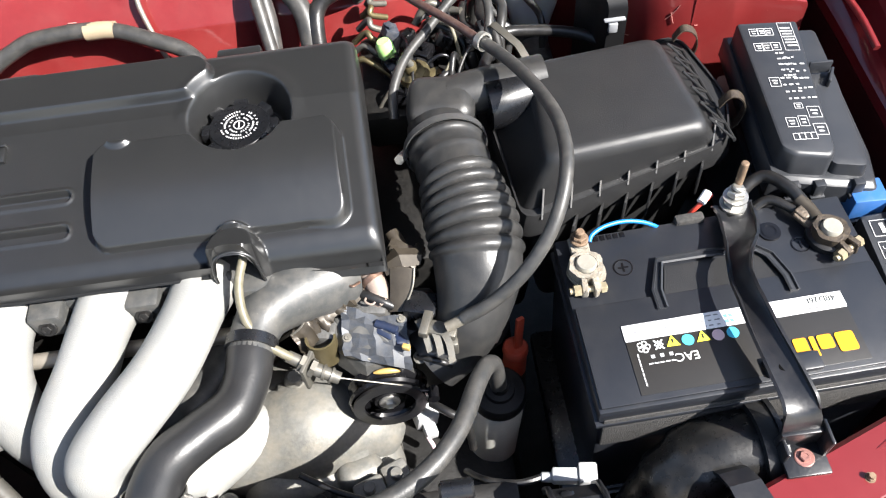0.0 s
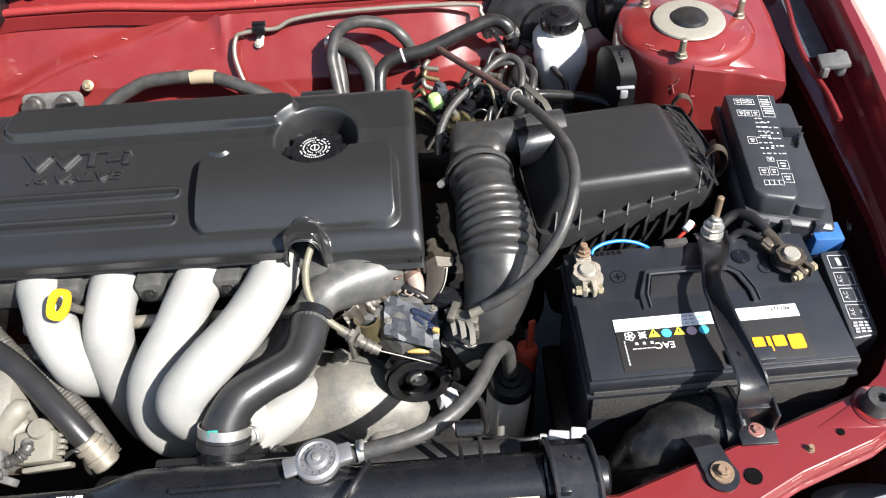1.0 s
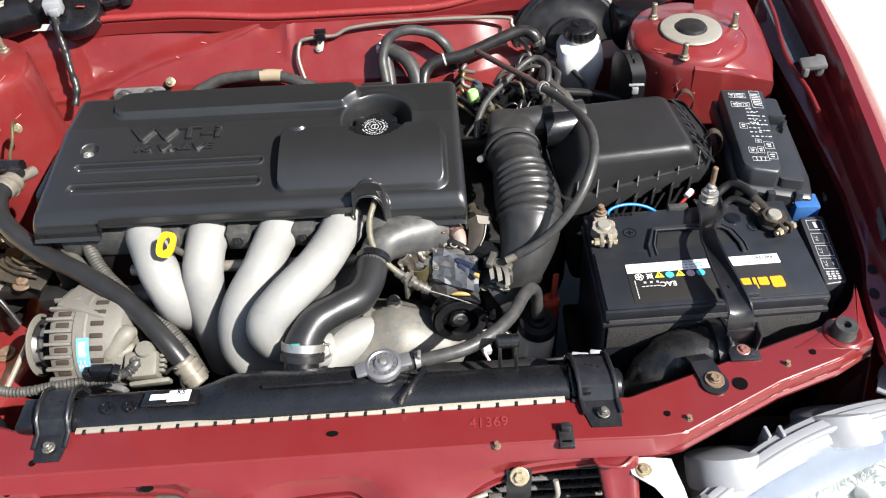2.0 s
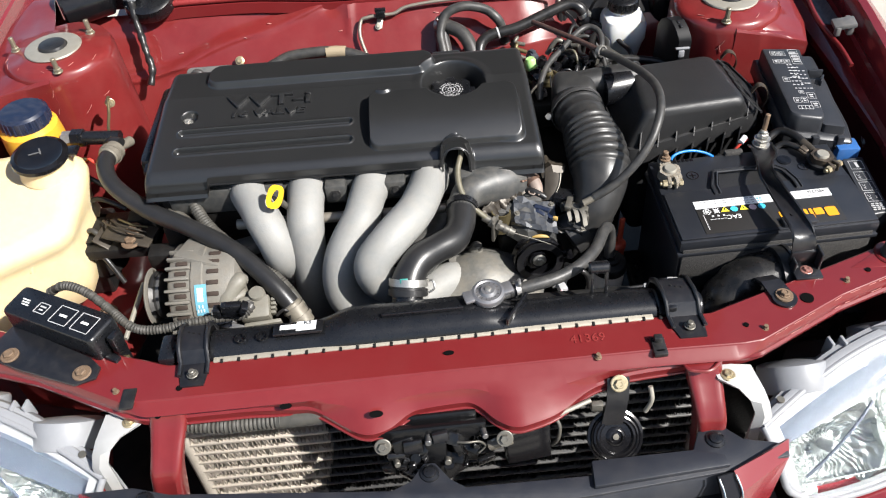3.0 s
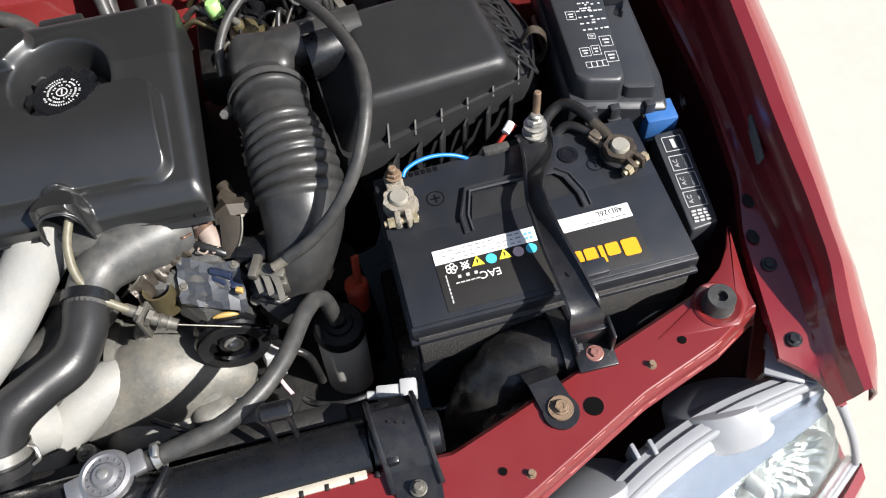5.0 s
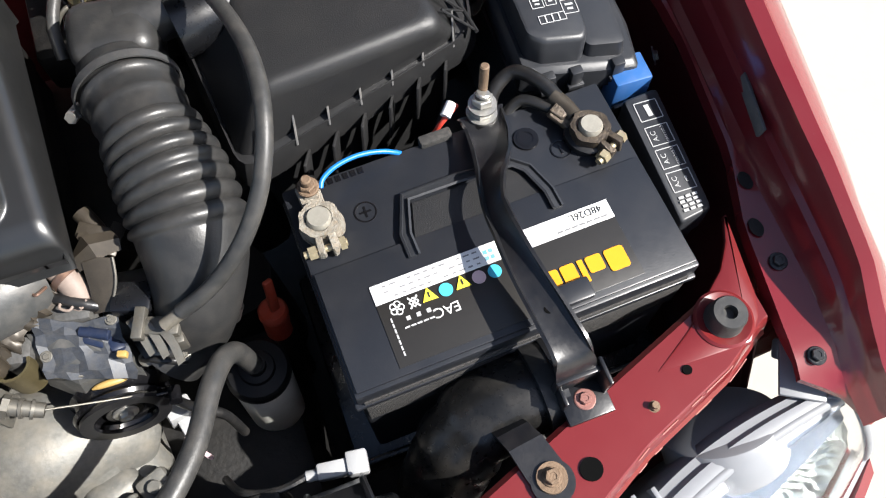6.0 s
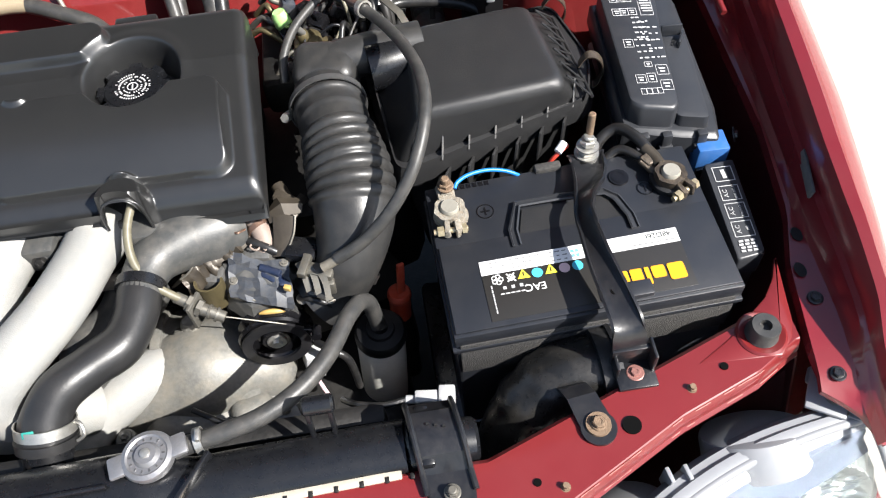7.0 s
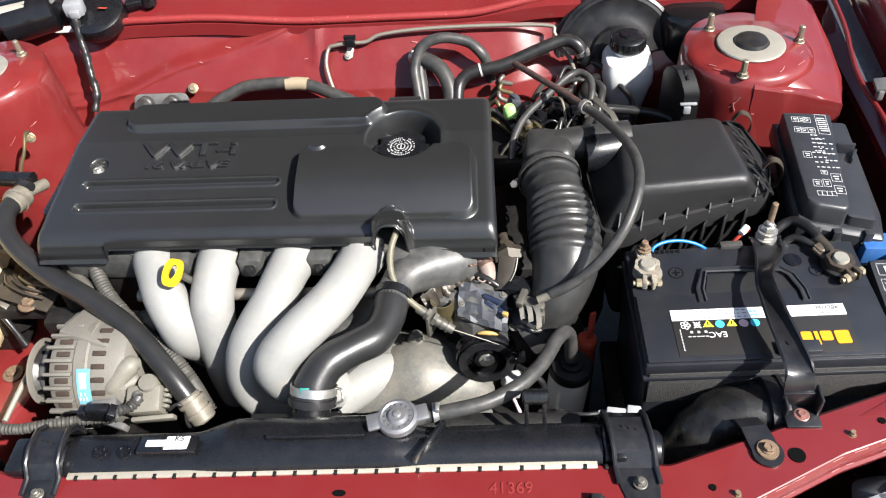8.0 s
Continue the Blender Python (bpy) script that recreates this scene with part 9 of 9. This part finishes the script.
for sx in (1, -1):
    q = lambda x: x if sx > 0 else 2 * CX - x - 0.04
    part("end_trim", sheet([[Vector((q(a), b, c)) for a, b, c in r] for r in (
        ((0.300, -0.074, 0.711), (0.338, -0.058, 0.713), (0.374, -0.040, 0.712)),
        ((0.306, -0.094, 0.696), (0.340, -0.074, 0.698), (0.372, -0.056, 0.698)),
        ((0.290, -0.118, 0.640), (0.322, -0.100, 0.640), (0.350, -0.082, 0.640)),
        ((0.268, -0.128, 0.575), (0.302, -0.112, 0.575), (0.330, -0.096, 0.575)))], 0.004), PAINT_BARE, gl, "glossy red end trim", 25)
    part("edge_panel", sheet([[Vector((q(a), b, c)) for a, b, c in r] for r in (
        ((0.280, -0.080, 0.710), (0.300, -0.076, 0.711)), ((0.284, -0.102, 0.690), (0.305, -0.097, 0.694)), ((0.268, -0.124, 0.636), (0.289, -0.121, 0.638)), ((0.248, -0.134, 0.575), (0.267, -0.131, 0.575)))], 0.006), GLOSSY, gl, "dark glossy edging", 25)
    for e in (0, 1):
        part("chrome_strip", tube([(q((a, b)[e]), (-0.0835, -0.0795)[e] - d, z) for a, b, d, z in ((0.280, 0.300, 0.0, 0.7125), (0.284, 0.305, 0.022, 0.692), (0.268, 0.289, 0.0435, 0.638), (0.248, 0.267, 0.0535, 0.575))], 0.0012, 8), CHROME, gl, "chrome edge line")

# ---- headlights ----
T0, T1, B0, B1 = Vector((0.356, -0.014, 0.700)), Vector((0.640, 0.094, 0.752)), Vector((0.390, -0.072, 0.605)), Vector((0.694, 0.045, 0.620))
LN = Vector((0.12, -0.72, 0.66)).normalized()


def lens_at(u, v, off=0.0):
    t = T0.lerp(T1, u) + Vector((0.0, 0.024, 0.008)) * math.sin(math.pi * u)
    b = B0.lerp(B1, u) + Vector((0.0, -0.030, 0.0)) * math.sin(math.pi * u)
    p = t.lerp(b, v)
    # rounded lower inner corner
    c = max(0.0, (v - 0.68) / 0.32) ** 2 * max(0.0, 1 - u / 0.14) ** 2
    p += (B1 - B0) * 0.075 * c + (T0 - B0) * 0.05 * c
    return p + LN * (0.020 * math.sin(math.pi * min(max(v, 0), 1)) ** 0.8 * (0.5 + 0.5 * math.sin(math.pi * u) ** 0.5) + off)


def side_of(p, sx):
    return p if sx > 0 else Vector((2 * CX - p.x - 0.04, p.y, p.z))


def headlight(sx):
    h = thing("headlight", side_of(Vector((0.51, 0.06, 0.60)), sx), "clear headlight with chrome reflectors in a pale grey housing", "headlight", "headlights")
    S = lambda p: side_of(p, sx)
    rows = [[S(lens_at(i / 30, j / 16)) for i in range(31)] for j in range(17)]
    ln = part("lens", sheet(rows, 0.0025), LENS, h, "clear plastic lens", 40)
    ln.visible_shadow = False
    # flutes moulded along the top of the lens
    rim = [lens_at(i / 30, 0.0) for i in range(31)] + [lens_at(1.0, j / 10) for j in range(1, 11)] + [lens_at(1 - i / 30, 1.0) for i in range(1, 31)] + [lens_at(0.0, 1 - j / 10) for j in range(1, 11)]
    part("lens_rim", sweep([S(p) for p in rim], 0.0045, 10), LAMPGREY, h, "pale rim", 60)
    part("inner_rim", sheet([[S(lens_at(i / 40, v, -0.003 - o)) for i in range(41)] for v, o in ((0.0, 0.0), (0.05, 0.0), (0.085, 0.001), (0.10, 0.006))], 0.001), LAMPGREY, h, "wide pale upper rim", 40)
    part("inner_rim", sheet([[S(lens_at(u, j / 24, -0.003 - o)) for j in range(25)] for u, o in ((0.0, 0.0), (0.03, 0.0), (0.055, 0.001), (0.065, 0.008))], 0.001), LAMPGREY, h, "wide pale inner rim", 40)
    part("inner_rim", sheet([[S(lens_at(i / 40, v, -0.003 - o)) for i in range(41)] for v, o in ((0.93, 0.008), (0.945, 0.001), (0.97, 0.0), (1.0, 0.0))], 0.001), LAMPGREY, h, "pale lower rim", 40)
    part("frosted_band", sheet([[S(lens_at(0.02 + 0.96 * i / 30, v, -0.006 - 0.010 * (v > 0.2))) for i in range(31)] for v in (0.04, 0.12, 0.22, 0.34)], 0.001), LAMPBAND, h, "smoky blue grey band")
    # reflector: fluted chrome facets
    bm = bmesh.new()
    nu, nv = 220, 60
    G = []
    for j in range(nv + 1):
        r = []
        for i in range(nu + 1):
            u, v = 0.02 + 0.96 * i / nu, 0.33 + 0.65 * j / nv
            deep = 0.0
            for u0, ru in ((0.25, 0.22), (0.70, 0.26)):
                du, dv = (u - u0) / ru, (v - 0.62) / 0.42
                d = math.hypot(du, dv)
                if d < 1:
                    fan = math.atan2(dv, du) * 17 / math.pi + 1.2 * math.sin(5 * d) + 1.6 * noise.noise(Vector((u * 16, v * 9, 2)))
                    flute = abs((fan % 1) - 0.5) * 2
                    deep = 0.034 * (1 - d * d) + (0.0030 * flute + 0.0022 * abs(((d * 4.5 + 0.5 * math.sin(fan)) % 1) - 0.5) * 2) * smooth01(0.12, 0.35, d) * smooth01(1.0, 0.85, d)
            flat = 0.0026 * abs(((u * 26 + v * 4) % 1) - 0.5) * 2 if deep == 0 else 0.0
            r.append(bm.verts.new(S(lens_at(u, v, -0.016 - deep - flat))))
        G.append(r)
    for a, b in zip(G, G[1:]):
        for i in range(nu):
            bm.faces.new((a[i], a[i + 1], b[i + 1], b[i]))
    part("reflector", bm, REFLECTOR, h, "fluted chrome reflector", 14)
    for u in (0.26, 0.70):
        c = S(lens_at(u, 0.60, -0.040))
        part("bulb", lathe([(0, -0.01), (0.008, -0.01), (0.008, 0.012), (0.005, 0.018), (0, 0.019)], c, S(LN) - S(Vector((0, 0, 0))), 16), CLEARPL, h)
    part("reflector_edge", sweep(spline([S(lens_at(0.10, 0.72, -0.012)), S(lens_at(0.22, 0.60, -0.014)), S(lens_at(0.36, 0.46, -0.012)), S(lens_at(0.45, 0.36, -0.010))], 5), 0.0022, 6), LAMPBAND, h, "dark seam across the reflector")
    for u0, v0, u1, v1 in ((0.08, 0.80, 0.50, 0.93), (0.47, 0.38, 0.50, 0.92)):
        part("reflector_edge", sweep(spline([S(lens_at(u0, v0, -0.014)), S(lens_at((u0 + u1) / 2, (v0 + v1) / 2, -0.018)), S(lens_at(u1, v1, -0.014))], 5), 0.0018, 6), CHROME, h)
    # housing
    def back(u, d, dz):
        return S(lens_at(u, 0.0) + Vector((-0.012 * d / 0.05, d, dz)))
    part("housing", sheet([[back(i / 30, d * (0.55 + 0.45 * math.sin(math.pi * min(1, 0.12 + i / 30 * 0.8))), dz) for i in range(31)] for d, dz in ((0.0, 0.003), (0.005, 0.005), (0.011, 0.0045), (0.014, 0.0005), (0.020, 0.0), (0.026, -0.008), (0.028, -0.060), (0.028, -0.14))], 0.003), LAMPGREY, h, "pale grey plastic housing", 40)
    ba = (S(Vector((-0.06, 0.76, 0.65))) - S(Vector((0, 0, 0)))).normalized()
    for x, y, z, r in ((0.418, 0.070, 0.706, 0.043), (0.552, 0.111, 0.718, 0.047)):
        part("lamp_bucket", lathe([(r * 0.97, -0.034), (r, -0.030), (r, -0.004), (r * 0.97, 0.0), (r * 0.92, 0.001), (0, 0.004)], S(Vector((x, y, z))), ba, 40), LAMPGREY, h, "pale grey bulb cover")
    for x in (0.463, 0.479):
        part("adjuster_tab", box(S(Vector((x, 0.077, 0.722))), (0.004, 0.014, 0.030), 0.001, (0, 0, 10 * sx)), LAMPGREY, h)
    for u, v in ((0.10, 0.014), (0.93, 0.014)):
        part("housing_screw", lathe([(0, 0), (0.005, 0), (0.0045, 0.002), (0, 0.002)], back(u, 0.008, 0.006), (0, -0.1, 1), 10), STEELDUSTY, h)
    part("bracket", sheet([[S(Vector(p)) for p in r] for r in (((0.300, 0.040, 0.7555), (0.322, 0.040, 0.7565), (0.346, 0.038, 0.7545)), ((0.302, 0.022, 0.7545), (0.324, 0.021, 0.7545), (0.350, 0.024, 0.750)), ((0.324, 0.008, 0.750), (0.339, 0.007, 0.749), (0.355, 0.010, 0.744)), ((0.336, -0.003, 0.740), (0.348, -0.006, 0.738), (0.360, -0.002, 0.733)), ((0.343, -0.009, 0.722), (0.353, -0.014, 0.720), (0.364, -0.010, 0.716)), ((0.343, -0.010, 0.69), (0.354, -0.014, 0.69), (0.366, -0.010, 0.69)), ((0.346, -0.010, 0.65), (0.356, -0.014, 0.65), (0.366, -0.010, 0.65)))], 0.004), WHITE, h, "white mounting arm", 35)
    bolt(h, S(Vector((0.315, 0.026, 0.754))), (0, 0, 1), 0.0066, BRASS, label="yellow plated bolt")
    part("outer_clip", merge(box(S(Vector((0.628, 0.122, 0.748))), (0.030, 0.020, 0.022), 0.003, (12, 0, -28 * sx)), box(S(Vector((0.618, 0.138, 0.744))), (0.022, 0.016, 0.014), 0.003, (20, 0, -28 * sx))), LAMPGREY, h, "pale clip at the fender")
    part("outer_bracket", merge(box(S(Vector((0.612, 0.118, 0.757))), (0.034, 0.040, 0.004), 0.001, (0, 0, -30 * sx)), box(S(Vector((0.632, 0.100, 0.754))), (0.03, 0.02, 0.004), 0.001, (0, 0, -30 * sx))), LAMPGREY, h, "pale bracket at the fender")
    bolt(h, S(Vector((0.616, 0.114, 0.759))), (0, 0, 1), 0.007, STEELDUSTY)
    return h


headlight(1)
headlight(-1)

# ---- bumper below the lamps ----
bx = [CX - 0.72 + 1.44 * i / 60 for i in range(61)]


def nose_y(x):
    u = abs(x - CX)
    return -0.155 + 0.32 * max(0.0, u - 0.1) ** 2 + 0.9 * max(0.0, u - 0.48) ** 2


part("bumper", sheet([[Vector((x, nose_y(x) + dy, z + 0.034 * smooth01(0.35, 0.43, abs(x - CX)) + 0.020 * smooth01(0.46, 0.72, abs(x - CX)))) for x in bx] for dy, z in ((0.030, 0.560), (0.022, 0.566), (0.010, 0.560), (0.0, 0.530), (-0.012, 0.46), (-0.005, 0.36), (0.03, 0.25), (0.06, 0.20))], 0.004), PAINT_BARE, car, "glossy red bumper cover", 30)
for sx in (1, -1):
    rows = []
    for i in range(31):
        p = lens_at(i / 30, 1.0, -0.006)
        u = abs(p.x - CX)
        zt = 0.562 + 0.034 * smooth01(0.35, 0.43, u) + 0.020 * smooth01(0.46, 0.72, u)
        q_ = Vector((p.x, nose_y(p.x) + 0.016, zt))
        rows.append([side_of(v, sx) for v in (p + Vector((0, 0.02, -0.004)), p + Vector((0, 0.004, -0.006)), p.lerp(q_, 0.4) + Vector((0, -0.001, 0.0)), q_, q_ + Vector((0, 0.006, -0.02)))])
    part("lamp_sill", sheet(rows, 0.003), PAINT_BARE, car, "glossy red sill under the lamp", 40)
for sx in (1, -1):
    x = 0.62 if sx > 0 else 2 * CX - 0.62 - 0.06
    w = part("wheel", merge(lathe([(0.16, -0.09), (0.27, -0.088), (0.295, -0.07), (0.30, -0.03), (0.30, 0.03), (0.295, 0.07), (0.27, 0.088), (0.16, 0.09)], (x, 0.62, 0.296), (1, 0, 0), 40)), RUBBER, car, "black tyre in the dark wheel arch")
    part("rim", lathe([(0, -0.05), (0.10, -0.05), (0.165, -0.075), (0.165, 0.075), (0.10, 0.05), (0, 0.05)], (x, 0.62, 0.296), (1, 0, 0), 32), LAMPGREY, w)
